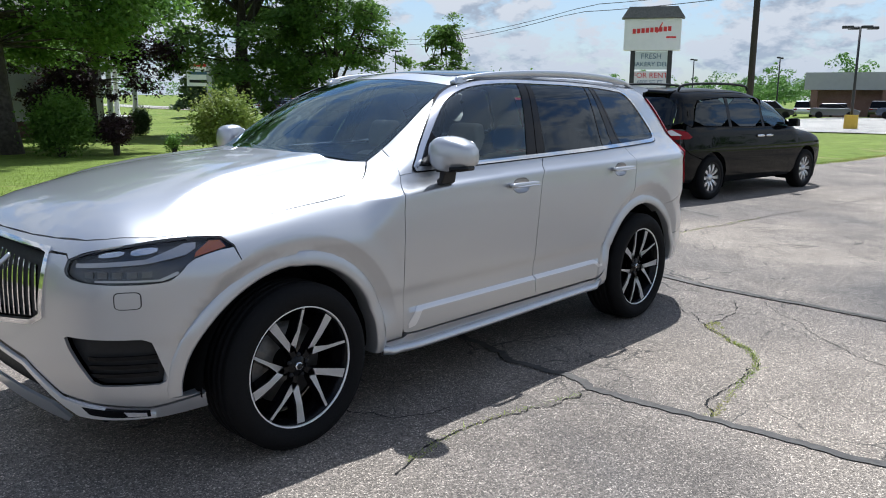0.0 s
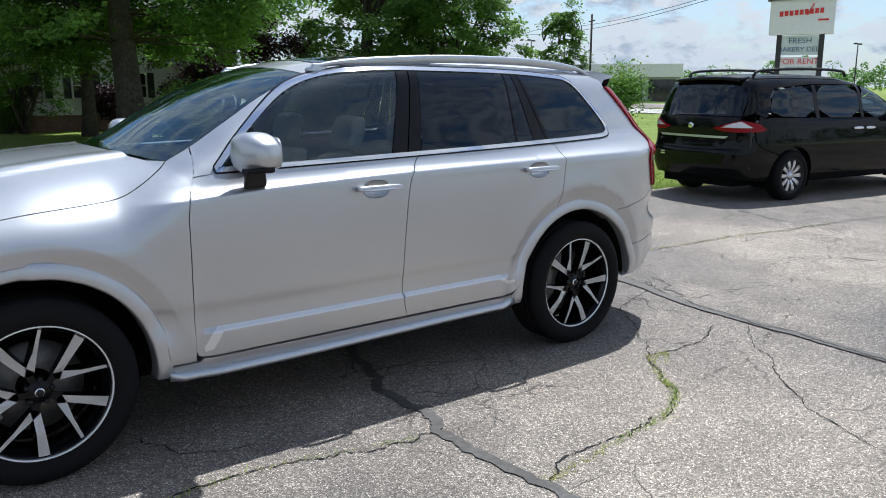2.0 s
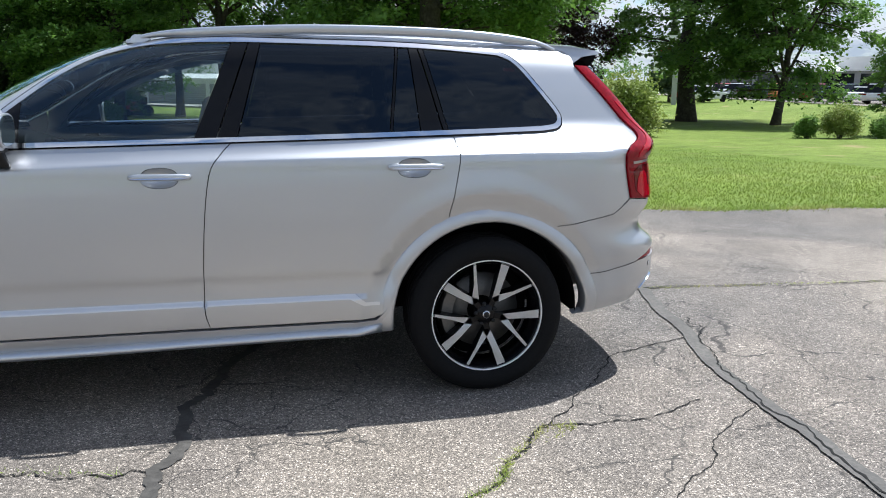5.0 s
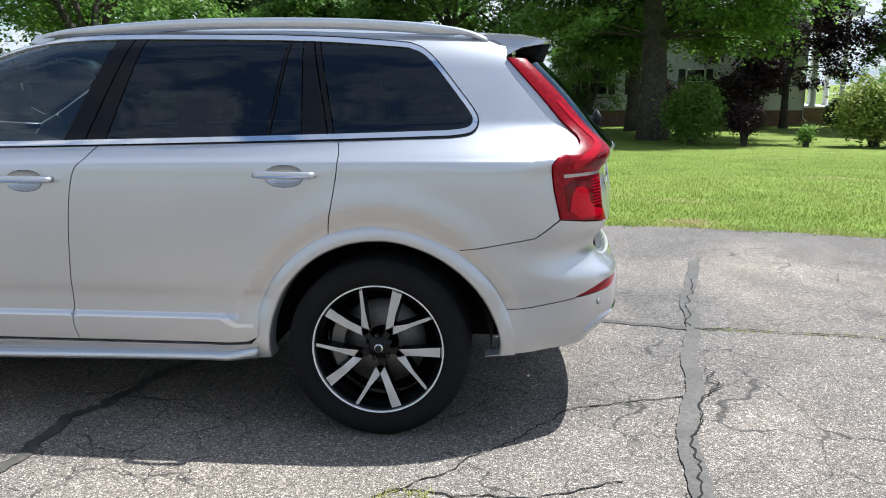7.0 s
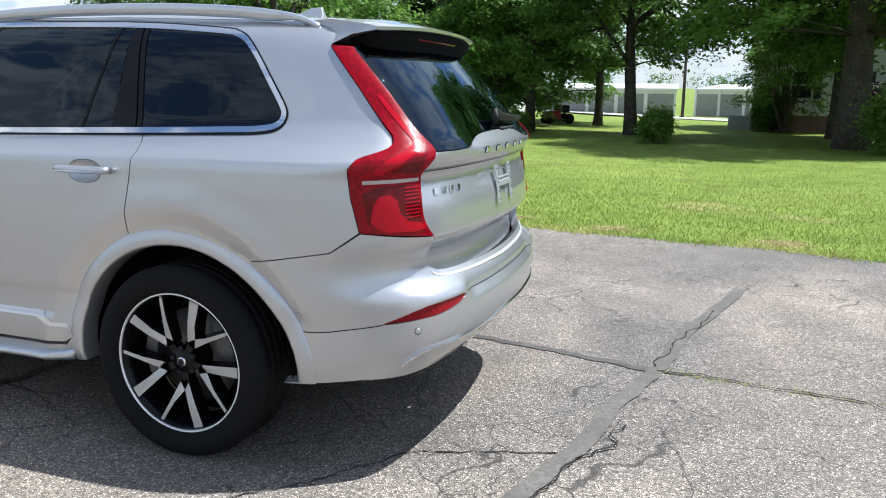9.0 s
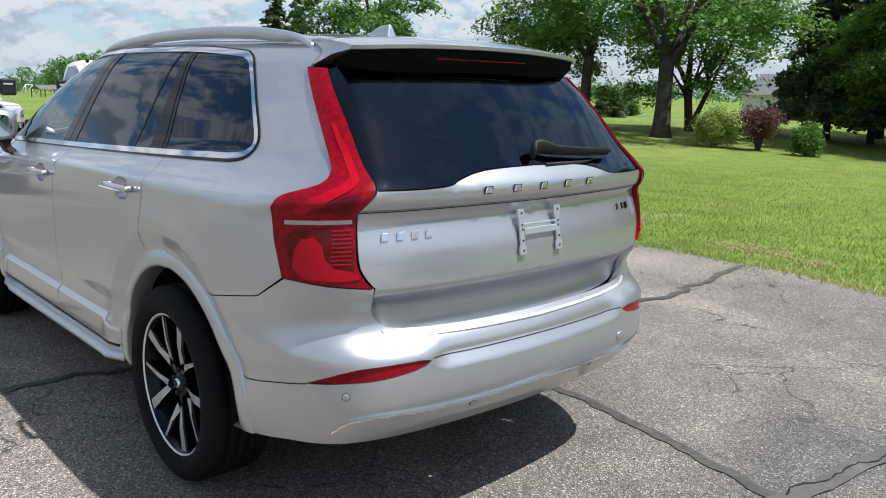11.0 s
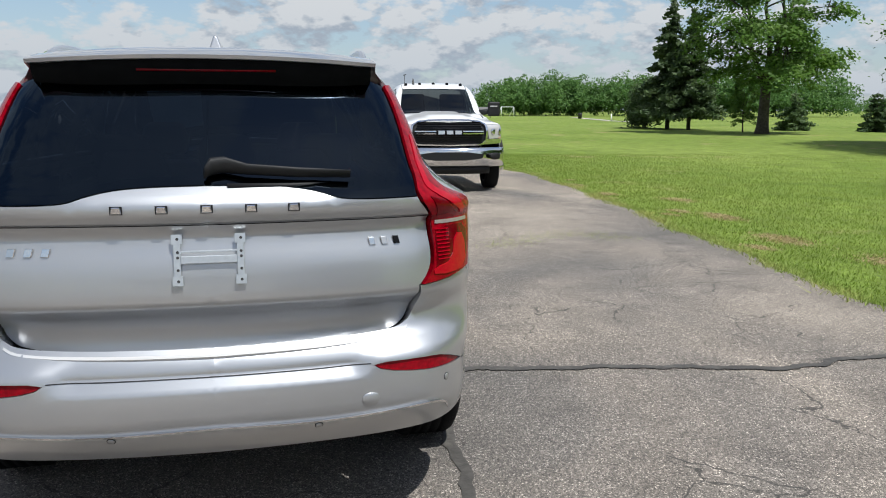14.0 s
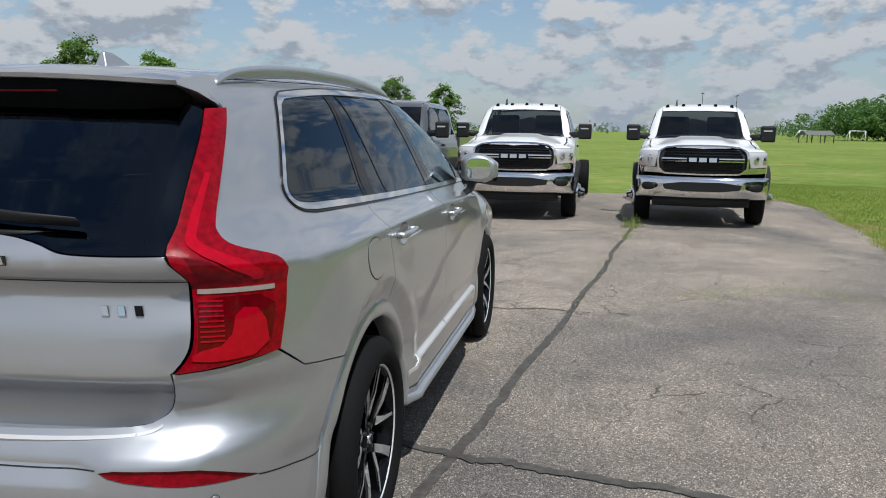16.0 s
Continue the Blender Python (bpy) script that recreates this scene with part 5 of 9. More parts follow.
    for sgn in (-1, 1):
        lining += [((-0.80, sgn * 0.85 - 0.02, 0.45), (0.95, sgn * 0.85 + 0.02, 1.06)), ((0.95, sgn * 0.80 - 0.03, 0.93), (2.10, sgn * 0.80 + 0.03, 1.16))]
    for lo, hi in lining:
        part("cabin_lining", box_bm(lo, hi), TRIM_DARK, car, "dark cabin lining", smooth=False)
    dash = loft([[(x, y, z - 0.20 * (abs(y) / 0.76) ** 4) for x, z in ((-0.94, 1.212), (-0.75, 1.196), (-0.60, 1.15), (-0.54, 1.06), (-0.57, 0.85), (-0.93, 0.80))] for y in (-0.76, -0.66, -0.5, -0.3, 0, 0.3, 0.5, 0.66, 0.76)])
    bmesh.ops.recalc_face_normals(dash, faces=dash.faces[:])
    soften(part("dashboard", dash, TRIM_DARK, car, smooth=False), 0.02)
    part("dash_paper", box_bm((-0.11, -0.15, 0.0), (0.10, 0.15, 0.004), pose(-0.77, -0.37, 1.193, 0, 4.5, 6)), PAPER, car, "pale papers on the dashboard", smooth=False)
    wheel = bmesh.new()
    ring = [(0.185 * math.cos(a), 0.185 * math.sin(a), 0) for a in np.linspace(0, 2 * math.pi, 28)]
    tube(ring, 0.016, 8, wheel, False)
    add_box(wheel, (-0.17, -0.03, -0.01), (0.17, 0.03, 0.015))
    add_box(wheel, (-0.03, -0.17, -0.01), (0.03, 0.02, 0.01))
    bmesh.ops.transform(wheel, matrix=pose(-0.42, -0.37, 1.02, 0, 65, 0), verts=wheel.verts[:])
    part("steering_wheel", wheel, TRIM_DARK, car, "black steering wheel")
    for x, ys_, mat, hi in ((0.02, (-0.37, 0.37), SEAT, 1.18), (0.92, (-0.45, 0.0, 0.45), SEAT, 1.14), (1.62, (-0.30, 0.30), SEAT, 1.10)):
        for y in ys_:
            w = 0.25 if x < 0.5 else 0.21
            seat = bmesh.new()
            loft([[(x - 0.45 + dx, y - ww, z), (x - 0.45 + dx, y + ww, z), (x + 0.05, y + ww, z), (x + 0.05, y - ww, z)] for z, ww, dx in ((0.50, w * 0.92, 0.02), (0.60, w, 0), (0.68, w * 0.96, 0.01))], True, True, seat)
            loft([[(x - 0.05 + k, y - ww, z), (x - 0.05 + k, y + ww, z), (x + 0.09 + k, y + ww * 0.95, z), (x + 0.09 + k, y - ww * 0.95, z)] for z, k, ww in ((0.60, 0, w), (0.85, 0.06, w), (hi - 0.08, 0.15, w * 0.9), (hi, 0.18, w * 0.78))], True, True, seat)
            bmesh.ops.recalc_face_normals(seat, faces=seat.faces[:])
            soften(part("seat", seat, mat, car, "pale leather seat", smooth=False), 0.035, 3)
            head = loft([[(x + 0.12 + k, y - ww, z), (x + 0.12 + k, y + ww, z), (x + 0.21 + k, y + ww, z), (x + 0.21 + k, y - ww, z)] for z, k, ww in ((hi + 0.03, 0.03, 0.11), (hi + 0.12, 0.05, 0.13), (hi + 0.21, 0.07, 0.10))])
            bmesh.ops.recalc_face_normals(head, faces=head.faces[:])
            soften(part("headrest", head, mat, car, "pale leather headrest", smooth=False), 0.03, 3)
    part("interior_mirror", box_bm((-0.48, -0.11, 1.46), (-0.45, 0.11, 1.53)), TRIM_DARK, car, smooth=False)
    on("headlining", TRIM_DARK, car, [(1.06, 0.002), (1.06, -0.50), (1.9, -0.46), (1.9, 0.002)], chart="top", step=0.1, off=-0.05, rim=0, gap=0)
    return car


build_suv()


# ---- ground ----
def node_material(name):
    m = bpy.data.materials.new(name)
    m.use_nodes = True
    nt = m.node_tree
    b = nt.nodes["Principled BSDF"]
    coord = nt.nodes.new("ShaderNodeTexCoord")

    def tex(kind, scale, detail=5.0, **kw):
        node = nt.nodes.new(kind)
        node.inputs["Scale"].default_value = scale
        if kind == "ShaderNodeTexNoise":
            node.inputs["Detail"].default_value = detail
            node.inputs["Distortion"].default_value = kw.get("distortion", 0.0)
        else:
            node.feature = kw.get("feature", "F1")
        nt.links.new(kw.get("vector", coord.outputs["Object"]), node.inputs["Vector"])
        return node

    def ramp(src, *stops):
        node = nt.nodes.new("ShaderNodeValToRGB")
        e = node.color_ramp.elements
        while len(e) < len(stops):
            e.new(0.5)
        for el, (p, c) in zip(e, stops):
            el.position, el.color = p, (*(c if isinstance(c, tuple) else (c, c, c)), 1)
        nt.links.new(src, node.inputs[0])
        return node.outputs[0]

    def mix(a, c, fac, mode="MIX"):
        node = nt.nodes.new("ShaderNodeMix")
        node.data_type, node.blend_type = "RGBA", mode
        for key, v in (("A", a), ("B", c), ("Factor", fac)):
            if isinstance(v, tuple):
                node.inputs[key].default_value = (*v, 1)
            elif isinstance(v, (int, float)):
                node.inputs[key].default_value = v
            else:
                nt.links.new(v, node.inputs[key])
        return node.outputs["Result"]

    def bump(height, strength, distance=0.01):
        node = nt.nodes.new("ShaderNodeBump")
        node.inputs["Strength"].default_value, node.inputs["Distance"].default_value = strength, distance
        nt.links.new(height, node.inputs["Height"])
        nt.links.new(node.outputs[0], b.inputs["Normal"])
    return m, nt, b, coord, tex, ramp, mix, bump


def make_asphalt(name, base, pale, dark, cracks=True):
    """Old asphalt: worn binder with pale stone chips, bleached and tarry patches, hair cracks."""
    m, nt, b, coord, tex, ramp, mix, bump = node_material(name)
    patches = ramp(tex("ShaderNodeTexNoise", 0.30, 7.0, distortion=0.8).outputs[0], (0.36, dark), (0.50, base), (0.64, pale))
    streak = ramp(tex("ShaderNodeTexNoise", 3.2, 6.0).outputs[0], (0.35, 0.90), (0.65, 1.08))
    col = mix(patches, streak, 1.0, "MULTIPLY")
    blot = ramp(tex("ShaderNodeTexNoise", 1.1, 8.0, distortion=1.0).outputs[0], (0.34, 0.84), (0.52, 1.0), (0.68, 1.08))
    col = mix(col, blot, 0.9, "MULTIPLY")
    pits = ramp(tex("ShaderNodeTexNoise", 38.0, 6.0).outputs[0], (0.36, 0.78), (0.5, 1.0), (0.64, 1.12))
    col = mix(col, pits, 0.9, "MULTIPLY")
    chips = tex("ShaderNodeTexVoronoi", 175.0)
    sep = nt.nodes.new("ShaderNodeSeparateColor")
    nt.links.new(chips.outputs["Color"], sep.inputs[0])
    tone = ramp(sep.outputs[0], (0.0, 0.34), (0.45, 0.86), (0.80, 1.12), (0.91, 1.7), (0.97, 2.8))
    col = mix(col, tone, 0.9, "MULTIPLY")
    fine = ramp(tex("ShaderNodeTexVoronoi", 300.0).outputs["Color"], (0.1, 0.45), (0.9, 1.5))
    col = mix(col, fine, 0.9, "MULTIPLY")
    if cracks:
        warp = tex("ShaderNodeTexNoise", 2.3, 6.0)
        shift = nt.nodes.new("ShaderNodeVectorMath")
        shift.operation = "MULTIPLY_ADD"
        nt.links.new(warp.outputs["Color"], shift.inputs[0])
        shift.inputs[1].default_value = (0.55, 0.55, 0.0)
        nt.links.new(coord.outputs["Object"], shift.inputs[2])
        for size, wide, low, where_scale in ((1.35, 0.008, 0.47, 0.8), (3.1, 0.011, 0.53, 0.55)):
            net = tex("ShaderNodeTexVoronoi", size, feature="DISTANCE_TO_EDGE", vector=shift.outputs[0])
            line = ramp(net.outputs["Distance"], (wide * 0.35, 0.85), (wide, 0.0))
            where = ramp(tex("ShaderNodeTexNoise", where_scale, 5.0, distortion=0.6).outputs[0], (low, 0.0), (low + 0.08, 1.0))
            col = mix(col, (0.035, 0.033, 0.030), mix(line, where, 1.0, "MULTIPLY"))
    nt.links.new(col, b.inputs["Base Color"])
    b.inputs["Roughness"].default_value = 0.88
    bump(chips.outputs["Distance"], 0.55, 0.008)
    return m


def make_lawn(name):
    m, nt, b, coord, tex, ramp, mix, bump = node_material(name)
    col = ramp(tex("ShaderNodeTexNoise", 0.11, 6.0).outputs[0], (0.35, (0.150, 0.215, 0.036)), (0.65, (0.215, 0.275, 0.058)))
    mid = ramp(tex("ShaderNodeTexNoise", 1.6, 6.0).outputs[0], (0.3, 0.72), (0.7, 1.2))
    col = mix(col, mid, 0.9, "MULTIPLY")
    fine = ramp(tex("ShaderNodeTexNoise", 26.0, 3.0).outputs[0], (0.3, 0.55), (0.7, 1.4))
    col = mix(col, fine, 0.85, "MULTIPLY")
    dry = ramp(tex("ShaderNodeTexNoise", 0.42, 5.0, distortion=0.8).outputs[0], (0.62, 0.0), (0.72, 0.9))
    col = mix(col, (0.33, 0.27, 0.13), dry)
    nt.links.new(col, b.inputs["Base Color"])
    b.inputs["Roughness"].default_value = 0.85
    b.inputs["Specular IOR Level"].default_value = 0.15
    bump(tex("ShaderNodeTexNoise", 40.0, 3.0).outputs[0], 0.7, 0.05)
    return m


ASPHALT = make_asphalt("old_asphalt", (0.228, 0.197, 0.166), (0.318, 0.271, 0.220), (0.150, 0.136, 0.122))
CONCRETE = make_asphalt("pale_concrete_road", (0.42, 0.40, 0.36), (0.50, 0.48, 0.43), (0.34, 0.32, 0.29), False)
LAWN = make_lawn("mown_lawn")
TAR_WORN = material("worn_sealant", (0.105, 0.097, 0.086), rough=0.8, grain=0.25, grain_scale=60, second=(0.155, 0.142, 0.125), second_scale=4.0, bump=0.2, bump_scale=60)
TAR = material("tar_sealant", (0.066, 0.060, 0.053), rough=0.7, grain=0.35, grain_scale=30, second=(0.108, 0.099, 0.087), second_scale=6.0, bump=0.3, bump_scale=60)
CRACK = material("open_crack", (0.018, 0.017, 0.015), rough=1.0, grain=0.5, grain_scale=40)


def leaf_material(name, color, second, thin=0.27):
    """Leaves: light glows through them, and each cluster differs a little."""
    m = material(name, color, rough=0.55, second=second, second_scale=0.9, vary=0.35, spec=0.3)
    nt = m.node_tree
    b = nt.nodes["Principled BSDF"]
    tr, mix = nt.nodes.new("ShaderNodeBsdfTranslucent"), nt.nodes.new("ShaderNodeMixShader")
    src = b.inputs["Base Color"].links[0].from_socket
    glow = nt.nodes.new("ShaderNodeHueSaturation")
    glow.inputs["Value"].default_value, glow.inputs["Saturation"].default_value = 1.3, 1.0
    nt.links.new(src, glow.inputs["Color"])
    nt.links.new(glow.outputs[0], tr.inputs[0])
    mix.inputs[0].default_value = thin
    nt.links.new(b.outputs[0], mix.inputs[1])
    nt.links.new(tr.outputs[0], mix.inputs[2])
    nt.links.new(mix.outputs[0], nt.nodes["Material Output"].inputs[0])
    return m


GRASS_BLADE = leaf_material("grass_blades", (0.170, 0.245, 0.034), (0.225, 0.285, 0.052), 0.3)
STRAW = leaf_material("dry_straw", (0.36, 0.28, 0.13), (0.46, 0.37, 0.19), 0.2)
WEED = leaf_material("crack_weeds", (0.22, 0.30, 0.06), (0.38, 0.36, 0.12), 0.3)


def land(x, y):
    """The lawn falls away from the lot towards the house, then more gently."""
    fall = 0.031 * np.clip(y - 5.0, 0, 20) + 0.011 * np.clip(y - 25.0, 0, 60)
    return -fall * sstep(-32, -4, np.asarray(x, float)) * (1 - 0.6 * sstep(26, 40, x))


lot_line = pchip([-20, -16, -13, -10.4, -7.6, -3.6, 0.2, 2.4, 5.5, 17.4, 27, 40], [5.3, 5.7, 6.1, 5.95, 5.66, 5.1, 4.66, 4.48, 3.90, 2.8, 1.95, 0.9])


def lot_edge(x):
    """Where the asphalt meets the lawn."""
    return lot_line(np.asarray(x, float)).reshape(np.shape(x)) + 0.05 * np.sin(np.asarray(x) * 1.9) + 0.03 * np.sin(np.asarray(x) * 5.3 + 1)


def grid_mesh(name, xs, ys, zf, mat, kind="structure", label=""):
    gx, gy = np.meshgrid(xs, ys)
    v = np.stack([gx.ravel(), gy.ravel(), zf(gx, gy).ravel()], 1)
    n = len(xs)
    f = [(j * n + i, j * n + i + 1, (j + 1) * n + i + 1, (j + 1) * n + i) for j in range(len(ys) - 1) for i in range(n - 1)]
    me = bpy.data.meshes.new(name)
    me.from_pydata(v.tolist(), [], f)
    ob = part_mesh(name, me, mat)
    return tagged(ob, label, name, kind=kind)


def spread(a, b, step, far):
    core = np.arange(a, b + step, step)
    out = [-far, -far * 0.5, -far * 0.25] if -far * 0.25 < a else [-far]
    return np.concatenate([out, core, [far * 0.25, far * 0.5, far]])


grid_mesh("ground", spread(-110, 110, 2.5, 3200), spread(-60, 130, 2.5, 3200), lambda x, y: land(x, y) - 0.035, LAWN, label="mown green lawn with dry yellow patches beside the asphalt")

# the lot: one slab with a ragged lawn edge
xs = np.arange(-15.4, 26.5, 0.15)
edge = [(float(x), float(lot_edge(x))) for x in xs]
outline = edge + [(26.4, -70), (-70, -70), (-70, -4.0), (-15.8, -3.0), (-15.6, 1.0), (-15.5, 5.2)]
bm = bmesh.new()
top = [bm.verts.new((x, y, 0.0)) for x, y in outline]
low = [bm.verts.new((x, y, -0.12)) for x, y in outline]
bm.faces.new(top[::-1])
for i in range(len(top)):
    j = (i + 1) % len(top)
    bm.faces.new((top[i], top[j], low[j], low[i]))
bmesh.ops.recalc_face_normals(bm, faces=bm.faces[:])
bmesh.ops.triangulate(bm, faces=[f for f in bm.faces if len(f.verts) > 4])
tagged(part("pavement", bm, ASPHALT, smooth=False), "old grey asphalt lot with cracks and tar-sealed joints", "pavement", kind="structure")


def strip_sheet(name, line, width, z, mat, label):
    pts = [Vector((*p, 0)) for p in line]
    left, right = [], []
    for i, p in enumerate(pts):
        d = (pts[min(i + 1, len(pts) - 1)] - pts[max(i - 1, 0)]).normalized()
        n = Vector((-d.y, d.x, 0)) * width / 2
        left.append(p + n)
        right.append(p - n)
    bm = loft([[(*l.to_2d(), float(land(l.x, l.y)) + z) for l in left], [(*r.to_2d(), float(land(r.x, r.y)) + z) for r in right]], False, False)
    bmesh.ops.recalc_face_normals(bm, faces=bm.faces[:])
    for f in bm.faces:
        if f.normal.z < 0:
            f.normal_flip()
    return tagged(part(name, bm, mat, smooth=False), label, name, kind="structure")


strip_sheet("road", [(22 + 0.17 * (y + 120), y) for y in range(-120, 200, 8)], 8.5, 0.02, CONCRETE, "pale concrete road beyond the lawn")
strip_sheet("forecourt", [(64, -70), (64, -30), (64, 0), (64, 23)], 42, 0.03, CONCRETE, "pale concrete car park of the store")
strip_sheet("dealer_lot", [(58, 42), (62, 66), (66, 90), (70, 120)], 26, 0.03, ASPHALT, "grey asphalt lot with rows of cars")
strip_sheet("path", [(-151, 62), (-120, 53), (-99, 47), (-86, 46)], 1.6, 0.01, CONCRETE, "pale path across the far field")
strip_sheet("side_drive", [(5, 62), (-2, 70), (-14, 74)], 5, 0.02, CONCRETE, "pale drive in front of the garages")


def ribbon(name, line, width, mat, z, label, seed, ragged=0.16, wander=0.03):
    """A crooked strip of sealant or an open crack lying on the asphalt."""
    rng = np.random.default_rng(seed)
    pts = curve_line([(x, y, 0) for x, y in line], max(24, 14 * len(line)))
    n = len(pts)
    d = np.gradient(pts, axis=0)
    nrm = np.stack([-d[:, 1], d[:, 0], 0 * d[:, 0]], 1)
    nrm /= np.maximum(np.linalg.norm(nrm, axis=1), 1e-6)[:, None]
    walk_ = np.convolve(rng.normal(0, 1, n + 4), np.ones(5) / 5, "valid")[:n] * wander
    c = pts + nrm * walk_[:, None]
    w = width / 2 * (1 + ragged * rng.normal(0, 1, (2, n)).clip(-1.6, 1.6))
    bm = loft([[(*(c[i] + nrm[i] * w[0, i])[:2], z) for i in range(n)], [(*(c[i] - nrm[i] * w[1, i])[:2], z) for i in range(n)]], False, False)
    for f in bm.faces:
        f.normal_update()
        if f.normal.z < 0:
            f.normal_flip()
    return tagged(part(name, bm, mat, smooth=False), label, name, kind="structure")


LONG_JOINT = [(-15.3, 3.25), (-8.43, 2.29), (-4.46, 1.80), (-2.14, 1.50), (-0.76, 1.30), (0.66, 1.10), (1.49, 0.97), (2.21, 0.89), (3.12, 0.70)]
ribbon("sealed_joint", LONG_JOINT, 0.058, TAR, 0.0045, "dark tar-sealed joint in the asphalt", 1)
ribbon("crack", [(3.12, 0.70), (3.9, 0.63), (4.32, 0.54), (5.1, 0.54), (6.25, 0.40), (7.78, 0.23), (10.8, -0.2), (14, -0.7)], 0.012, CRACK, 0.0097, "open crack with weeds", 2, 0.5, 0.05)
ribbon("sealed_joint", [(0.3, -7), (0.20, -4.6), (0.14, -3.4), (0.11, -2.75), (0.06, -2.2), (0.03, -1.6), (0.10, -1.28), (0.11, -0.93), (0.23, -0.48), (0.45, 0.1), (0.62, 0.84), (0.72, 1.09)], 0.058, TAR, 0.0058, "dark tar-sealed joint in the asphalt", 3)
ribbon("sealed_joint", [(0.72, 1.09), (0.78, 1.50), (0.86, 2.0), (0.98, 2.55), (1.11, 3.0), (1.05, 3.4), (0.95, 4.15), (0.9, 4.55)], 0.06, TAR, 0.0071, "dark tar-sealed joint in the asphalt", 4)
ribbon("sealed_joint", [(3.52, 2.62), (3.38, 2.0), (3.21, 1.35), (3.13, 0.74), (2.98, 0.2), (2.93, -0.27), (2.80, -0.72), (2.73, -1.25), (2.71, -1.81), (2.64, -2.47), (2.6, -3.2)], 0.085, TAR_WORN, 0.0084, "worn grey sealed strip over a joint", 5, 0.05, 0.012)
ribbon("crack", [(3.36, 1.95), (3.22, 1.35), (3.10, 0.74)], 0.007, CRACK, 0.0112, "open crack in the worn sealant", 15, 0.5, 0.03)
ribbon("crack", [(3.02, 0.0), (3.0, -0.28), (2.80, -0.82), (2.73, -1.27), (2.71, -1.81), (2.64, -2.47), (2.6, -3.6), (2.5, -6)], 0.008, CRACK, 0.0112, "open crack in the asphalt", 6, 0.5, 0.04)
ribbon("crack", [(2.46, -1.26), (2.0, -1.43), (1.63, -1.40), (1.5, -1.55), (1.38, -1.68), (1.29, -1.83), (1.02, -1.98), (0.82, -1.99), (0.66, -2.03), (0.34, -2.0), (0.12, -2.12)], 0.008, CRACK, 0.004, "thin crack with weeds", 7, 0.6, 0.03)
ribbon("crack", [(-1.4, -1.38), (-0.75, -1.33), (-0.4, -1.42), (-0.09, -1.48), (0.07, -1.45)], 0.007, CRACK, 0.004, "thin crack with weeds", 8, 0.6, 0.03)
ribbon("crack", [(1.63, -1.40), (2.05, -0.95), (2.3, -0.6), (2.9, -0.36)], 0.006, CRACK, 0.004, "thin crack in the asphalt", 9, 0.6, 0.03)
ribbon("crack", [(-2.6, 0.6), (-2.4, 0.96), (-2.46, 1.3), (-2.42, 1.6)], 0.02, TAR, 0.004, "thin sealed crack", 10)
ribbon("crack", [(-7.9, -1.0), (-7.8, 0.4), (-7.9, 1.4), (-8.1, 2.45)], 0.03, TAR, 0.004, "thin sealed crack", 11)
ribbon("crack", [(-1.1, -0.75), (-1.02, -0.9), (-0.95, -1.02), (-0.7, -1.12)], 0.007, CRACK, 0.004, "thin crack in the asphalt", 12, 0.6, 0.02)
ribbon("crack", [(2.7, -1.3), (2.2, -1.75), (1.7, -2.3), (1.3, -3.0)], 0.005, CRACK, 0.004, "thin crack in the asphalt", 13, 0.6, 0.04)
ribbon("crack", [(4.3, 2.9), (4.5, 2.3), (4.42, 1.8), (4.6, 1.1)], 0.005, CRACK, 0.004, "thin crack in the asphalt", 14, 0.6, 0.05)


def blades(name, pts, height, width, mat, label, seed, lean=0.5, kind="stuff"):
    """Many single blades of grass, joined."""
    rng = np.random.default_rng(seed)
    n = len(pts)
    a = rng.uniform(0, 2 * np.pi, n)
    h = height * rng.uniform(0.5, 1.3, n)
    w = width * rng.uniform(0.6, 1.4, n)
    side = np.stack([np.cos(a), np.sin(a), 0 * a], 1) * w[:, None] / 2
    tip = np.stack([rng.normal(0, lean, n) * h, rng.normal(0, lean, n) * h, h], 1)
    v = np.concatenate([pts - side, pts + side, pts + tip])
    i = np.arange(n)
    me = bpy.data.meshes.new(name)
    me.from_pydata(v.tolist(), [], np.stack([i, i + n, i + 2 * n], 1).tolist())
    return tagged(part_mesh(name, me, mat), label, "grass", kind=kind)


rng = np.random.default_rng(5)
n = 190000
bx = rng.uniform(-22, 12, n)
depth = rng.exponential(5.5, n)
by = lot_edge(np.clip(bx, -15.4, 26)) + depth - 0.03
pts = np.stack([bx, by, land(bx, by) - 0.035], 1)
# dry, thin spots along the asphalt
spots = np.random.default_rng(31)
sx = spots.uniform(-13, 11, 18)
sd = 0.35 + spots.exponential(0.75, 18)
sr = spots.uniform(0.10, 0.26, 18)
sx[:6], sr[:6] = (-5.4, -3.4, -1.8, 0.4, 2.3, -7.8), (0.26, 0.32, 0.34, 0.28, 0.2, 0.26)
sd[:6] = (1.3, 1.1, 1.6, 0.95, 0.5, 1.6)
bare = np.zeros(len(pts), bool)
straw = []
for cx, d, r in zip(sx, sd, sr):
    cy = lot_edge(cx) + d
    wob = np.sin(bx * 9 + cx) * 0.25 + np.sin(by * 11 + cx * 3) * 0.25 + 1
    bare |= np.hypot((bx - cx) / 1.4, by - cy) < r * wob * spots.uniform(0.6, 1.1, len(bx))
    q = spots.normal(0, 0.5, (int(2600 * r * r * 8), 2)) * r
    px, py = cx + 1.4 * q[:, 0], cy + q[:, 1]
    straw.append(np.stack([px, py, land(px, py) - 0.035], 1))
blades("dry_grass", np.concatenate(straw), 0.014, 0.016, STRAW, "thin dry straw-coloured patches in the lawn", 8, 1.4)
pts = pts[~bare]
blades("lawn_grass", pts, 0.036, 0.010, GRASS_BLADE, "short green lawn grass", 6)
n = 16000
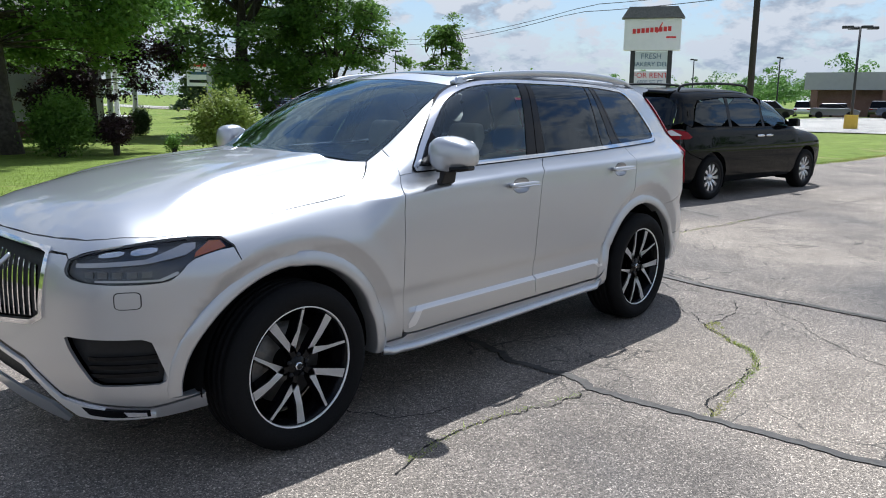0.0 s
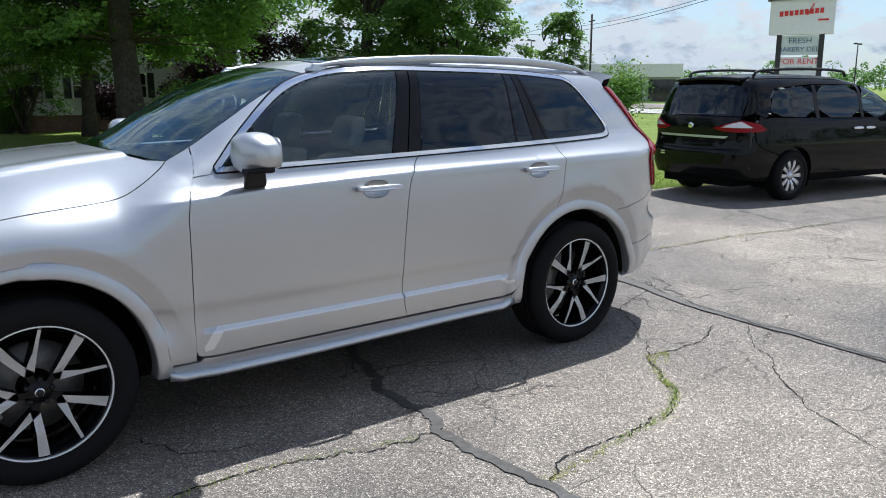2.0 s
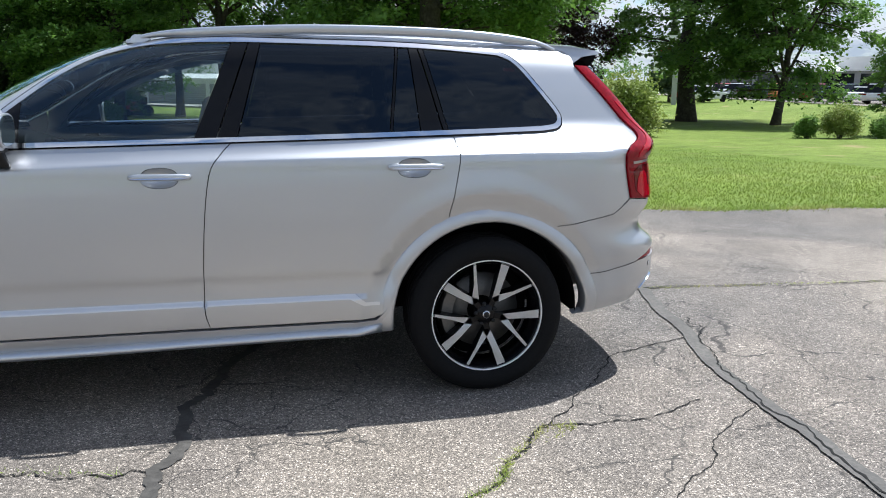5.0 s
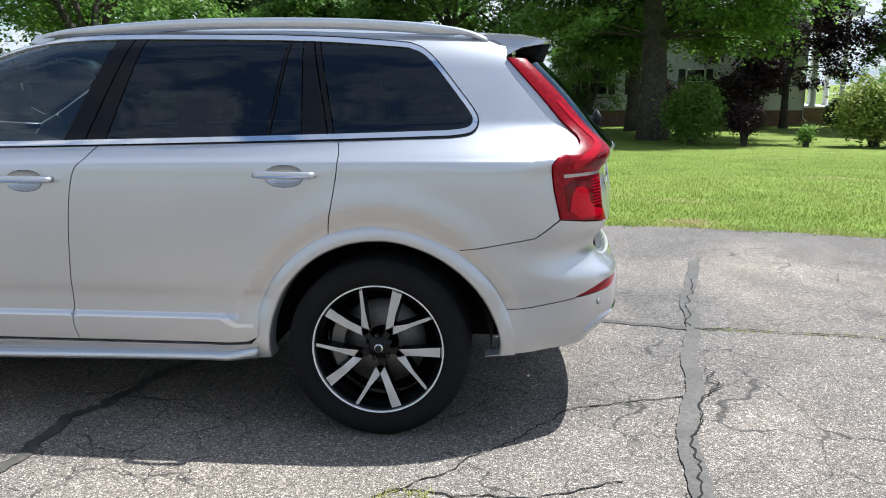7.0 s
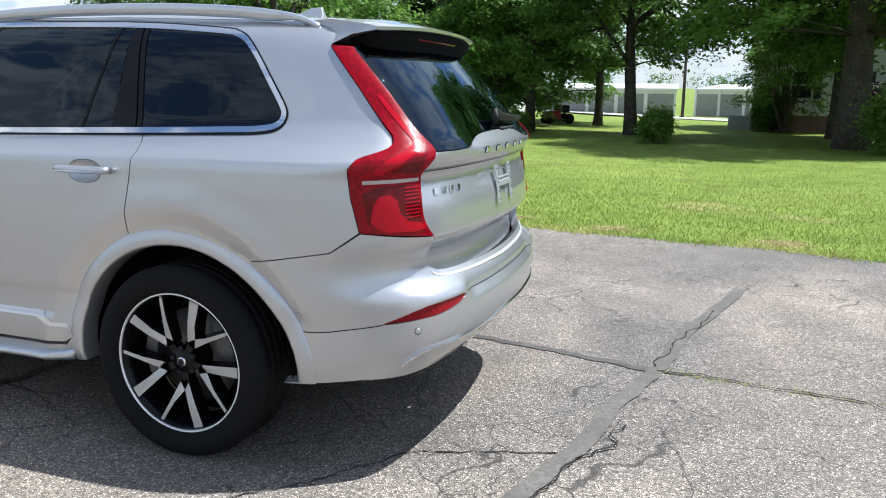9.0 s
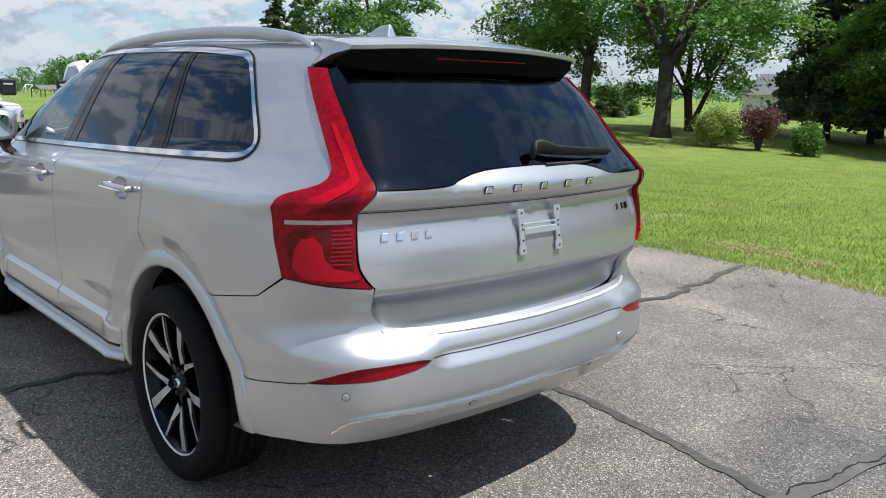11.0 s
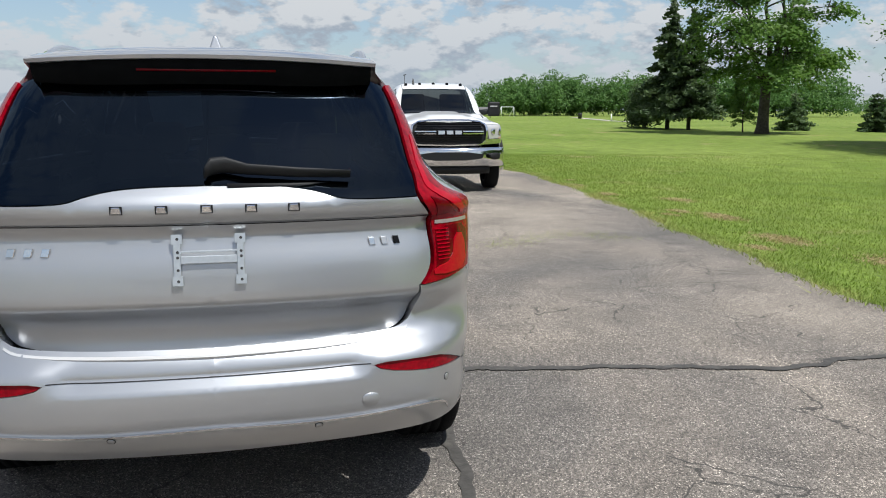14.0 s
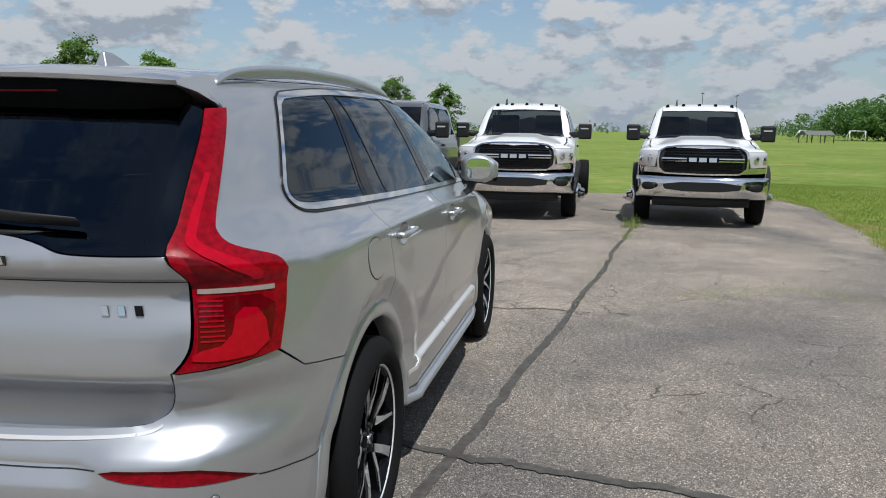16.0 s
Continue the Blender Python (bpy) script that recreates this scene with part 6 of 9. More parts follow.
bx = rng.uniform(-15.3, 24, n)
by = lot_edge(bx) + rng.normal(0.02, 0.07, n)
blades("edge_grass", np.stack([bx, by, 0 * bx - 0.01], 1), 0.06, 0.012, WEED, "ragged yellow-green grass along the asphalt edge", 7, 0.8)
# weeds in the cracks
weeds = []
for line, count, wide in (([(3.12, 0.70), (3.9, 0.63), (5.1, 0.54), (7.0, 0.32)], 520, 0.016), ([(1.63, -1.40), (1.38, -1.68), (1.29, -1.83), (1.02, -1.98), (0.66, -2.03), (0.12, -2.12)], 620, 0.012), ([(-8.43, 2.29), (-4.46, 1.80), (-2.14, 1.50)], 300, 0.03), ([(1.63, -1.40), (1.75, -1.42), (1.60, -1.52)], 90, 0.012),
                          ([(-1.3, -1.38), (-0.75, -1.33), (-0.09, -1.48)], 160, 0.01), ([(-3.2, 2.5), (-3.6, 3.0), (-3.9, 3.7), (-3.4, 4.2)], 900, 0.16), ([(0.95, 4.1), (0.9, 4.6)], 300, 0.10), ([(-9.0, 2.38), (-7, 2.12)], 600, 0.05)):
    p = curve_line([(x, y, 0) for x, y in line], 60)
    k = rng.integers(0, len(p), count)
    weeds.append(p[k] + np.stack([rng.normal(0, wide, count), rng.normal(0, wide, count), np.full(count, 0.002)], 1))
blades("crack_weeds", np.concatenate(weeds), 0.016, 0.005, WEED, "small weeds growing in the cracks", 8, 1.0)
tuft = np.stack([rng.normal(-8.6, 0.07, 64), rng.normal(2.30, 0.07, 64), np.zeros(64)], 1)
tagged(blades("weed_tuft", tuft, 0.19, 0.010, WEED, "tall tuft of weeds in the joint", 9, 0.45), kind="stuff")


# ---- trees ----
BARK = material("tree_bark", (0.060, 0.050, 0.040), rough=0.95, grain=0.5, grain_scale=9, bump=0.8, bump_scale=14, second=(0.095, 0.083, 0.068), second_scale=2.5)
LEAF = leaf_material("maple_leaves", (0.088, 0.178, 0.033), (0.155, 0.26, 0.050), 0.45)
LEAF_LIGHT = leaf_material("light_leaves", (0.115, 0.21, 0.04), (0.17, 0.28, 0.06), 0.5)
LEAF_PURPLE = leaf_material("purple_leaves", (0.035, 0.018, 0.022), (0.060, 0.028, 0.030), 0.2)
LEAF_YELLOW = leaf_material("yellow_green_leaves", (0.19, 0.26, 0.05), (0.30, 0.34, 0.09))
NEEDLES = leaf_material("spruce_needles", (0.070, 0.115, 0.045), (0.12, 0.17, 0.07), 0.35)
LEAF_RED = leaf_material("red_brown_leaves", (0.11, 0.045, 0.045), (0.15, 0.08, 0.05), 0.25)
LEAF_FAR = leaf_material("woodland_leaves", (0.085, 0.175, 0.045), (0.13, 0.23, 0.060), 0.4)


def leaf_mesh(name, centres, size, seed, stretch=1.5, droop=0.0, out=None):
    """Folded leaves, each of two triangles along a midrib."""
    rng = np.random.default_rng(seed)
    n = len(centres)
    a = rng.normal(0, 1, (n, 3))
    a[:, 2] = a[:, 2] * 0.5 - droop
    a /= np.linalg.norm(a, axis=1)[:, None]
    b = np.cross(a, rng.normal(0, 1, (n, 3)) + np.array([0, 0, 1.2]))
    b /= np.maximum(np.linalg.norm(b, axis=1), 1e-6)[:, None]
    c = np.cross(a, b)
    if out is not None:
        c = out + rng.normal(0, 0.55, (n, 3))
        c /= np.maximum(np.linalg.norm(c, axis=1), 1e-6)[:, None]
        a = np.cross(c, rng.normal(0, 1, (n, 3)))
        a /= np.maximum(np.linalg.norm(a, axis=1), 1e-6)[:, None]
        b = np.cross(c, a)
    s = size * rng.uniform(0.6, 1.35, n)[:, None]
    v = np.concatenate([centres - a * s * stretch / 2, centres + b * s / 2 + c * s * 0.12, centres + a * s * stretch / 2, centres - b * s / 2 + c * s * 0.12])
    i = np.arange(n)
    f = np.concatenate([np.stack([i, i + n, i + 2 * n], 1), np.stack([i, i + 2 * n, i + 3 * n], 1)])
    me = bpy.data.meshes.new(name)
    me.from_pydata(v.tolist(), [], f.tolist())
    return me


def bezier(a, b, c, n=6):
    return [a * (1 - t) ** 2 + b * 2 * t * (1 - t) + c * t * t for t in np.linspace(0, 1, n)]


def broad_tree(name, label, height, crown, clear, trunk_r, leaf_mat, leaves, seed, leaf_size=0.20, clumps=70, stems=1, openness=0.5, flat=1.0, fork=0, category="tree"):
    """A broad-leaved tree: tapered trunk, limbs, twigs and leaf clumps of uneven outline."""
    rng = np.random.default_rng(seed)
    tree = thing(name, label, category)
    bm = bmesh.new()
    centre = np.array([0, 0, (clear + height) / 2])
    rad = np.array([crown, crown, (height - clear) / 2 * flat])
    targets, tilt = [], rng.uniform(0, 6.28, 3)
    while len(targets) < clumps:
        # wide and low-hanging below, domed above, with lobes round the outline
        u, ang = rng.uniform(0, 1) ** 0.9, rng.uniform(0, 2 * math.pi)
        wide = 0.82 + 0.18 * math.sin(min(u / 0.35, 1) * math.pi / 2) if u < 0.35 else math.sqrt(max(0.02, 1 - ((u - 0.35) / 0.66) ** 2))
        wide *= 1 + 0.13 * math.sin(3 * ang + tilt[0]) + 0.10 * math.sin(5 * ang + tilt[1] + 4 * u)
        q = math.sqrt(rng.uniform(0.1 if u < 0.15 else openness ** 2, 1.0))
        targets.append(np.array([math.cos(ang) * q * wide * crown, math.sin(ang) * q * wide * crown, clear + (height - clear) * u * flat + rng.normal(0, 0.25) - 0.9 * q * q * (1 - u)]))
    targets = np.array(targets)
    limbs = []
    if fork:
        # a clear trunk that divides into a few long rising limbs
        split = np.array([*rng.normal(0, 0.08, 2), clear * 0.82])
        line = bezier(np.array([0, 0, -0.15]), split * 0.5 + np.array([*rng.normal(0, 0.06, 2), 0]), split, 6)
        tube(line, [trunk_r * k for k in (1.5, 1.12, 1.0, 0.95, 0.93, 0.90)], 12, bm)
        for k in range(fork):
            ang = 2 * math.pi * (k + rng.uniform(-0.2, 0.2)) / fork + seed
            foot = split - np.array([0, 0, rng.uniform(0.05, 0.5)])
            reach = crown * rng.uniform(0.34, 0.62)
            tip = np.array([math.cos(ang) * reach, math.sin(ang) * reach, height * rng.uniform(0.76, 0.93)])
            bend = np.array([math.cos(ang) * reach * 0.75, math.sin(ang) * reach * 0.75, clear + (height - clear) * rng.uniform(0.12, 0.3)])
            ln = bezier(foot, bend, tip, 9)
            ln = [ln[0]] + [p + rng.normal(0, 0.10, 3) for p in ln[1:]]
            rs = list(np.linspace(trunk_r * rng.uniform(0.52, 0.70), 0.03, 9))
            tube(ln, rs, 8, bm)
            limbs.append((ln[2:], rs[2:]))
            for j in range(4):
                i = 2 + j
                side = ang + (1 if j % 2 else -1) * rng.uniform(0.5, 1.3)
                end = ln[i] + np.array([math.cos(side), math.sin(side), rng.uniform(0.15, 0.75)]) * crown * rng.uniform(0.35, 0.6)
                sub = bezier(ln[i], (ln[i] + end) / 2 + np.array([0, 0, rng.uniform(-0.1, 0.5)]), end, 6)
                r1 = list(np.linspace(rs[i] * 0.6, 0.02, 6))
                tube(sub, r1, 6, bm)
                limbs.append((sub[1:], r1[1:]))
    for s in range(0 if fork else stems):
        lean = rng.normal(0, 0.04 if stems == 1 else 0.32, 2)
        foot = np.array([rng.normal(0, 0.05 * stems), rng.normal(0, 0.05 * stems), -0.15])
        fork = np.array([lean[0] * clear * 1.5, lean[1] * clear * 1.5, clear * (1.15 if stems == 1 else 0.8)])
        head = np.array([lean[0] * height * 0.5, lean[1] * height * 0.5, height * 0.72])
        r0 = trunk_r / math.sqrt(stems)
        line = bezier(foot, foot * 0.4 + fork * 0.6, fork, 5) + bezier(fork, fork * 0.5 + head * 0.5 + np.array([*rng.normal(0, 0.3, 2), 0]), head, 6)[1:]
        rr = [r0 * 1.45, r0 * 1.08, r0 * 0.98, r0 * 0.92, r0 * 0.86] + list(np.linspace(r0 * 0.70, r0 * 0.16, 5))
        tube(line, rr, 10, bm)
        limbs.append((line[3:], rr[3:]))
        for k in range(7 if stems == 1 else 4):
            i = int(rng.integers(3, len(line) - 2))
            a = line[i]
            ang = 2 * math.pi * (k / 7 + rng.uniform(0, 0.1)) + s * 1.3
            tip = centre + np.array([math.cos(ang), math.sin(ang), rng.uniform(-0.25, 0.7)]) * rad * 0.68
            mid = (a + tip) / 2 + np.array([0, 0, rng.uniform(0.1, 0.5)])
            ln = bezier(a, mid, tip, 6)
            r1 = min(rr[i] * 0.6, trunk_r * 0.42)
            rs = list(np.linspace(r1, r1 * 0.22, 6))
            tube(ln, rs, 7, bm)
            limbs.append((ln[1:], rs[1:]))
    knots = np.array([p for ln, _ in limbs for p in ln])
    for t in targets:
        d = np.linalg.norm(knots - t, axis=1) + 0.4 * np.maximum(0, knots[:, 2] - t[2])
        a = knots[int(np.argmin(d))]
        mid = (a + t) / 2 + np.array([*rng.normal(0, 0.15, 2), 0.15])
        tube(bezier(a, mid, t, 4), list(np.linspace(0.020 + 0.006 * crown, 0.006, 4)), 4, bm, False)
    bmesh.ops.recalc_face_normals(bm, faces=bm.faces[:])
    part("trunk", bm, BARK, tree, "grey-brown bark")
    sprays = 6
    per = leaves // (clumps * sprays)
    spread_r = crown * (0.25 if clumps < 100 else 0.21)
    pts, outs = [], []
    for t in targets:
        away = np.array([t[0], t[1], 0.0]) / max(0.5, math.hypot(t[0], t[1]))
        r = spread_r * rng.uniform(0.7, 1.25)
        for _ in range(sprays):
            # a spray is a thin drooping layer of leaves
            c = rng.normal(0, 1, 3)
            c = t + c / np.linalg.norm(c) * r * rng.uniform(0.35, 0.95) * np.array([1, 1, 0.62])
            d = rng.normal(0, 1, (per, 2)) * r * 0.36
            drop = -0.30 * (d @ away[:2]) - 0.25 * (d ** 2).sum(1) / r
            pts.append(c + np.stack([d[:, 0], d[:, 1], drop + rng.normal(0, 0.13 * r, per)], 1))
            outs.append(np.tile(away * 0.35 + np.array([0, 0, 1.0]), (per, 1)))
    part_mesh("crown", leaf_mesh("crown", np.concatenate(pts), leaf_size, seed + 1, out=np.concatenate(outs)), leaf_mat, tree)
    return tree


def spruce(name, label, height, radius, leaves, seed, leaf_mat=None, skirt=0.06, category="tree"):
    rng = np.random.default_rng(seed)
    tree = thing(name, label, category)
    bm = tube([(0, 0, -0.1), (0, 0, height * 0.5), (0, 0, height)], [0.018 * height, 0.010 * height, 0.01], 8)
    pts = []
    rows = int(height * 3.0)
    for i in range(rows):
        u = i / rows
        z = height * (skirt + (1 - skirt) * u)
        reach = radius * (1 - u) ** 0.85 * rng.uniform(0.85, 1.12) + 0.08
        for k in range(max(4, int(9 * (1 - u)) + 3)):
            a = rng.uniform(0, 2 * math.pi)
            L = reach * rng.uniform(0.62, 1.1)
            tip = np.array([math.cos(a) * L, math.sin(a) * L, z - 0.22 * L])
            root = np.array([0, 0, z + 0.05])
            if i % 2 == 0:
                tube([root, (root + tip) / 2 + np.array([0, 0, 0.05 * L]), tip], [0.03 * (1 - u) + 0.012, 0.018, 0.006], 4, bm, False)
            m = max(6, int(leaves * L / (radius * rows * 6)))
            s = rng.uniform(0.12, 1, m) ** 0.7
            q = root + (tip - root) * s[:, None]
            q += rng.normal(0, 1, (m, 3)) * np.array([0.16, 0.16, 0.08]) * (0.35 + 0.4 * L)
            pts.append(q)
    bmesh.ops.recalc_face_normals(bm, faces=bm.faces[:])
    part("trunk", bm, BARK, tree, "dark bark")
    part_mesh("crown", leaf_mesh("crown", np.concatenate(pts), 0.13 + 0.008 * height, seed + 1, 2.0, 0.3), leaf_mat or NEEDLES, tree)
    return tree


def shrub(name, label, width, height, leaf_mat, leaves, seed, leaf_size=0.07, vase=0.0, stems=7):
    rng = np.random.default_rng(seed)
    bush = thing(name, label, "bush")
    bm = bmesh.new()
    tips = []
    for k in range(stems * 4):
        a = rng.uniform(0, 2 * math.pi)
        r = width / 2 * rng.uniform(0.15, 0.85)
        z = height * rng.uniform(0.35 + 0.3 * vase, 0.92)
        if vase:
            r *= 0.35 + 0.65 * z / height
        tip = np.array([math.cos(a) * r, math.sin(a) * r, z * (1 - 0.25 * (r / (width / 2)) ** 2)])
        tips.append(tip)
        tube(bezier(np.array([math.cos(a) * 0.08, math.sin(a) * 0.08, -0.05]), np.array([tip[0] * 0.3, tip[1] * 0.3, z * 0.6]), tip, 4), [0.022, 0.016, 0.010, 0.005], 4, bm, False)
    bmesh.ops.recalc_face_normals(bm, faces=bm.faces[:])
    part("stems", bm, BARK, bush, "thin brown stems")
    pts = []
    per = leaves // len(tips)
    for t in tips:
        q = t + rng.normal(0, 1, (per, 3)) * np.array([width * 0.11, width * 0.11, height * (0.13 if vase else 0.16)])
        q[:, 2] = np.maximum(q[:, 2], 0.02 + (height * 0.35 * vase))
        pts.append(q)
    part_mesh("foliage", leaf_mesh("foliage", np.concatenate(pts), leaf_size, seed + 1), leaf_mat, bush)
    return bush


def stand(ob, x, y, turn=0.0, scale=1.0):
    ob.matrix_world = pose(x, y, float(land(x, y)) - 0.03, 0, 0, turn) @ Matrix.Scale(scale, 4)
    return ob


def again(ob, x, y, turn, scale=1.0, label=""):
    c = copy_thing(ob, pose(x, y, float(land(x, y)) - 0.03, 0, 0, turn) @ Matrix.Scale(scale / ob.scale[0], 4))
    if label:
        c["label"] = label
    return c


maple = stand(broad_tree("maple_tree", "large old maple with a thick trunk and low dark green crown", 15.0, 6.4, 4.4, 0.50, LEAF, 82000, 11, 0.14, 165), 7.35, 28.6)
maple_2 = stand(broad_tree("maple_tree", "tall broad maple standing on the lawn by the road", 16, 5.6, 3.6, 0.46, LEAF, 50000, 12, 0.165, 118), 23.9, 37.4)
round_tree = stand(broad_tree("lawn_tree", "dense rounded green tree on the lawn", 10.8, 4.0, 2.0, 0.22, LEAF, 40000, 13, 0.135, 120), 26.0, 32.2)
slim = stand(broad_tree("young_tree", "slim young tree with light green leaves", 5.6, 1.3, 1.3, 0.06, LEAF_LIGHT, 12000, 14, 0.085, 95), 24.6, 22.1)
stand(broad_tree("purple_leaved_tree", "tree with very dark purple leaves in front of the house", 8.5, 3.5, 2.0, 0.19, LEAF_PURPLE, 28000, 15, 0.12, 90), 16.0, 40.2)
tall_maple = stand(broad_tree("maple_tree", "large full maple at the far end of the lawn", 13.8, 4.9, 3.7, 0.34, LEAF, 38000, 18, 0.165, 78, fork=4, openness=0.3), -41.4, 31.5)
big_open = stand(broad_tree("maple_tree", "large spreading tree with a thick grey trunk on the lawn", 15.0, 6.2, 4.6, 0.37, LEAF, 26000, 19, 0.135, 62, openness=0.6, fork=4), -17.4, 31.0)
open_tree = stand(broad_tree("lawn_tree", "tall open tree with spreading limbs on the lawn", 13.0, 4.7, 4.5, 0.27, LEAF, 17000, 16, 0.13, 46, openness=0.6, fork=3), -21.6, 30.5)
vase_tree = stand(broad_tree("crab_apple_tree", "low spreading tree with several stems on the lawn", 6.3, 3.5, 2.5, 0.24, LEAF, 15000, 17, 0.115, 58, stems=4, openness=0.5), -24.8, 30.6)
shade_tree = stand(broad_tree("lawn_tree", "shade tree with layered branches near the garages", 11.5, 4.7, 3.5, 0.27, LEAF, 32000, 20, 0.14, 86), -1.3, 35.2)
again(shade_tree, 7.6, 36.6, 70, 1.1, "maple standing close to the house")
again(shade_tree, -6.1, 35.3, 100, 0.85)
again(open_tree, -4.5, 46, 200, 0.9)
again(open_tree, -9.0, 38, 150, 0.9)
again(shade_tree, -13.5, 47, 220, 1.0)
again(round_tree, -8.0, 50, 300, 1.1)
again(vase_tree, 5.8, 42.4, 20, 0.78, "tall leafy shrub with many stems against the house")
again(vase_tree, -19.9, 37.2, 210, 1.2, "dark low-branching tree with several stems")
again(slim, -44.7, 32.2, 30, 0.72, "scruffy small tree beside the large maple")
again(round_tree, -8.2, 36.5, 45, 0.8, "dense bushy tree at the lawn's edge")
verge_tree = stand(broad_tree("verge_tree", "small rounded tree on the far verge", 6.6, 2.4, 1.4, 0.14, LEAF, 9000, 33, 0.14, 60), -70, -50, 0, 1.45)
again(verge_tree, -74, -44.1, 120, 1.27)
again(verge_tree, -83, -20.5, 0, 1.0)
again(verge_tree, -84, -15, 210, 0.9)
big_spruce = stand(spruce("spruce_tree", "tall dark spruce with drooping branches", 10.2, 2.7, 19000, 21, skirt=0.16), -54.2, 31.6)
again(big_spruce, -51.6, 32.0, 80, 0.90)
again(big_spruce, -14.0, 41.2, 10, 1.15)
again(big_spruce, -11.4, 40.2, 130, 1.05)
again(big_spruce, -9.6, 42.5, 60, 1.2)
again(big_spruce, 38, 66, 10, 0.85)
again(big_spruce, 42, 69, 100, 0.7)
small_spruce = stand(spruce("small_spruce", "small cone-shaped spruce on the far lawn", 3.0, 1.5, 5200, 22, skirt=0.02), -48.6, 39.0)
for x, y, a, s in ((-43.8, 42.1, 40, 0.95), (-33.6, 48.0, 90, 0.85), (-32.0, 47.0, 20, 0.8), (-38, 57, 120, 0.9), (-26, 62, 10, 0.95)):
    again(small_spruce, x, y, a, s)
dark_bush = stand(shrub("evergreen_bush", "dark rounded evergreen bush beside the spruces", 2.9, 3.3, NEEDLES, 16000, 23, 0.15), -58.2, 31.6)
green_bush = stand(shrub("green_bush", "rounded green bush under the maple", 2.1, 1.95, LEAF_LIGHT, 18000, 24, 0.08), 8.2, 25.5)
purple_bush = stand(shrub("purple_bush", "dark purple vase-shaped bush on the lawn", 1.3, 1.35, LEAF_PURPLE, 9000, 25, 0.06, 0.75), 9.86, 24.8)
again(purple_bush, 13.0, 38.0, 90, 1.9, "dark clipped bush in front of the house")
again(purple_bush, 10.2, 42.0, 10, 1.7, "dark bush in front of the house")
stand(shrub("small_shrub", "small light green shrub on the lawn", 0.62, 0.72, LEAF_LIGHT, 1100, 26, 0.055), 11.65, 23.9)
light_bush = stand(shrub("light_bush", "loose bush with light green leaves", 2.4, 2.0, LEAF_YELLOW, 13000, 27, 0.08), 13.8, 23.9)
stand(shrub("flowering_shrub", "tall loose shrub with thin stems and small reddish tips", 2.2, 2.5, LEAF, 4600, 28, 0.07, 0.45, 9), 21.2, 15.9)
low_bush = stand(shrub("green_bush", "low rounded green bush on the lawn", 1.0, 0.95, LEAF_LIGHT, 6000, 34, 0.06), 0.6, 28.3, 70, 1.3)
again(low_bush, 19.5, 20.9, 50, 0.76)
again(light_bush, 20.6, 20.6, 20, 0.52, "small yellow-green bush beside the young tree")
again(low_bush, 22.1, 20.3, 120, 0.72)
again(low_bush, 23.4, 20.4, 160, 0.64)
again(low_bush, -6.3, 33.6, 10, 1.05)
again(light_bush, -13.1, 28.4, 80, 0.68)
stand(shrub("red_leaved_bush", "vase-shaped bush with red-brown leaves", 1.75, 1.65, LEAF_RED, 6000, 29, 0.065, 0.5), -11.4, 28.8)
again(low_bush, -9.1, 28.2, 200, 1.15, "low pale green bush on the lawn")
again(green_bush, 5.2, 43, 90, 0.9)
for x, y, s in ((-42.2, 44.6, 0.45), (-41.3, 45.3, 0.42), (-34, 52, 0.5)):
    again(low_bush, x, y, 30, 2.1 * s)
again(dark_bush, 19.2, 41.5, 0, 0.42, "dark clipped hedge beside the porch")


def woods(name, line, depth, tall, count, seed, label, hubs=16, per=24):
    """Far woodland: many crowns of clumped leaves in one mesh."""
    rng = np.random.default_rng(seed)
    path = curve_line([(x, y, 0) for x, y in line], 400)
    pts, outs = [], []
    for _ in range(count):
        k = int(rng.integers(0, len(path)))
        c = path[k] + np.array([*rng.normal(0, depth, 2), 0])
        h = tall * rng.uniform(0.5, 1.0) * (1 + 0.28 * math.sin(k * 0.11) * math.sin(k * 0.043 + 1))
        r = tall * rng.uniform(0.24, 0.5)
        for _ in range(hubs):
            q = rng.normal(0, 1, 3)
            q[2] = abs(q[2]) * 1.1 - 0.5
            q /= np.linalg.norm(q)
            hub = c + np.array([q[0] * r, q[1] * r, h * 0.5 + q[2] * h * 0.45])
            d = rng.normal(0, 1, (per, 3)) + np.array([0, 0, 0.6])
            d /= np.linalg.norm(d, axis=1)[:, None]
            pts.append(hub + d * r * 0.33 * rng.uniform(0.7, 1.1, (per, 1)))
            outs.append(d + np.array([0, 0, 0.4]))
    pts = np.concatenate(pts)
    pts[:, 2] = np.maximum(pts[:, 2], 0.2)
    size = tall * 0.040 * math.sqrt(34 / per)
    return tagged(part_mesh(name, leaf_mesh(name, pts, size, seed + 1, 1.2, out=np.concatenate(outs)), LEAF_FAR), label, "woodland", kind="stuff")


woods("far_woods", [(-205, 62), (-196, 74), (-187, 92), (-174, 112), (-158, 126)], 5, 9.2, 330, 41, "distant green woodland across the field", 17, 28)
woods("far_woods", [(-158, 126), (-140, 142), (-118, 158), (-84, 170), (-40, 190), (10, 215)], 7, 5.6, 170, 42, "distant green woodland behind the lawn", 14, 20)
woods("far_trees", [(-330, -60), (-330, 0), (-300, 40), (-250, 62), (-215, 62)], 8, 5.0, 100, 43, "low distant treeline", 12, 18)
woods("far_trees", [(150, 36), (170, 60), (185, 100), (150, 170), (70, 200)], 9, 8.0, 110, 44, "low distant treeline beyond the road", 14, 20)
woods("far_trees", [(-200, -160), (-60, -200), (80, -190), (190, -120)], 9, 10.0, 80, 45, "distant treeline behind the lot", 14, 18)


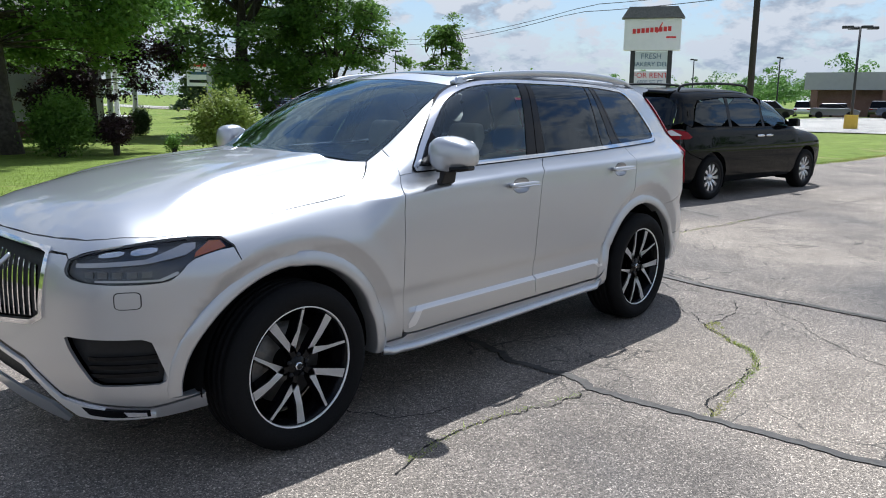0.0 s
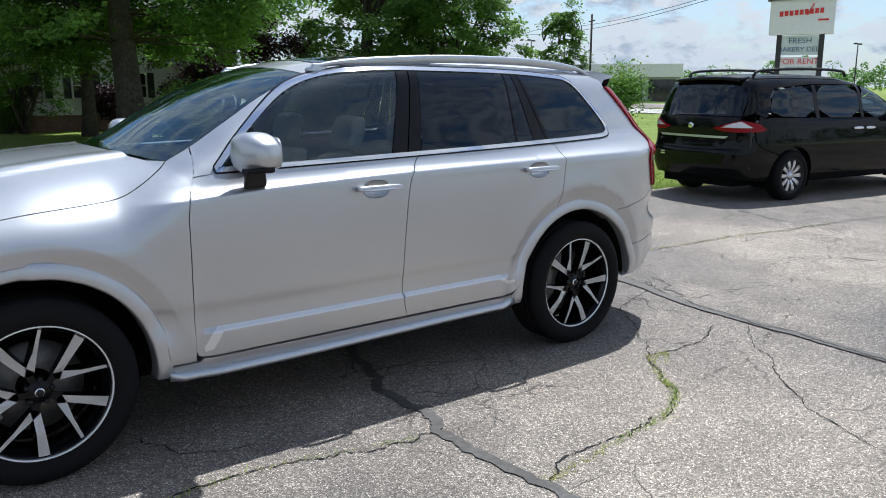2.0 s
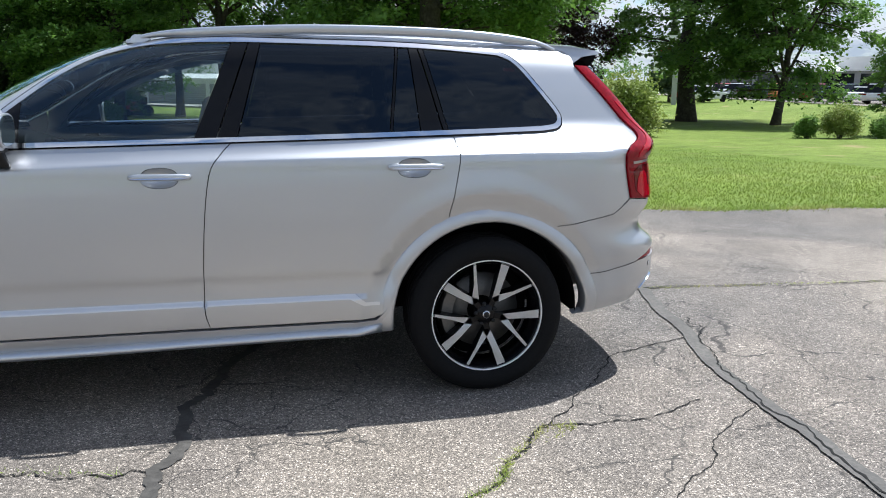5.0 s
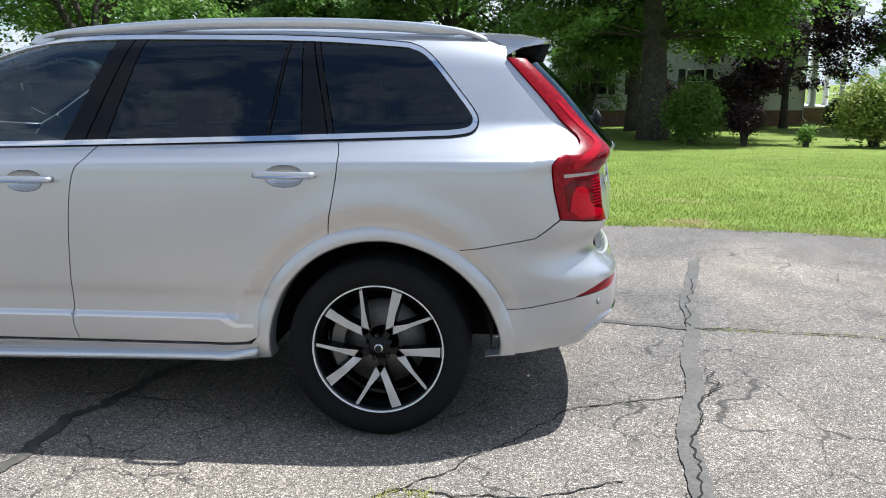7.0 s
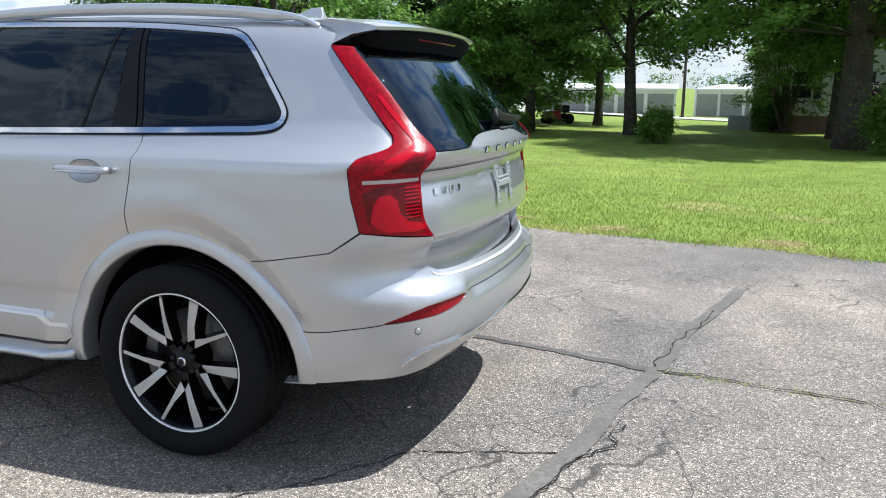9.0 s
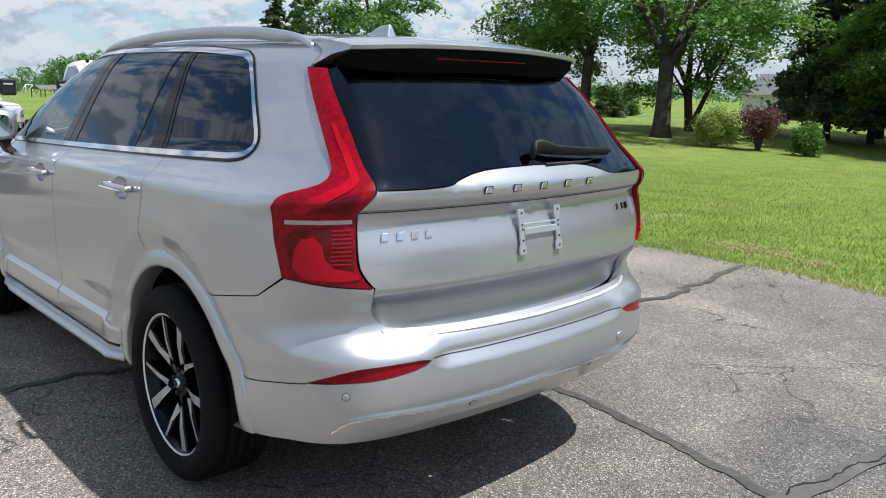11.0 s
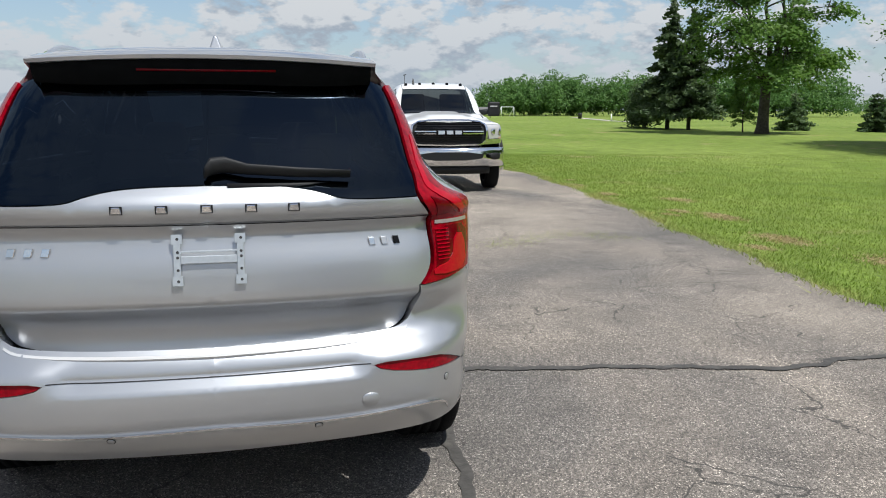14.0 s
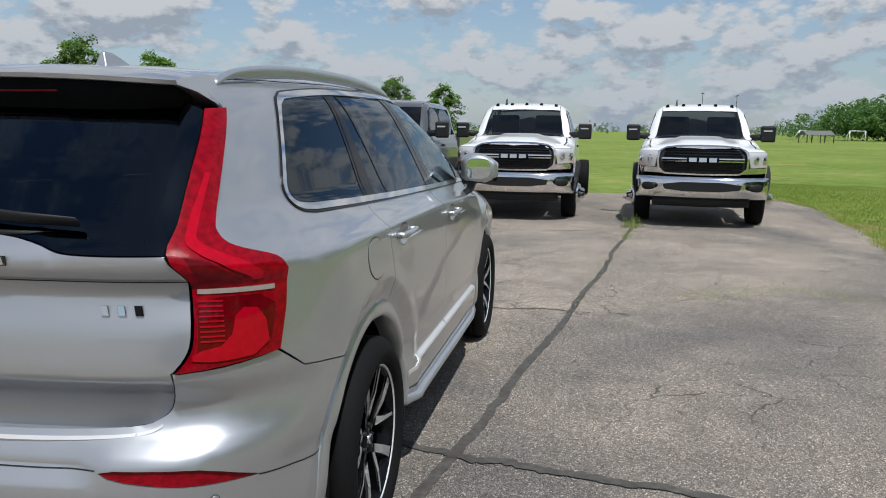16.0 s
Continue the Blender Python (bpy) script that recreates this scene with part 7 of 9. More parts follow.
# ---- other vehicles ----
BLACK_PAINT = material("black_car_paint", (0.005, 0.0055, 0.0055), rough=0.25, spec=0.0, coat=0.45, grain=0.2, grain_scale=40, bump=0.01, bump_scale=500)
WHITE_PAINT = material("white_truck_paint", (0.80, 0.80, 0.80), rough=0.35, coat=0.8, grain=0.03, grain_scale=20, bump=0.02, bump_scale=300)
GREY_PAINT = material("grey_truck_paint", (0.10, 0.105, 0.11), rough=0.3, metal=0.4, coat=1.0, grain=0.1, grain_scale=30)
ALLOY = material("silver_alloy", (0.62, 0.63, 0.64), rough=0.3, metal=0.85, grain=0.08, grain_scale=40)
GLASS_CAB = glass_material("cab_glass", (0.16, 0.19, 0.19))


def simple_wheel(parent, x, y, z, radius, width, rim_r, mat, spokes=10, dish=0.0, label="wheel with a black tyre"):
    hub = tagged(new("wheel"), label)
    hub.parent = parent
    hub.matrix_basis = pose(x, y, z, 0, 0, 180 if y > 0 else 0)
    w = width / 2
    prof = [(rim_r, -w * 0.8), (rim_r + 0.012, -w), ((rim_r + radius) / 2, -w * 1.05), (radius - 0.02, -w * 0.95), (radius, -w * 0.7), (radius, w * 0.7), (radius - 0.02, w * 0.95), (rim_r + 0.012, w), (rim_r, w * 0.8)]
    part("tyre", lathe(prof, 40), RUBBER, hub, "black tyre")
    part("rim", lathe([(rim_r + 0.01, -w * 0.98), (rim_r - 0.012, -w * 0.95), (rim_r - 0.03, 0.0), (0.05, w * 0.1)], 40), mat if dish > 0 else BLACK_PLASTIC, hub)
    bm = bmesh.new()
    face = -w * 0.85 - dish
    for i in range(spokes):
        a = 2 * math.pi * i / spokes
        c, s = math.cos(a), math.sin(a)
        wd = 0.75 * math.pi * rim_r / spokes * 0.55
        rings = []
        for r, yy, k in ((0.045, face + 0.03, 0.5), (rim_r * 0.55, face + 0.008, 0.75), (rim_r - 0.005, face + 0.012 + dish, 1.0)):
            rings.append([(r * c - s * wd * k, yy, r * s + c * wd * k), (r * c + s * wd * k, yy, r * s - c * wd * k), (r * c + s * wd * k, yy + 0.03, r * s - c * wd * k), (r * c - s * wd * k, yy + 0.03, r * s + c * wd * k)])
        loft(rings, True, True, bm)
    bmesh.ops.recalc_face_normals(bm, faces=bm.faces[:])
    part("spokes", bm, mat, hub, smooth=False)
    part("hub_cap", lathe([(0, face - 0.004), (0.03, face), (0.06, face + 0.02), (0.065, face + 0.05)], 24), mat, hub)
    if dish:
        part("hub_drum", lathe([(0.0, -w - 0.15), (0.06, -w - 0.15), (0.09, -w - 0.135), (0.10, -w - 0.08), (0.16, -w - 0.07), (0.185, -w - 0.02), (0.20, -w * 0.8)], 24), CHROME, hub, "chrome front hub standing proud of the tyre")
        for i in range(8):
            nut = _nut(face - 0.02, 0.085, 2 * math.pi * i / 8)
            part("wheel_nut", nut, CHROME, hub)
    return hub


van_prof = pchip([0.12, 0.28, 0.45, 0.70, 0.95, 1.05, 1.11, 1.16, 1.58, 1.80], [0.78, 0.90, 0.95, 0.968, 0.955, 0.945, 0.925, 0.905, 0.775, 0.62])
van_roof = pchip([-2.7, -2.5, -2.2, -1.7, -1.42, -0.9, -0.45, -0.05, 0.5, 1.2, 2.0, 2.4, 2.7], [0.70, 0.84, 0.97, 1.07, 1.13, 1.40, 1.58, 1.67, 1.725, 1.735, 1.71, 1.67, 1.6])
van_tail = pchip([0.2, 0.42, 0.50, 0.66, 0.74, 0.85, 1.0, 1.12, 1.20, 1.62, 1.75], [2.42, 2.53, 2.56, 2.56, 2.52, 2.505, 2.51, 2.49, 2.46, 2.27, 2.18])
van_nose = pchip([0.15, 0.35, 0.60, 0.80, 1.0], [-2.42, -2.52, -2.53, -2.48, -2.3])
van_taper = pchip([-2.7, -2.2, -1.7, -1.0, 1.4, 2.0, 2.4, 2.7], [0.42, 0.11, 0.02, 0, 0, 0.03, 0.13, 0.3])


def van_field(x, y, z):
    y = np.abs(y)
    top = z - (van_roof(x - 0.25 * y * y * sstep(-1.8, -1.3, x) * (1 - sstep(0, 0.5, x))) - 0.10 * y * y)
    f = smax(y - (van_prof(z) - van_taper(x)), top, 0.14)
    f = smax(f, x - (van_tail(z) - 0.10 * y * y - 0.25 * y ** 6), 0.12)
    return smax(f, van_nose(z) + 0.15 * y * y + 0.35 * y ** 6 - x, 0.12)


def build_van(at):
    van = thing("minivan", "black minivan with roof rails parked beside the lawn", "van")
    sh = Shell(van_field, 1.55, -1.40)
    MB, MF, S = sh.mid_back, sh.mid_front, sh.s_of
    on = sh.on
    wz, AR, ra, fa = 0.342, 0.405, 1.515, -1.515
    edge = [(-0.30, -0.56), (0.2, -0.60), (1.2, -0.60), (2.0, -0.56), (2.15, -0.5)]
    cowl = [(-2.15, -0.62), (-1.8, -0.76), (-1.45, -0.78), (-1.25, -0.74)]
    pillar = [(-1.25, -0.74), (-0.8, -0.67), (-0.30, -0.56)]

    def seam(line):
        p, _ = sh.top(curve_line(line, 24))
        return [(S(q[0], -abs(q[1])), q[2]) for q in p]
    belt_f, belt_b = 1.085, 1.125
    low = [(-1.40 - 0.9 * 0.9, 0.30), (fa - AR, 0.24)]
    body = seam(cowl) + [(-1.05, 1.10), (-0.85, belt_f), (2.02, belt_b), (2.10, 1.16), (2.12, 1.05), (2.15, 0.95), (2.12, 0.80), (2.02, 0.72)] + [(q[0], q[1]) for q in arc(ra, wz, AR, 48, 184, 22)] + [(1.05, 0.26), (-1.05, 0.26)] + arc(fa, wz, AR, -4, 178, 26) + [(-2.05, 0.60), (-2.1, 0.80)]
    on("body_side", BLACK_PAINT, van, body, sides="pair", step=0.04)
    on("upper_side", BLACK_PAINT, van, [(-1.05, 1.105)] + seam(pillar) + seam(edge)[1:] + [(S(2.2, -0.5), 1.60), (2.24, 1.45), (2.16, 1.2), (2.02, belt_b + 0.005), (1.98, 1.16), (1.93, 1.42), (1.84, 1.53), (1.0, 1.585), (0.0, 1.575), (-0.35, 1.53), (-0.98, 1.14), (-0.85, belt_f + 0.004)], sides="pair", step=0.04)
    glass = dict(sides="pair", step=0.06, rim=0.01, gap=0.004)
    on("front_side_window", GLASS_FRONT, van, round_poly([(-0.93, 1.115), (-0.02, 1.115), (-0.02, 1.565), (-0.33, 1.52)], 1), "clear front side glass", **glass)
    on("sliding_door_window", GLASS_DARK, van, round_poly([(0.05, 1.12), (0.98, 1.125), (0.98, 1.575), (0.05, 1.57)], 1), "dark privacy glass", **glass)
    on("rear_quarter_window", GLASS_DARK, van, round_poly([(1.06, 1.13), (1.97, 1.155), (1.90, 1.42), (1.82, 1.515), (1.06, 1.575)], 1), "dark privacy glass", **glass)
    for a in ((-0.02, 0.05), (0.98, 1.06)):
        on("pillar_trim", BLACK_GLOSS, van, [(a[0], 1.118), (a[1], 1.12), (a[1], 1.575), (a[0], 1.57)], sides="pair", step=0.05, off=0.001, gap=0)
    on("belt_strip", BLACK_GLOSS, van, [(-0.93, 1.095), (1.98, 1.135), (1.98, 1.125), (-0.93, 1.085)], sides="pair", step=0.04, off=0.006, gap=0)
    on("bonnet", BLACK_PAINT, van, [tuple(q) for q in curve_line(cowl, 20)] + [(-1.35, -0.4), (-1.42, 0.002), (-2.40, 0.002), (-2.33, -0.4)], chart="top", step=0.05)
    on("windscreen", GLASS_WIND, van, [tuple(q) for q in curve_line(pillar, 20)] + [(-0.22, -0.3), (-0.2, 0.002), (-1.40, 0.002), (-1.34, -0.4)], chart="top", step=0.06, gap=0.002)
    on("roof", BLACK_PAINT, van, [tuple(q) for q in curve_line(edge, 20)] + [(2.22, 0.002), (-0.2, 0.002), (-0.22, -0.3)], chart="top", step=0.06)
    on("rear_window", GLASS_DARK, van, [(2.30, 1.155), (MB + 0.002, 1.165), (MB + 0.002, 1.60), (2.30, 1.585), (2.20, 1.52)], "dark rear glass", step=0.05, gap=0.003)
    on("tailgate", BLACK_PAINT, van, [(2.33, 0.72), (MB + 0.002, 0.70), (MB + 0.002, 1.158), (2.30, 1.148), (2.31, 1.10), (2.32, 0.95)], step=0.04)
    on("tail_pillar", BLACK_PAINT, van, [(2.16, 1.20), (2.29, 1.155), (2.195, 1.53), (2.24, 1.60), (2.13, 1.60)], sides="pair", step=0.04)
    on("rear_bumper", BLACK_PAINT, van, [(2.02, 0.715), (2.12, 0.795), (2.16, 0.90), (2.325, 0.90), (2.335, 0.715), (MB + 0.002, 0.695), (MB + 0.002, 0.33), (2.4, 0.32), (1.93, 0.27)] + arc(ra, wz, AR, -8, 46, 10), step=0.04, rim=0.05)
    on("front_bumper", BLACK_PAINT, van, [(-2.06, 0.60), (-2.12, 0.80), (-2.2, 0.86), (MF - 0.002, 0.88), (MF - 0.002, 0.25), (-2.3, 0.25), (-1.93, 0.27)], step=0.05)
    tl = [(2.02, 0.985), (2.10, 1.06), (2.30, 1.105), (2.44, 1.06), (2.62, 0.995), (2.50, 0.955), (2.30, 0.945), (2.06, 0.955)]
    for right in (False, True):
        lamp = part_mesh("tail_lamp", sh.panel(tl, step=0.03, off=0.012, rim=0.02, right=right), LENS_RED, van, "red and clear tail lamp")
        part_mesh("clear_lens", sh.panel([(2.17, 1.005), (2.30, 1.09), (2.40, 1.06), (2.52, 1.005)], step=0.03, off=0.016, rim=0.006, right=right), LENS_WHITE, lamp, "clear lens")
    on("garnish", ZINC, van, [(2.42, 0.895), (MB + 0.001, 0.895), (MB + 0.001, 0.86), (2.46, 0.86)], "bright number-plate garnish", step=0.03, off=0.012, rim=0.02)
    part("badge_ring", plate_bm(add_ellipse(0, 0, 0.052, 0.038, 24), 0.01, 0.003, place_on(sh, MB - 0.001, 1.02, 0.002)), CHROME, van, "oval chrome badge")
    for k in range(2):
        part("badge_bar", plate_bm([(-0.05, -0.008), (0.05, -0.008), (0.05, 0.008), (-0.05, 0.008)], 0.006, 0.002, place_on(sh, 2.55, 0.62 + 0.035 * k - 0.02, 0.002, False)), CHROME, van, smooth=False)
    spoil = loft([[(2.08, y, 1.715 - 0.1 * y * y), (2.33 - 0.1 * y * y, y, 1.665 - 0.08 * y * y), (2.32 - 0.1 * y * y, y, 1.64 - 0.08 * y * y), (2.1, y, 1.66 - 0.1 * y * y)] for y in np.linspace(-0.58, 0.58, 13)])
    bmesh.ops.recalc_face_normals(spoil, faces=spoil.faces[:])
    part("roof_spoiler", spoil, BLACK_PAINT, van)
    for sgn in (-1, 1):
        pts = [(0.05, sgn * 0.60, 1.70), (0.2, sgn * 0.60, 1.775), (1.0, sgn * 0.60, 1.795), (1.85, sgn * 0.58, 1.765), (2.0, sgn * 0.57, 1.69)]
        part("roof_rail", tube(curve_line(pts, 24), 0.020, 8), BLACK_PLASTIC, van, "dark roof rail")
        mir = loft([[(-0.86, sgn * 0.96, 1.10), (-0.72, sgn * 0.96, 1.10), (-0.72, sgn * 0.96, 1.24), (-0.84, sgn * 0.96, 1.22)], [(-0.86, sgn * 1.13, 1.11), (-0.70, sgn * 1.14, 1.11), (-0.70, sgn * 1.14, 1.25), (-0.83, sgn * 1.12, 1.24)]])
        bmesh.ops.recalc_face_normals(mir, faces=mir.faces[:])
        soften(part("door_mirror", mir, BLACK_PAINT, van, smooth=False), 0.025, 3)
        for hx in (-0.12, 0.16):
            part("handle", plate_bm(add_ellipse(0, 0, 0.11, 0.022, 20, 3), 0.03, 0.01, place_on(sh, hx, 0.965, 0.004, sgn > 0)), CHROME, van, "chrome door handle")
    for x in (ra, fa):
        for y in (-0.845, 0.845):
            simple_wheel(van, x, y, wz, 0.345, 0.225, 0.232, ALLOY, 10, label="silver ten-spoke alloy wheel")
            rings = [[(x + 0.40 * math.cos(a), math.copysign(yy, y), wz + 0.40 * math.sin(a)) for a in np.linspace(radians(-25), radians(205), 20)] for yy in (0.93, 0.6)]
            part("wheel_well", loft(rings, False, False), DARK_VOID, van)
    part("underbody", box_bm((-2.3, -0.62, 0.2), (2.35, 0.62, 0.45)), DARK_VOID, van, smooth=False)
    part("cabin_lining", box_bm((-1.3, -0.86, 0.45), (2.3, 0.86, 1.0)), TRIM_DARK, van, smooth=False)
    for x in (-0.25, 0.85):
        for y in (-0.42, 0.42):
            seat = loft([[(x + k, y - 0.24, z), (x + k, y + 0.24, z), (x + 0.14 + k, y + 0.24, z), (x + 0.14 + k, y - 0.24, z)] for z, k in ((0.7, 0), (1.2, 0.12), (1.4, 0.16))])
            bmesh.ops.recalc_face_normals(seat, faces=seat.faces[:])
            soften(part("seat", seat, TRIM_DARK, van, smooth=False), 0.03)
    van.matrix_world = at
    return van


truck_prof = pchip([0.4, 0.60, 0.80, 1.10, 1.25, 1.36, 1.42, 1.90, 2.05], [0.90, 0.96, 0.985, 0.985, 0.965, 0.93, 0.90, 0.745, 0.60])
truck_nose = pchip([0.5, 0.80, 1.10, 1.28, 1.40], [-0.88, -0.93, -0.95, -0.93, -0.86])


def build_truck(label, cab_back, paint, wheelbase, bed, at, category="truck"):
    """A heavy pickup; front axle at the origin, nose towards -x."""
    truck = thing("chassis_truck" if not bed else "pickup_truck", label, category)
    roof = pchip([-1.2, -0.93, -0.86, -0.6, 0.0, 0.45, 0.62, 0.9, 1.2, 1.4, 1.8, cab_back, cab_back + 0.6], [1.0, 1.15, 1.27, 1.33, 1.37, 1.40, 1.44, 1.68, 1.90, 1.97, 2.01, 2.0, 1.97])

    def field(x, y, z):
        y = np.abs(y)
        top = z - (roof(x - 0.18 * y * y * sstep(0.3, 0.6, x) * (1 - sstep(1.3, 1.8, x))) - 0.05 * y * y - 0.05 * sstep(0.45, 0.75, y) * (1 - sstep(0.2, 0.5, x)))
        f = smax(y - truck_prof(z) - 0.02 * sstep(0.62, 0.55, np.hypot(x, z - 0.42)), top, 0.10)
        f = smax(f, x - cab_back, 0.08)
        return smax(f, truck_nose(z) + 0.10 * y * y + 0.16 * y ** 6 - x, 0.08)
    sh = Shell(field, cab_back - 0.5, -0.35, 0.7)
    MB, MF, S = sh.mid_back, sh.mid_front, sh.s_of
    on = sh.on
    hood = [(-0.80, -0.74), (-0.5, -0.80), (0.1, -0.82), (0.45, -0.80), (0.60, -0.76)]
    pil = [(0.60, -0.76), (0.9, -0.70), (1.25, -0.64)]
    redge = [(1.25, -0.64), (1.6, -0.64), (cab_back - 0.15, -0.62)]

    def seam(line):
        p, _ = sh.top(curve_line(line, 20))
        return [(S(q[0], -abs(q[1])), q[2]) for q in p]
    AR, wz = 0.50, 0.41
    sB = S(cab_back, -0.88)
    wing = seam(hood) + [(0.62, 1.36), (0.62, 0.56), (0.50, 0.56)] + arc(0, wz, AR, 15, 152, 22) + [(-0.50, 0.85), (-0.56, 1.28)]
    on("front_wing", paint, truck, wing, sides="pair", step=0.05)
    belt = 1.385
    on("cab_side", paint, truck, [(0.63, 0.56), (0.63, 1.36), (0.78, belt), (sB - 0.05, belt), (sB, 1.3), (sB, 0.56)], sides="pair", step=0.06)
    on("cab_frame", paint, truck, [(0.63, 1.37)] + seam(pil) + seam(redge)[1:] + [(sB, 1.9), (sB, 1.37), (sB - 0.12, belt + 0.01), (sB - 0.12, 1.86), (1.45, 1.875), (1.22, 1.80), (0.80, belt + 0.01)], sides="pair", step=0.05)
    crew = cab_back > 2.5
    on("side_window", GLASS_CAB, truck, round_poly([(0.80, belt + 0.01), ((1.93 if crew else sB - 0.13), belt + 0.01), ((1.93 if crew else sB - 0.13), 1.86), (1.45, 1.87), (1.22, 1.80)], 1), "tinted side glass", sides="pair", step=0.08, gap=0.004)
    if crew:
        on("side_window", GLASS_DARK, truck, round_poly([(2.02, belt + 0.01), (sB - 0.13, belt + 0.01), (sB - 0.13, 1.85), (2.02, 1.865)], 1), "dark rear side glass", sides="pair", step=0.08, gap=0.004)
        on("pillar_trim", BLACK_PLASTIC, truck, [(1.93, belt), (2.02, belt), (2.02, 1.87), (1.93, 1.87)], sides="pair", step=0.08, off=0.002)
    on("bonnet", paint, truck, [tuple(q) for q in curve_line(hood, 20)] + [(0.50, -0.4), (0.47, 0.002), (-0.88, 0.002), (-0.86, -0.45)], chart="top", step=0.05, depth=lambda v: 0.03 * sstep(0.42, 0.30, np.abs(v[:, 1])) * sstep(-0.8, -0.3, v[:, 0]))
    on("windscreen", GLASS_CAB, truck, [tuple(q) for q in curve_line(pil, 16)] + [(1.17, -0.3), (1.16, 0.002), (0.50, 0.002), (0.53, -0.4)], "tinted windscreen", chart="top", step=0.08, off=0.0)
    on("roof", paint, truck, [tuple(q) for q in curve_line(redge, 16)] + [(cab_back - 0.1, 0.002), (1.16, 0.002), (1.17, -0.3)], chart="top", step=0.08)
    on("cab_back", paint, truck, [(sB + 0.005, 0.56), (sB + 0.005, 1.9), (MB + 0.002, 1.95), (MB + 0.002, 0.56)], step=0.08)
    # nose: grille, lamps, bumper
    on("nose_panel", paint, truck, [(-0.57, 1.28)] + seam(hood)[:3][::-1] + seam([(-0.80, -0.74), (-0.86, -0.45), (-0.88, -0.001)]) + [(MF - 0.002, 1.285), (-1.0, 1.287), (-0.85, 1.264), (-0.805, 1.21), (-0.60, 1.21)], step=0.03, gap=0.001)
    gl = [(-1.0, 1.262), (-0.86, 1.236), (-0.83, 1.19), (-0.835, 0.92), (-0.90, 0.862), (MF - 0.002, 0.85), (MF - 0.002, 1.265)]
    on("grille", BLACK_PLASTIC, truck, gl, "black mesh grille", step=0.05, off=-0.03, rim=0, gap=-0.01)
    for z in np.arange(0.88, 1.26, 0.042):
        on("grille_slat", BLACK_GLOSS, truck, [(-0.87, z), (MF, z), (MF, z + 0.016), (-0.87, z + 0.016)], step=0.06, off=-0.012, rim=0.02, gap=0)
    fr = np.array([(-1.0, 1.262), (-0.86, 1.236), (-0.83, 1.19), (-0.835, 0.92), (-0.90, 0.862), (MF, 0.85), (MF, 0.825), (-0.895, 0.838), (-0.812, 0.90), (-0.808, 1.21), (-0.85, 1.262), (-1.0, 1.285), (MF, 1.292), (MF, 1.265)])
    on("grille_frame", CHROME, truck, fr, "chrome grille surround", step=0.03, off=0.012, rim=0.04, gap=0)
    for z in (1.075, 1.035):
        on("grille_bar", CHROME, truck, [(-0.86, z), (-1.18, z), (-1.18, z + 0.020), (-0.86, z + 0.020)], "chrome grille bar", sides="pair", step=0.05, off=0.006, rim=0.03, gap=0)
    for k in range(3):
        mb = place_on(sh, MF + 0.001, 1.065, 0.01)
        part("badge_bar", plate_bm([(-0.21 + 0.15 * k, -0.035), (-0.09 + 0.15 * k, -0.035), (-0.09 + 0.15 * k, 0.035), (-0.21 + 0.15 * k, 0.035)], 0.02, 0.006, mb), CHROME, truck, "plain chrome badge bar", smooth=False)
    lamp = [(-0.55, 1.20), (-0.80, 1.20), (-0.815, 1.12), (-0.79, 0.95), (-0.57, 0.96)]
    for right in (False, True):
        hl = part_mesh("head_lamp", sh.panel(lamp, step=0.04, off=0.004, rim=0.02, right=right), LENS_WHITE, truck, "clear head lamp with chrome inside")
        for s0, z0, r in ((-0.64, 1.08, 0.045), (-0.74, 1.08, 0.045)):
            part("lamp_bowl", plate_bm(add_ellipse(0, 0, r, r * 1.3, 18), 0.012, 0.004, place_on(sh, s0, z0, 0.004, right)), CHROME, hl)
        part_mesh("lamp_strip", sh.panel([(-0.56, 0.975), (-0.66, 0.971), (-0.66, 0.96), (-0.57, 0.963)], step=0.04, off=0.012, rim=0.01, right=right), LENS_AMBER, hl, "orange lamp strip")
        part_mesh("lamp_surround", sh.panel([(-0.53, 0.955), (-0.83, 0.945), (-0.90, 0.85), (-0.53, 0.87)], step=0.04, off=0.006, rim=0.02, right=right), CHROME, truck, "chrome lamp surround")
    rings = []
    for y in np.linspace(-1.0, 1.0, 25):
        x0 = -1.06 + 0.16 * abs(y) ** 3 + 0.10 * y * y
        rings.append([(x0, y, 0.80), (x0 - 0.02, y, 0.74), (x0 - 0.02, y, 0.60), (x0 + 0.01, y, 0.50), (x0 + 0.06, y, 0.46), (x0 + 0.2, y, 0.48), (x0 + 0.2, y, 0.80)])
    bm = loft(rings)
    bmesh.ops.recalc_face_normals(bm, faces=bm.faces[:])
    bumper = part("front_bumper", bm, CHROME, truck, "chrome front bumper")
    part("bumper_opening", plate_bm(round_poly([(-0.55, -0.075), (0.55, -0.075), (0.6, 0.07), (-0.6, 0.07)], 1), 0.03, 0.0, Matrix.Translation((-1.075, 0, 0.655)) @ pose(0, 0, 0, 90, 0, -90)), BLACK_PLASTIC, bumper, smooth=False)
    valance = [[(x0 + 0.09, y, 0.47), (x0 + 0.07, y, 0.40), (x0 + 0.13, y, 0.33), (x0 + 0.5, y, 0.33), (x0 + 0.5, y, 0.47)] for y, x0 in ((q, -1.06 + 0.16 * abs(q) ** 3 + 0.10 * q * q) for q in np.linspace(-0.74, 0.74, 15))]
    bm = loft(valance)
    bmesh.ops.recalc_face_normals(bm, faces=bm.faces[:])
    part("front_valance", bm, BLACK_PLASTIC, truck, "black lower front valance")
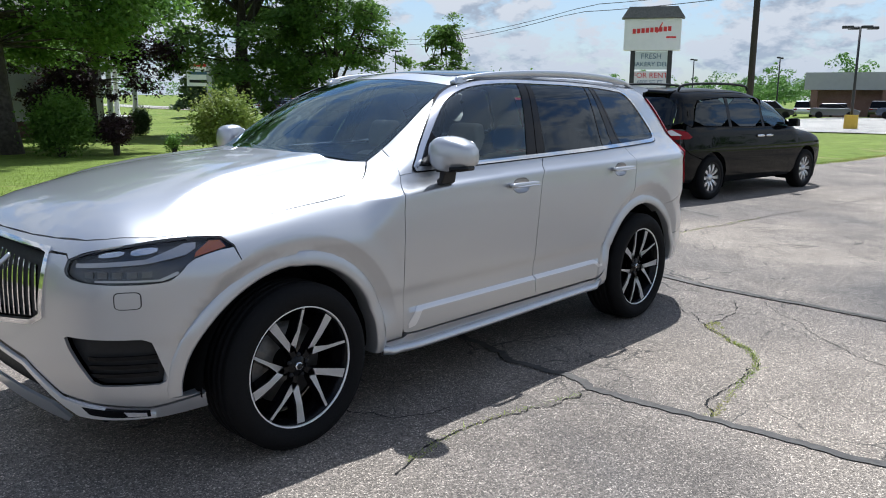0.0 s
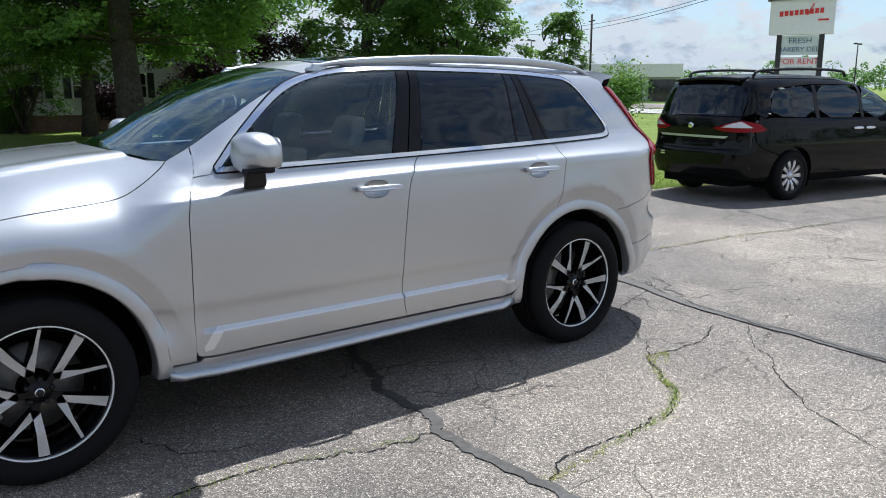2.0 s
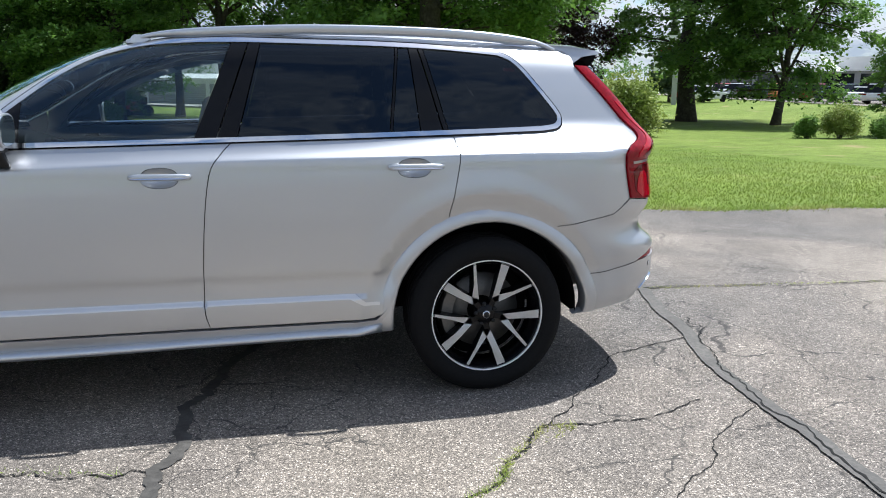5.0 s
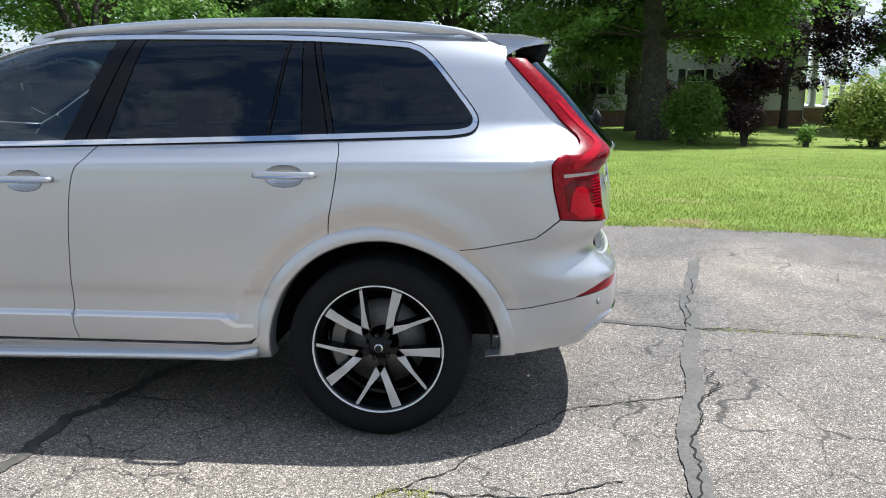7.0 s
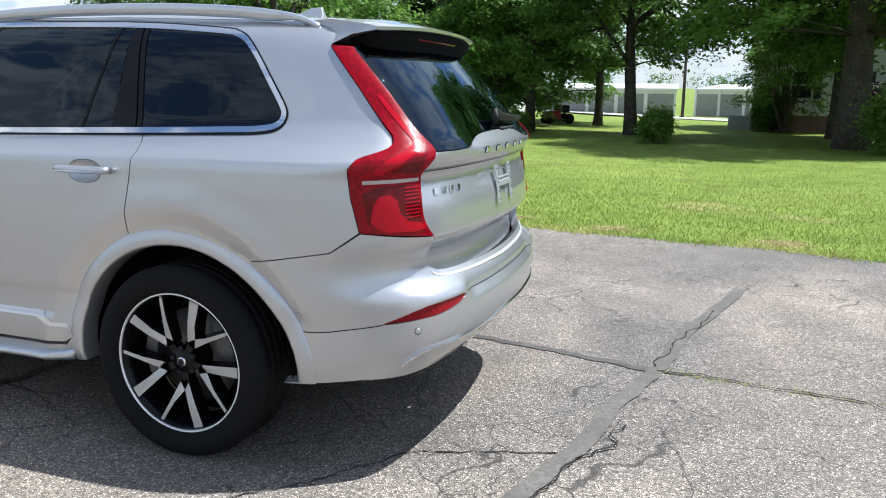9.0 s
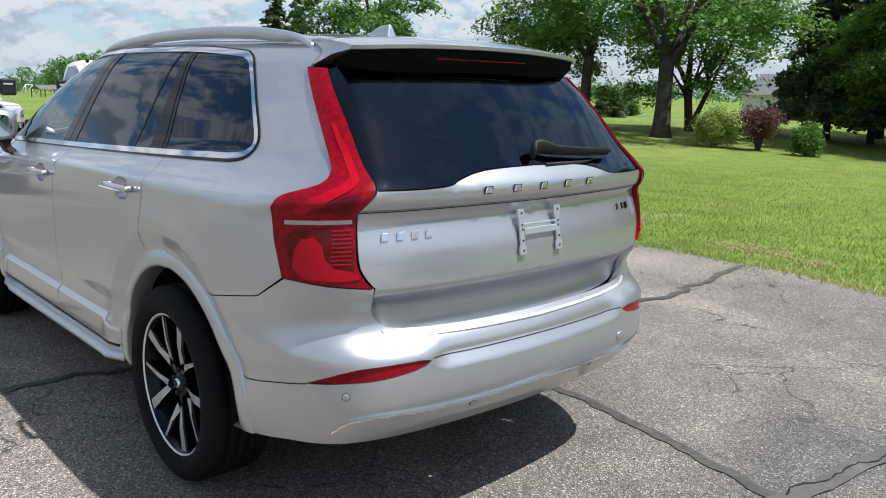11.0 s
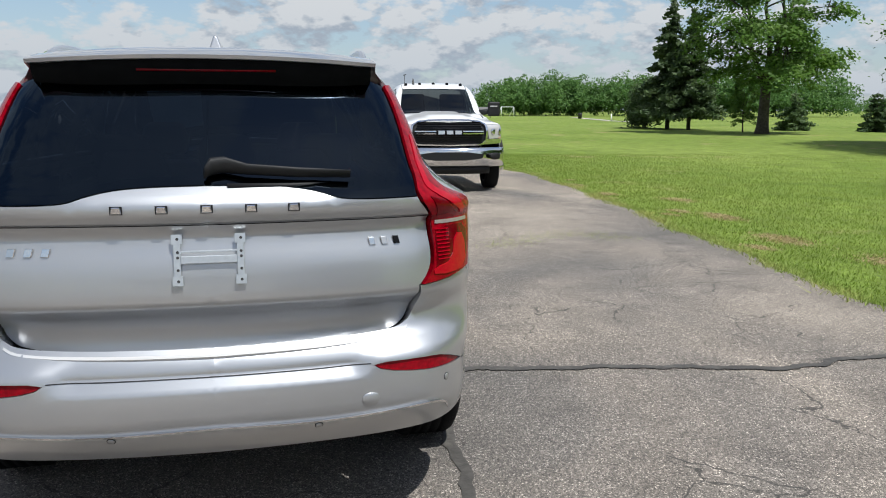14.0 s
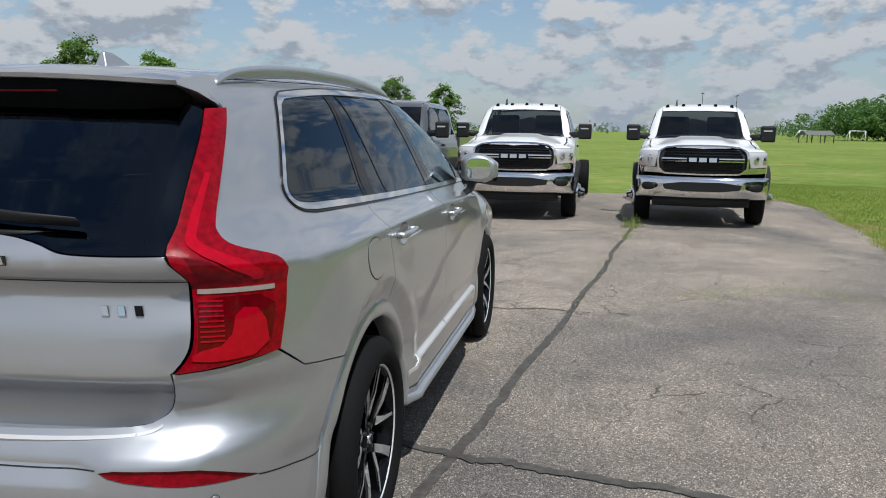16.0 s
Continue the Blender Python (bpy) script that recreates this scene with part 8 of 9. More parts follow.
    for sgn in (-1, 1):
        part("fog_lamp", plate_bm(round_poly([(-0.11, -0.06), (0.11, -0.06), (0.11, 0.06), (-0.11, 0.06)], 2), 0.03, 0.004, Matrix.Translation((-0.99, sgn * 0.80, 0.65)) @ pose(0, 0, 0, 90, 0, -90 - sgn * 28)), BLACK_PLASTIC, bumper)
        ring = arc(0, wz, AR + 0.06, 8, 168, 24) + arc(0, wz, AR - 0.04, 172, 4, 24)
        part_mesh("wheel_flare", sh.panel(ring, step=0.05, off=0.075, rim=0.16, gap=0, right=sgn > 0), BLACK_PLASTIC, truck, "black wheel-arch flare")
        bm = box_bm((0.70, sgn * 1.13 - 0.12, 1.34), (0.80, sgn * 1.13 + 0.12, 1.62))
        mir = soften(part("tow_mirror", bm, BLACK_PLASTIC, truck, "large black towing mirror", smooth=False), 0.035, 3)
        part("mirror_arm", tube([(0.92, sgn * 0.80, 1.40), (0.80, sgn * 0.95, 1.42), (0.77, sgn * 1.12, 1.43)], [0.06, 0.055, 0.05], 8), BLACK_PLASTIC, mir)
        part("mirror_glass", box_bm((0.80, sgn * 1.13 - 0.09, 1.37), (0.804, sgn * 1.13 + 0.09, 1.59)), MIRROR, mir, smooth=False)
        part("mirror_lamp", box_bm((0.692, sgn * 1.13 - 0.06, 1.52), (0.70, sgn * 1.13 + 0.08, 1.545)), LENS_WHITE, mir, smooth=False)
        part("handle", box_bm((1.55, sgn * 0.985 - 0.02, 1.18), (1.75, sgn * 0.985 + 0.02, 1.215)), BLACK_PLASTIC, truck, smooth=False)
        part("sill", box_bm((0.55, sgn * 0.80 - 0.1, 0.48), (cab_back, sgn * 0.80 + 0.1, 0.58)), BLACK_PLASTIC, truck, smooth=False)
        rail = box_bm((0.2, sgn * 0.43 - 0.04, 0.58), (wheelbase + 1.1, sgn * 0.43 + 0.04, 0.80))
        part("frame_rail", rail, BLACK_PLASTIC, truck, "black chassis rail", smooth=False)
        simple_wheel(truck, 0, sgn * (0.86 if bed else 0.90), wz, 0.41, 0.25, 0.255, ALLOY, 8, 0.05 if not bed else 0.0, "black truck tyre on a steel wheel")
        for yy in ((0.80, 1.08) if not bed else (0.86,)):
            simple_wheel(truck, wheelbase, sgn * yy, wz, 0.41, 0.24, 0.255, ALLOY, 8, 0.0, "black truck tyre on a steel wheel")
    part("axle", tube([(wheelbase, -0.9, wz), (wheelbase, 0.9, wz)], 0.07, 10), BLACK_PLASTIC, truck)
    part("axle", tube([(0, -0.8, wz), (0, 0.8, wz)], 0.06, 10), BLACK_PLASTIC, truck)
    part("engine_bay", box_bm((-0.75, -0.40, 0.45), (0.6, 0.40, 0.85)), DARK_VOID, truck, smooth=False)
    part("cabin_lining", box_bm((0.45, -0.80, 0.60), (cab_back - 0.06, 0.80, 1.25)), TRIM_DARK, truck, smooth=False)
    for y in (-0.42, 0.42):
        seat = loft([[(1.45 + k, y - 0.26, z), (1.45 + k, y + 0.26, z), (1.60 + k, y + 0.26, z), (1.60 + k, y - 0.26, z)] for z, k in ((1.2, 0), (1.55, 0.08), (1.78, 0.12))])
        bmesh.ops.recalc_face_normals(seat, faces=seat.faces[:])
        soften(part("seat", seat, TRIM_DARK, truck, smooth=False), 0.04)
    if not bed:
        for y in (-0.56, -0.28, 0.0, 0.28, 0.56):
            z = 1.985 - 0.05 * y * y
            dome = lathe([(0.0, z + 0.026), (0.02, z + 0.023), (0.03, z + 0.01), (0.034, z - 0.03)], 14, "z")
            bmesh.ops.translate(dome, vec=(1.42, y, 0), verts=dome.verts[:])
            part("clearance_lamp", dome, BLACK_GLOSS, truck, "small smoked roof marker lamp")
        part("aerial", loft([[(1.5 + a, 0.40 + b, 1.97) for a, b in ((-0.06, -0.02), (0.06, -0.02), (0.06, 0.02), (-0.06, 0.02))], [(1.55 + a, 0.40 + b, 2.09) for a, b in ((-0.02, -0.008), (0.02, -0.008), (0.02, 0.008), (-0.02, 0.008))]]), BLACK_PLASTIC, truck, smooth=False)
    else:
        b0, b1 = cab_back + 0.06, cab_back + 1.85
        for sgn in (-1, 1):
            cut = [(b0, 0.62), (b0, 1.38), (b1, 1.40), (b1, 0.66)] + [(wheelbase + q[0], q[1]) for q in arc(0, wz, 0.50, 20, 160, 16)]
            m = Matrix.Translation((0, sgn * 0.93, 0)) @ (pose(0, 0, 0, 90, 0, 0) if sgn < 0 else Matrix.Diagonal((1, -1, 1, 1)) @ pose(0, 0, 0, 90, 0, 0))
            part("bed_side", plate_bm(cut, 0.06, 0.012, m), paint, truck, smooth=False)
        part("bed_floor", box_bm((b0, -0.9, 0.62), (b1, 0.9, 0.85)), BLACK_PLASTIC, truck, smooth=False)
        part("tailgate", box_bm((b1 - 0.06, -0.92, 0.66), (b1, 0.92, 1.39)), paint, truck, smooth=False)
    truck.matrix_world = at
    return truck


build_van(pose(10.08, 2.40, 0, 0, 0, 180 - 7.5))
build_truck("white chassis-cab truck with a chrome bumper and no body", 2.25, WHITE_PAINT, 4.25, False, pose(-9.82, 3.42, 0, 0, 0, 175.5))
build_truck("white crew-cab chassis truck with exposed dual rear wheels", 3.35, WHITE_PAINT, 5.05, False, pose(-10.0, 0.36, 0, 0, 0, 180))
build_truck("grey crew-cab pickup parked behind the white trucks", 3.35, GREY_PAINT, 4.0, True, pose(-8.7, -2.05, 0, 0, 0, 180))

CAR_TONES = [("silver", (0.55, 0.56, 0.57)), ("white", (0.8, 0.8, 0.8)), ("black", (0.015, 0.015, 0.017)), ("dark blue", (0.02, 0.035, 0.08)), ("red", (0.38, 0.02, 0.02)), ("dark grey", (0.08, 0.085, 0.09)), ("orange", (0.55, 0.16, 0.03))]


def parked_car(tone, color, tall):
    """A distant parked car: shaped body, glasshouse, wheels and lamps."""
    mat = material(tone.replace(" ", "_") + "_car_paint", color, rough=0.3, metal=0.3, coat=1.0, grain=0.05, grain_scale=20)
    car = thing("parked_car", tone + " car parked in a far row", "car", "cars in the far lots")
    h = 1.70 if tall else 1.45
    prof = [(-2.2, 0.55), (-2.15, 0.75), (-1.9, 0.85), (-1.0, 0.98), (1.9, 1.0), (2.15, 0.9), (2.2, 0.55), (2.1, 0.3), (-2.1, 0.3)]
    rings = [[(x * (0.97 if abs(y) > 0.8 else 1), y, z + (-0.03 if abs(y) > 0.8 else 0)) for x, z in prof] for y in (-0.88, -0.8, 0.8, 0.88)]
    bm = loft(rings)
    bmesh.ops.recalc_face_normals(bm, faces=bm.faces[:])
    soften(part("body", bm, mat, car, smooth=False), 0.06, 2, 25)
    back = 2.05 if tall else 1.5
    glass = loft([[(-1.05, -0.80, 0.97), (back, -0.80, 0.99), (back, 0.80, 0.99), (-1.05, 0.80, 0.97)], [(-0.30, -0.62, h - 0.06), (back - 0.35, -0.62, h - 0.05), (back - 0.35, 0.62, h - 0.05), (-0.30, 0.62, h - 0.06)]])
    bmesh.ops.recalc_face_normals(glass, faces=glass.faces[:])
    part("glasshouse", glass, BLACK_GLOSS, car, "dark windows", smooth=False)
    top = loft([[(-0.34, -0.64, h - 0.07), (back - 0.32, -0.64, h - 0.06), (back - 0.32, 0.64, h - 0.06), (-0.34, 0.64, h - 0.07)], [(-0.2, -0.55, h), (back - 0.45, -0.55, h), (back - 0.45, 0.55, h), (-0.2, 0.55, h)]])
    bmesh.ops.recalc_face_normals(top, faces=top.faces[:])
    part("roof", top, mat, car, smooth=False)
    for x in (-1.35, 1.35):
        for y in (-0.80, 0.80):
            w = lathe([(0.0, -0.1), (0.2, -0.11), (0.33, -0.1), (0.33, 0.1), (0.0, 0.1)], 20)
            bmesh.ops.translate(w, vec=(x, y, 0.33), verts=w.verts[:])
            part("wheel", w, RUBBER, car, smooth=False)
    for y in (-0.65, 0.65):
        part("head_lamp", box_bm((-2.2, y - 0.18, 0.66), (-2.12, y + 0.18, 0.78)), LENS_WHITE, car, smooth=False)
        part("tail_lamp", box_bm((2.12, y - 0.16, 0.75), (2.2, y + 0.16, 0.9)), LENS_DARKRED, car, smooth=False)
    return car


models = [parked_car(n, c, i % 2 == 0) for i, (n, c) in enumerate(CAR_TONES)]
rng = random.Random(4)
spots = [(51.5 + 0.26 * k * 2.75 * 0.7 + 0.5 * rng.random(), 54 + k * 2.9, 200 + rng.uniform(-3, 3)) for k in range(13)]
spots += [(79 + 1.2 * k, 27 - 5.6 * k, 104 + rng.uniform(-2, 2)) for k in range(5)] + [(88 + 1.2 * k, 27 - 3.4 * k, 195) for k in range(6)] + [(39.5, 62, 200), (41.5, 68, 200)]
order = list(range(7)) + [3, 2, 5, 0, 1, 4] + [2, 5, 3, 2, 4] + [0, 5, 2, 3, 5, 2] + [1, 4]
for i, ((x, y, a), k) in enumerate(zip(spots, order)):
    src = models[k]
    z = float(land(x, y)) + 0.03
    if i < len(models):
        src.matrix_world = pose(x, y, z, 0, 0, a)
    else:
        copy_thing(src, pose(x, y, z, 0, 0, a))


# ---- buildings, signs and poles ----
SIDING = material("white_siding", (0.74, 0.74, 0.72), rough=0.6, grain=0.06, grain_scale=3, second=(0.68, 0.68, 0.66), second_scale=0.7)
SHINGLE = material("grey_shingles", (0.16, 0.155, 0.15), rough=0.9, grain=0.35, grain_scale=8, bump=0.4, bump_scale=20)
BRICK = material("brown_brick", (0.23, 0.13, 0.10), rough=0.9, grain=0.25, grain_scale=10, second=(0.28, 0.18, 0.14), second_scale=2)
FASCIA = material("grey_fascia", (0.36, 0.37, 0.37), rough=0.6, grain=0.08, grain_scale=2)
SHUTTER = material("black_shutter", (0.02, 0.02, 0.022), rough=0.5, grain=0.2, grain_scale=10)
WHITE_BOARD = material("white_sign_board", (0.78, 0.78, 0.77), rough=0.5, grain=0.05, grain_scale=3)
RED_INK = material("red_lettering", (0.62, 0.03, 0.03), rough=0.5, grain=0.08, grain_scale=6)
BLUE_INK = material("blue_grey_lettering", (0.06, 0.13, 0.20), rough=0.5, grain=0.08, grain_scale=6)
PALE_BOARD = material("pale_green_board", (0.60, 0.66, 0.66), rough=0.5, grain=0.05, grain_scale=3)
POLE_WOOD = material("dark_pole_wood", (0.055, 0.045, 0.04), rough=0.95, grain=0.4, grain_scale=12, bump=0.4, bump_scale=20)
POLE_STEEL = material("dark_steel_pole", (0.05, 0.05, 0.052), rough=0.5, metal=0.5, grain=0.2, grain_scale=20)
GREY_DOOR = material("grey_garage_door", (0.27, 0.275, 0.28), rough=0.6, grain=0.06, grain_scale=4)
RED_PAINT = material("red_machine_paint", (0.42, 0.03, 0.02), rough=0.45, grain=0.1, grain_scale=10)
WINDOW_DARK = material("dark_window_pane", (0.02, 0.024, 0.028), rough=0.08, coat=0.5, grain=0.2, grain_scale=2)
YELLOW = material("yellow_concrete", (0.62, 0.42, 0.06), rough=0.8, grain=0.15, grain_scale=6)


def boarded_wall(name, parent, x0, x1, z0, z1, y, mat, board=0.13, depth=0.012, side=None):
    """Lapped boards: each overhangs the one below."""
    n = max(2, int((z1 - z0) / board))
    bm = bmesh.new()
    prof = []
    for i in range(n):
        za, zb = z0 + (z1 - z0) * i / n, z0 + (z1 - z0) * (i + 1) / n
        prof += [(y - depth, za), (y, zb)]
    a = [bm.verts.new((x0, yy, z)) for yy, z in prof] if side is None else [bm.verts.new((yy, x0, z)) for yy, z in prof]
    b = [bm.verts.new((x1, yy, z)) for yy, z in prof] if side is None else [bm.verts.new((yy, x1, z)) for yy, z in prof]
    for i in range(len(prof) - 1):
        bm.faces.new((a[i], b[i], b[i + 1], a[i + 1]))
    bmesh.ops.recalc_face_normals(bm, faces=bm.faces[:])
    return part(name, bm, mat, parent, smooth=False)


def house_window(parent, x, y, z, w, h, shutters=True):
    win = new("window")
    win.parent = parent
    win.location = (x, y, z)
    part("pane", box_bm((-w / 2, 0.0, 0), (w / 2, 0.04, h)), WINDOW_DARK, win, smooth=False)
    fr = bmesh.new()
    for lo, hi in (((-w / 2 - 0.08, -0.05, -0.08), (w / 2 + 0.08, 0.03, 0)), ((-w / 2 - 0.08, -0.05, h), (w / 2 + 0.08, 0.03, h + 0.09)), ((-w / 2 - 0.08, -0.05, 0), (-w / 2, 0.03, h)), ((w / 2, -0.05, 0), (w / 2 + 0.08, 0.03, h)), ((-w / 2, -0.03, h / 2 - 0.03), (w / 2, 0.02, h / 2 + 0.03))):
        add_box(fr, lo, hi)
    part("frame", fr, SIDING, win, "white window frame", smooth=False)
    if shutters:
        for sgn in (-1, 1):
            sh = bmesh.new()
            x0 = sgn * (w / 2 + 0.30)
            add_box(sh, (x0 - 0.19, -0.06, -0.04), (x0 + 0.19, -0.02, h + 0.04))
            for k in range(10):
                add_box(sh, (x0 - 0.15, -0.075, h * k / 10 + 0.02), (x0 + 0.15, -0.055, h * (k + 0.6) / 10 + 0.02))
            part("shutter", sh, SHUTTER, win, "black louvred shutter", smooth=False)
    return win


def build_house():
    house = thing("white_house", "white clapboard house with black shutters and columned porch", "house")
    z0 = -0.55
    x0, x1, y0, y1 = 4.2, 18.2, 44.0, 53.0
    boarded_wall("front_wall", house, x0, x1, z0 + 0.55, 5.6, y0, SIDING)
    boarded_wall("side_wall", house, y0, y1, z0 + 0.55, 5.6, x0, SIDING, side=True)
    boarded_wall("side_wall", house, y0, y1, z0 + 0.55, 5.6, x1 + 0.012, SIDING, side=True)
    part("back_wall", box_bm((x0, y1, z0), (x1, y1 + 0.2, 5.6)), SIDING, house, smooth=False)
    part("foundation", box_bm((x0 + 0.02, y0 + 0.02, z0 - 0.6), (x1 - 0.02, y1, z0 + 0.57)), BRICK, house, "brown brick foundation", smooth=False)
    roof = loft([[(x0 - 0.4, y0 - 0.5, 5.5), (x0 - 0.4, (y0 + y1) / 2, 8.4), (x0 - 0.4, y1 + 0.5, 5.5), (x0 - 0.4, y1 + 0.5, 5.3), (x0 - 0.4, (y0 + y1) / 2, 8.1), (x0 - 0.4, y0 - 0.5, 5.3)], [(x1 + 0.4, y0 - 0.5, 5.5), (x1 + 0.4, (y0 + y1) / 2, 8.4), (x1 + 0.4, y1 + 0.5, 5.5), (x1 + 0.4, y1 + 0.5, 5.3), (x1 + 0.4, (y0 + y1) / 2, 8.1), (x1 + 0.4, y0 - 0.5, 5.3)]])
    bmesh.ops.recalc_face_normals(roof, faces=roof.faces[:])
    part("roof", roof, SHINGLE, house, "grey shingled roof", smooth=False)
    for x in (6.6, 9.1, 12.1, 16.2):
        house_window(house, x, y0 - 0.03, 0.95, 0.95, 1.35)
        house_window(house, x, y0 - 0.03, 3.7, 0.95, 1.35)
    part("downpipe", tube([(x1 + 0.02, y0 - 0.06, 5.4), (x1 + 0.02, y0 - 0.06, -0.4), (x1 + 0.1, y0 - 0.35, -0.6)], 0.045, 8), SIDING, house)
    porch = box_bm((x1, y0 - 0.1, z0 - 0.6), (x1 + 2.5, y0 + 8, 0.12))
    part("porch_floor", porch, BRICK, house, "brick porch base", smooth=False)
    part("porch_floor", box_bm((x1, y0 - 0.2, 0.124), (x1 + 2.6, y0 + 8, 0.22)), SIDING, house, smooth=False)
    for x, y in ((x1 + 0.55, y0 + 0.1), (x1 + 2.15, y0 + 0.1), (x1 + 2.15, y0 + 2.6), (x1 + 2.15, y0 + 5.2), (x1 + 2.15, y0 + 7.6)):
        col = lathe([(0.20, 0.22), (0.20, 0.34), (0.165, 0.38), (0.155, 2.5), (0.135, 5.0), (0.17, 5.08), (0.20, 5.2)], 20, "z")
        bmesh.ops.translate(col, vec=(x, y, 0), verts=col.verts[:])
        part("column", col, SIDING, house, "round white porch column")
    part("porch_roof", box_bm((x1 - 0.1, y0 - 0.3, 5.2), (x1 + 2.8, y0 + 8.2, 5.7)), SIDING, house, smooth=False)
    for k in range(4):
        part("step", box_bm((x0 - 1.2, y0 + 1 + 0.28 * k, z0 - 0.6), (x0 - 0.05, y0 + 1.28 + 0.28 * k, z0 + 0.15 * k)), FASCIA, house, smooth=False)
    return house


build_house()


def build_garages(x0, y0, length, turn, doors, label):
    g = thing("garage_row", label, "garages")
    part("wall", box_bm((0, 0.06, -1.6), (length, 8, 2.55)), SIDING, g, smooth=False)
    part("roof", loft([[(-0.2, -0.2, 2.5), (-0.2, 4, 3.0), (-0.2, 8.2, 2.5)], [(length + 0.2, -0.2, 2.5), (length + 0.2, 4, 3.0), (length + 0.2, 8.2, 2.5)]], True, True), WHITE_BOARD, g, "white metal roof", smooth=False)
    part("gutter", box_bm((-0.2, -0.25, 2.38), (length + 0.2, -0.1, 2.56)), WHITE_BOARD, g, smooth=False)
    pitch = length / doors
    for i in range(doors):
        a = i * pitch
        d = bmesh.new()
        rows = 12
        prof = []
        for k in range(rows):
            prof += [(0.045, 2.15 * k / rows), (0.02, 2.15 * (k + 0.5) / rows)]
        va = [d.verts.new((a + 0.18, y, z - 0.02)) for y, z in prof]
        vb = [d.verts.new((a + pitch - 0.18, y, z - 0.02)) for y, z in prof]
        for k in range(len(prof) - 1):
            d.faces.new((va[k], vb[k], vb[k + 1], va[k + 1]))
        part("door", d, GREY_DOOR, g, "grey roll-up door", smooth=False)
        part("pilaster", box_bm((a - 0.15, -0.03, -1.5), (a + 0.15, 0.07, 2.4)), SIDING, g, smooth=False)
    ribs = bmesh.new()
    for k in range(26):
        add_box(ribs, (length + 0.0, 0.1 + k * 0.31, -1.6), (length + 0.035, 0.22 + k * 0.31, 2.5))
    part("end_ribs", ribs, WHITE_BOARD, g, "white ribbed metal end wall", smooth=False)
    g.matrix_world = pose(x0, y0, -1.18, 0, 0, turn)
    return g


build_garages(-27, 74.5, 25, 4, 9, "long low white garage row with grey doors")
build_garages(-0.4, 79, 14, -38, 5, "white ribbed garage block beside the drive")
barn = thing("outbuilding", "low pale outbuilding behind the lawn trees", "building")
part("wall", box_bm((-30, 62, -1.6), (-14, 70, 1.9)), SIDING, barn, smooth=False)
part("roof", loft([[(-30.4, 61.6, 1.8), (-30.4, 66, 3.6), (-30.4, 70.4, 1.8)], [(-13.6, 61.6, 1.8), (-13.6, 66, 3.6), (-13.6, 70.4, 1.8)]]), SHINGLE, barn, smooth=False)
for x in (-28, -23.5, -19):
    part("door", box_bm((x, 61.93, -1.0), (x + 3, 61.99, 1.3)), WHITE_BOARD, barn, smooth=False)

# ride-on mower under the trees
mow = thing("ride_on_mower", "red ride-on mower parked under the trees", "mower")
soften(part("body", loft([[(-0.9, -0.4, 0.3), (0.2, -0.4, 0.3), (0.2, 0.4, 0.3), (-0.9, 0.4, 0.3)], [(-0.85, -0.35, 0.75), (0.0, -0.35, 0.85), (0.0, 0.35, 0.85), (-0.85, 0.35, 0.75)]]), RED_PAINT, mow, smooth=False), 0.05)
part("seat", box_bm((0.25, -0.25, 0.7), (0.7, 0.25, 1.15)), BLACK_PLASTIC, mow, smooth=False)
part("deck", box_bm((-0.4, -0.75, 0.1), (0.5, 0.75, 0.28)), BLACK_PLASTIC, mow, smooth=False)
for x, r in ((-0.7, 0.22), (0.6, 0.32)):
    for y in (-0.5, 0.5):
        w = lathe([(0, -0.12), (r, -0.1), (r, 0.1), (0, 0.12)], 16)
        bmesh.ops.translate(w, vec=(x, y, r), verts=w.verts[:])
        part("wheel", w, RUBBER, mow, smooth=False)
mow.matrix_world = pose(-7.2, 47, float(land(-7.2, 47)) - 0.03, 0, 0, 30)


def text_part(name, words, size, mat, parent, m, label=""):
    cu = bpy.data.curves.new(name, "FONT")
    cu.body, cu.size, cu.align_x, cu.align_y, cu.extrude = words, size, "CENTER", "CENTER", 0.01
    tmp = bpy.data.objects.new(name, cu)
    scene.collection.objects.link(tmp)
    me = bpy.data.meshes.new_from_object(tmp.evaluated_get(bpy.context.evaluated_depsgraph_get()))
    bpy.data.objects.remove(tmp)
    ob = part_mesh(name, me, mat, parent, label, smooth=False)
    ob.matrix_basis = m
    return ob


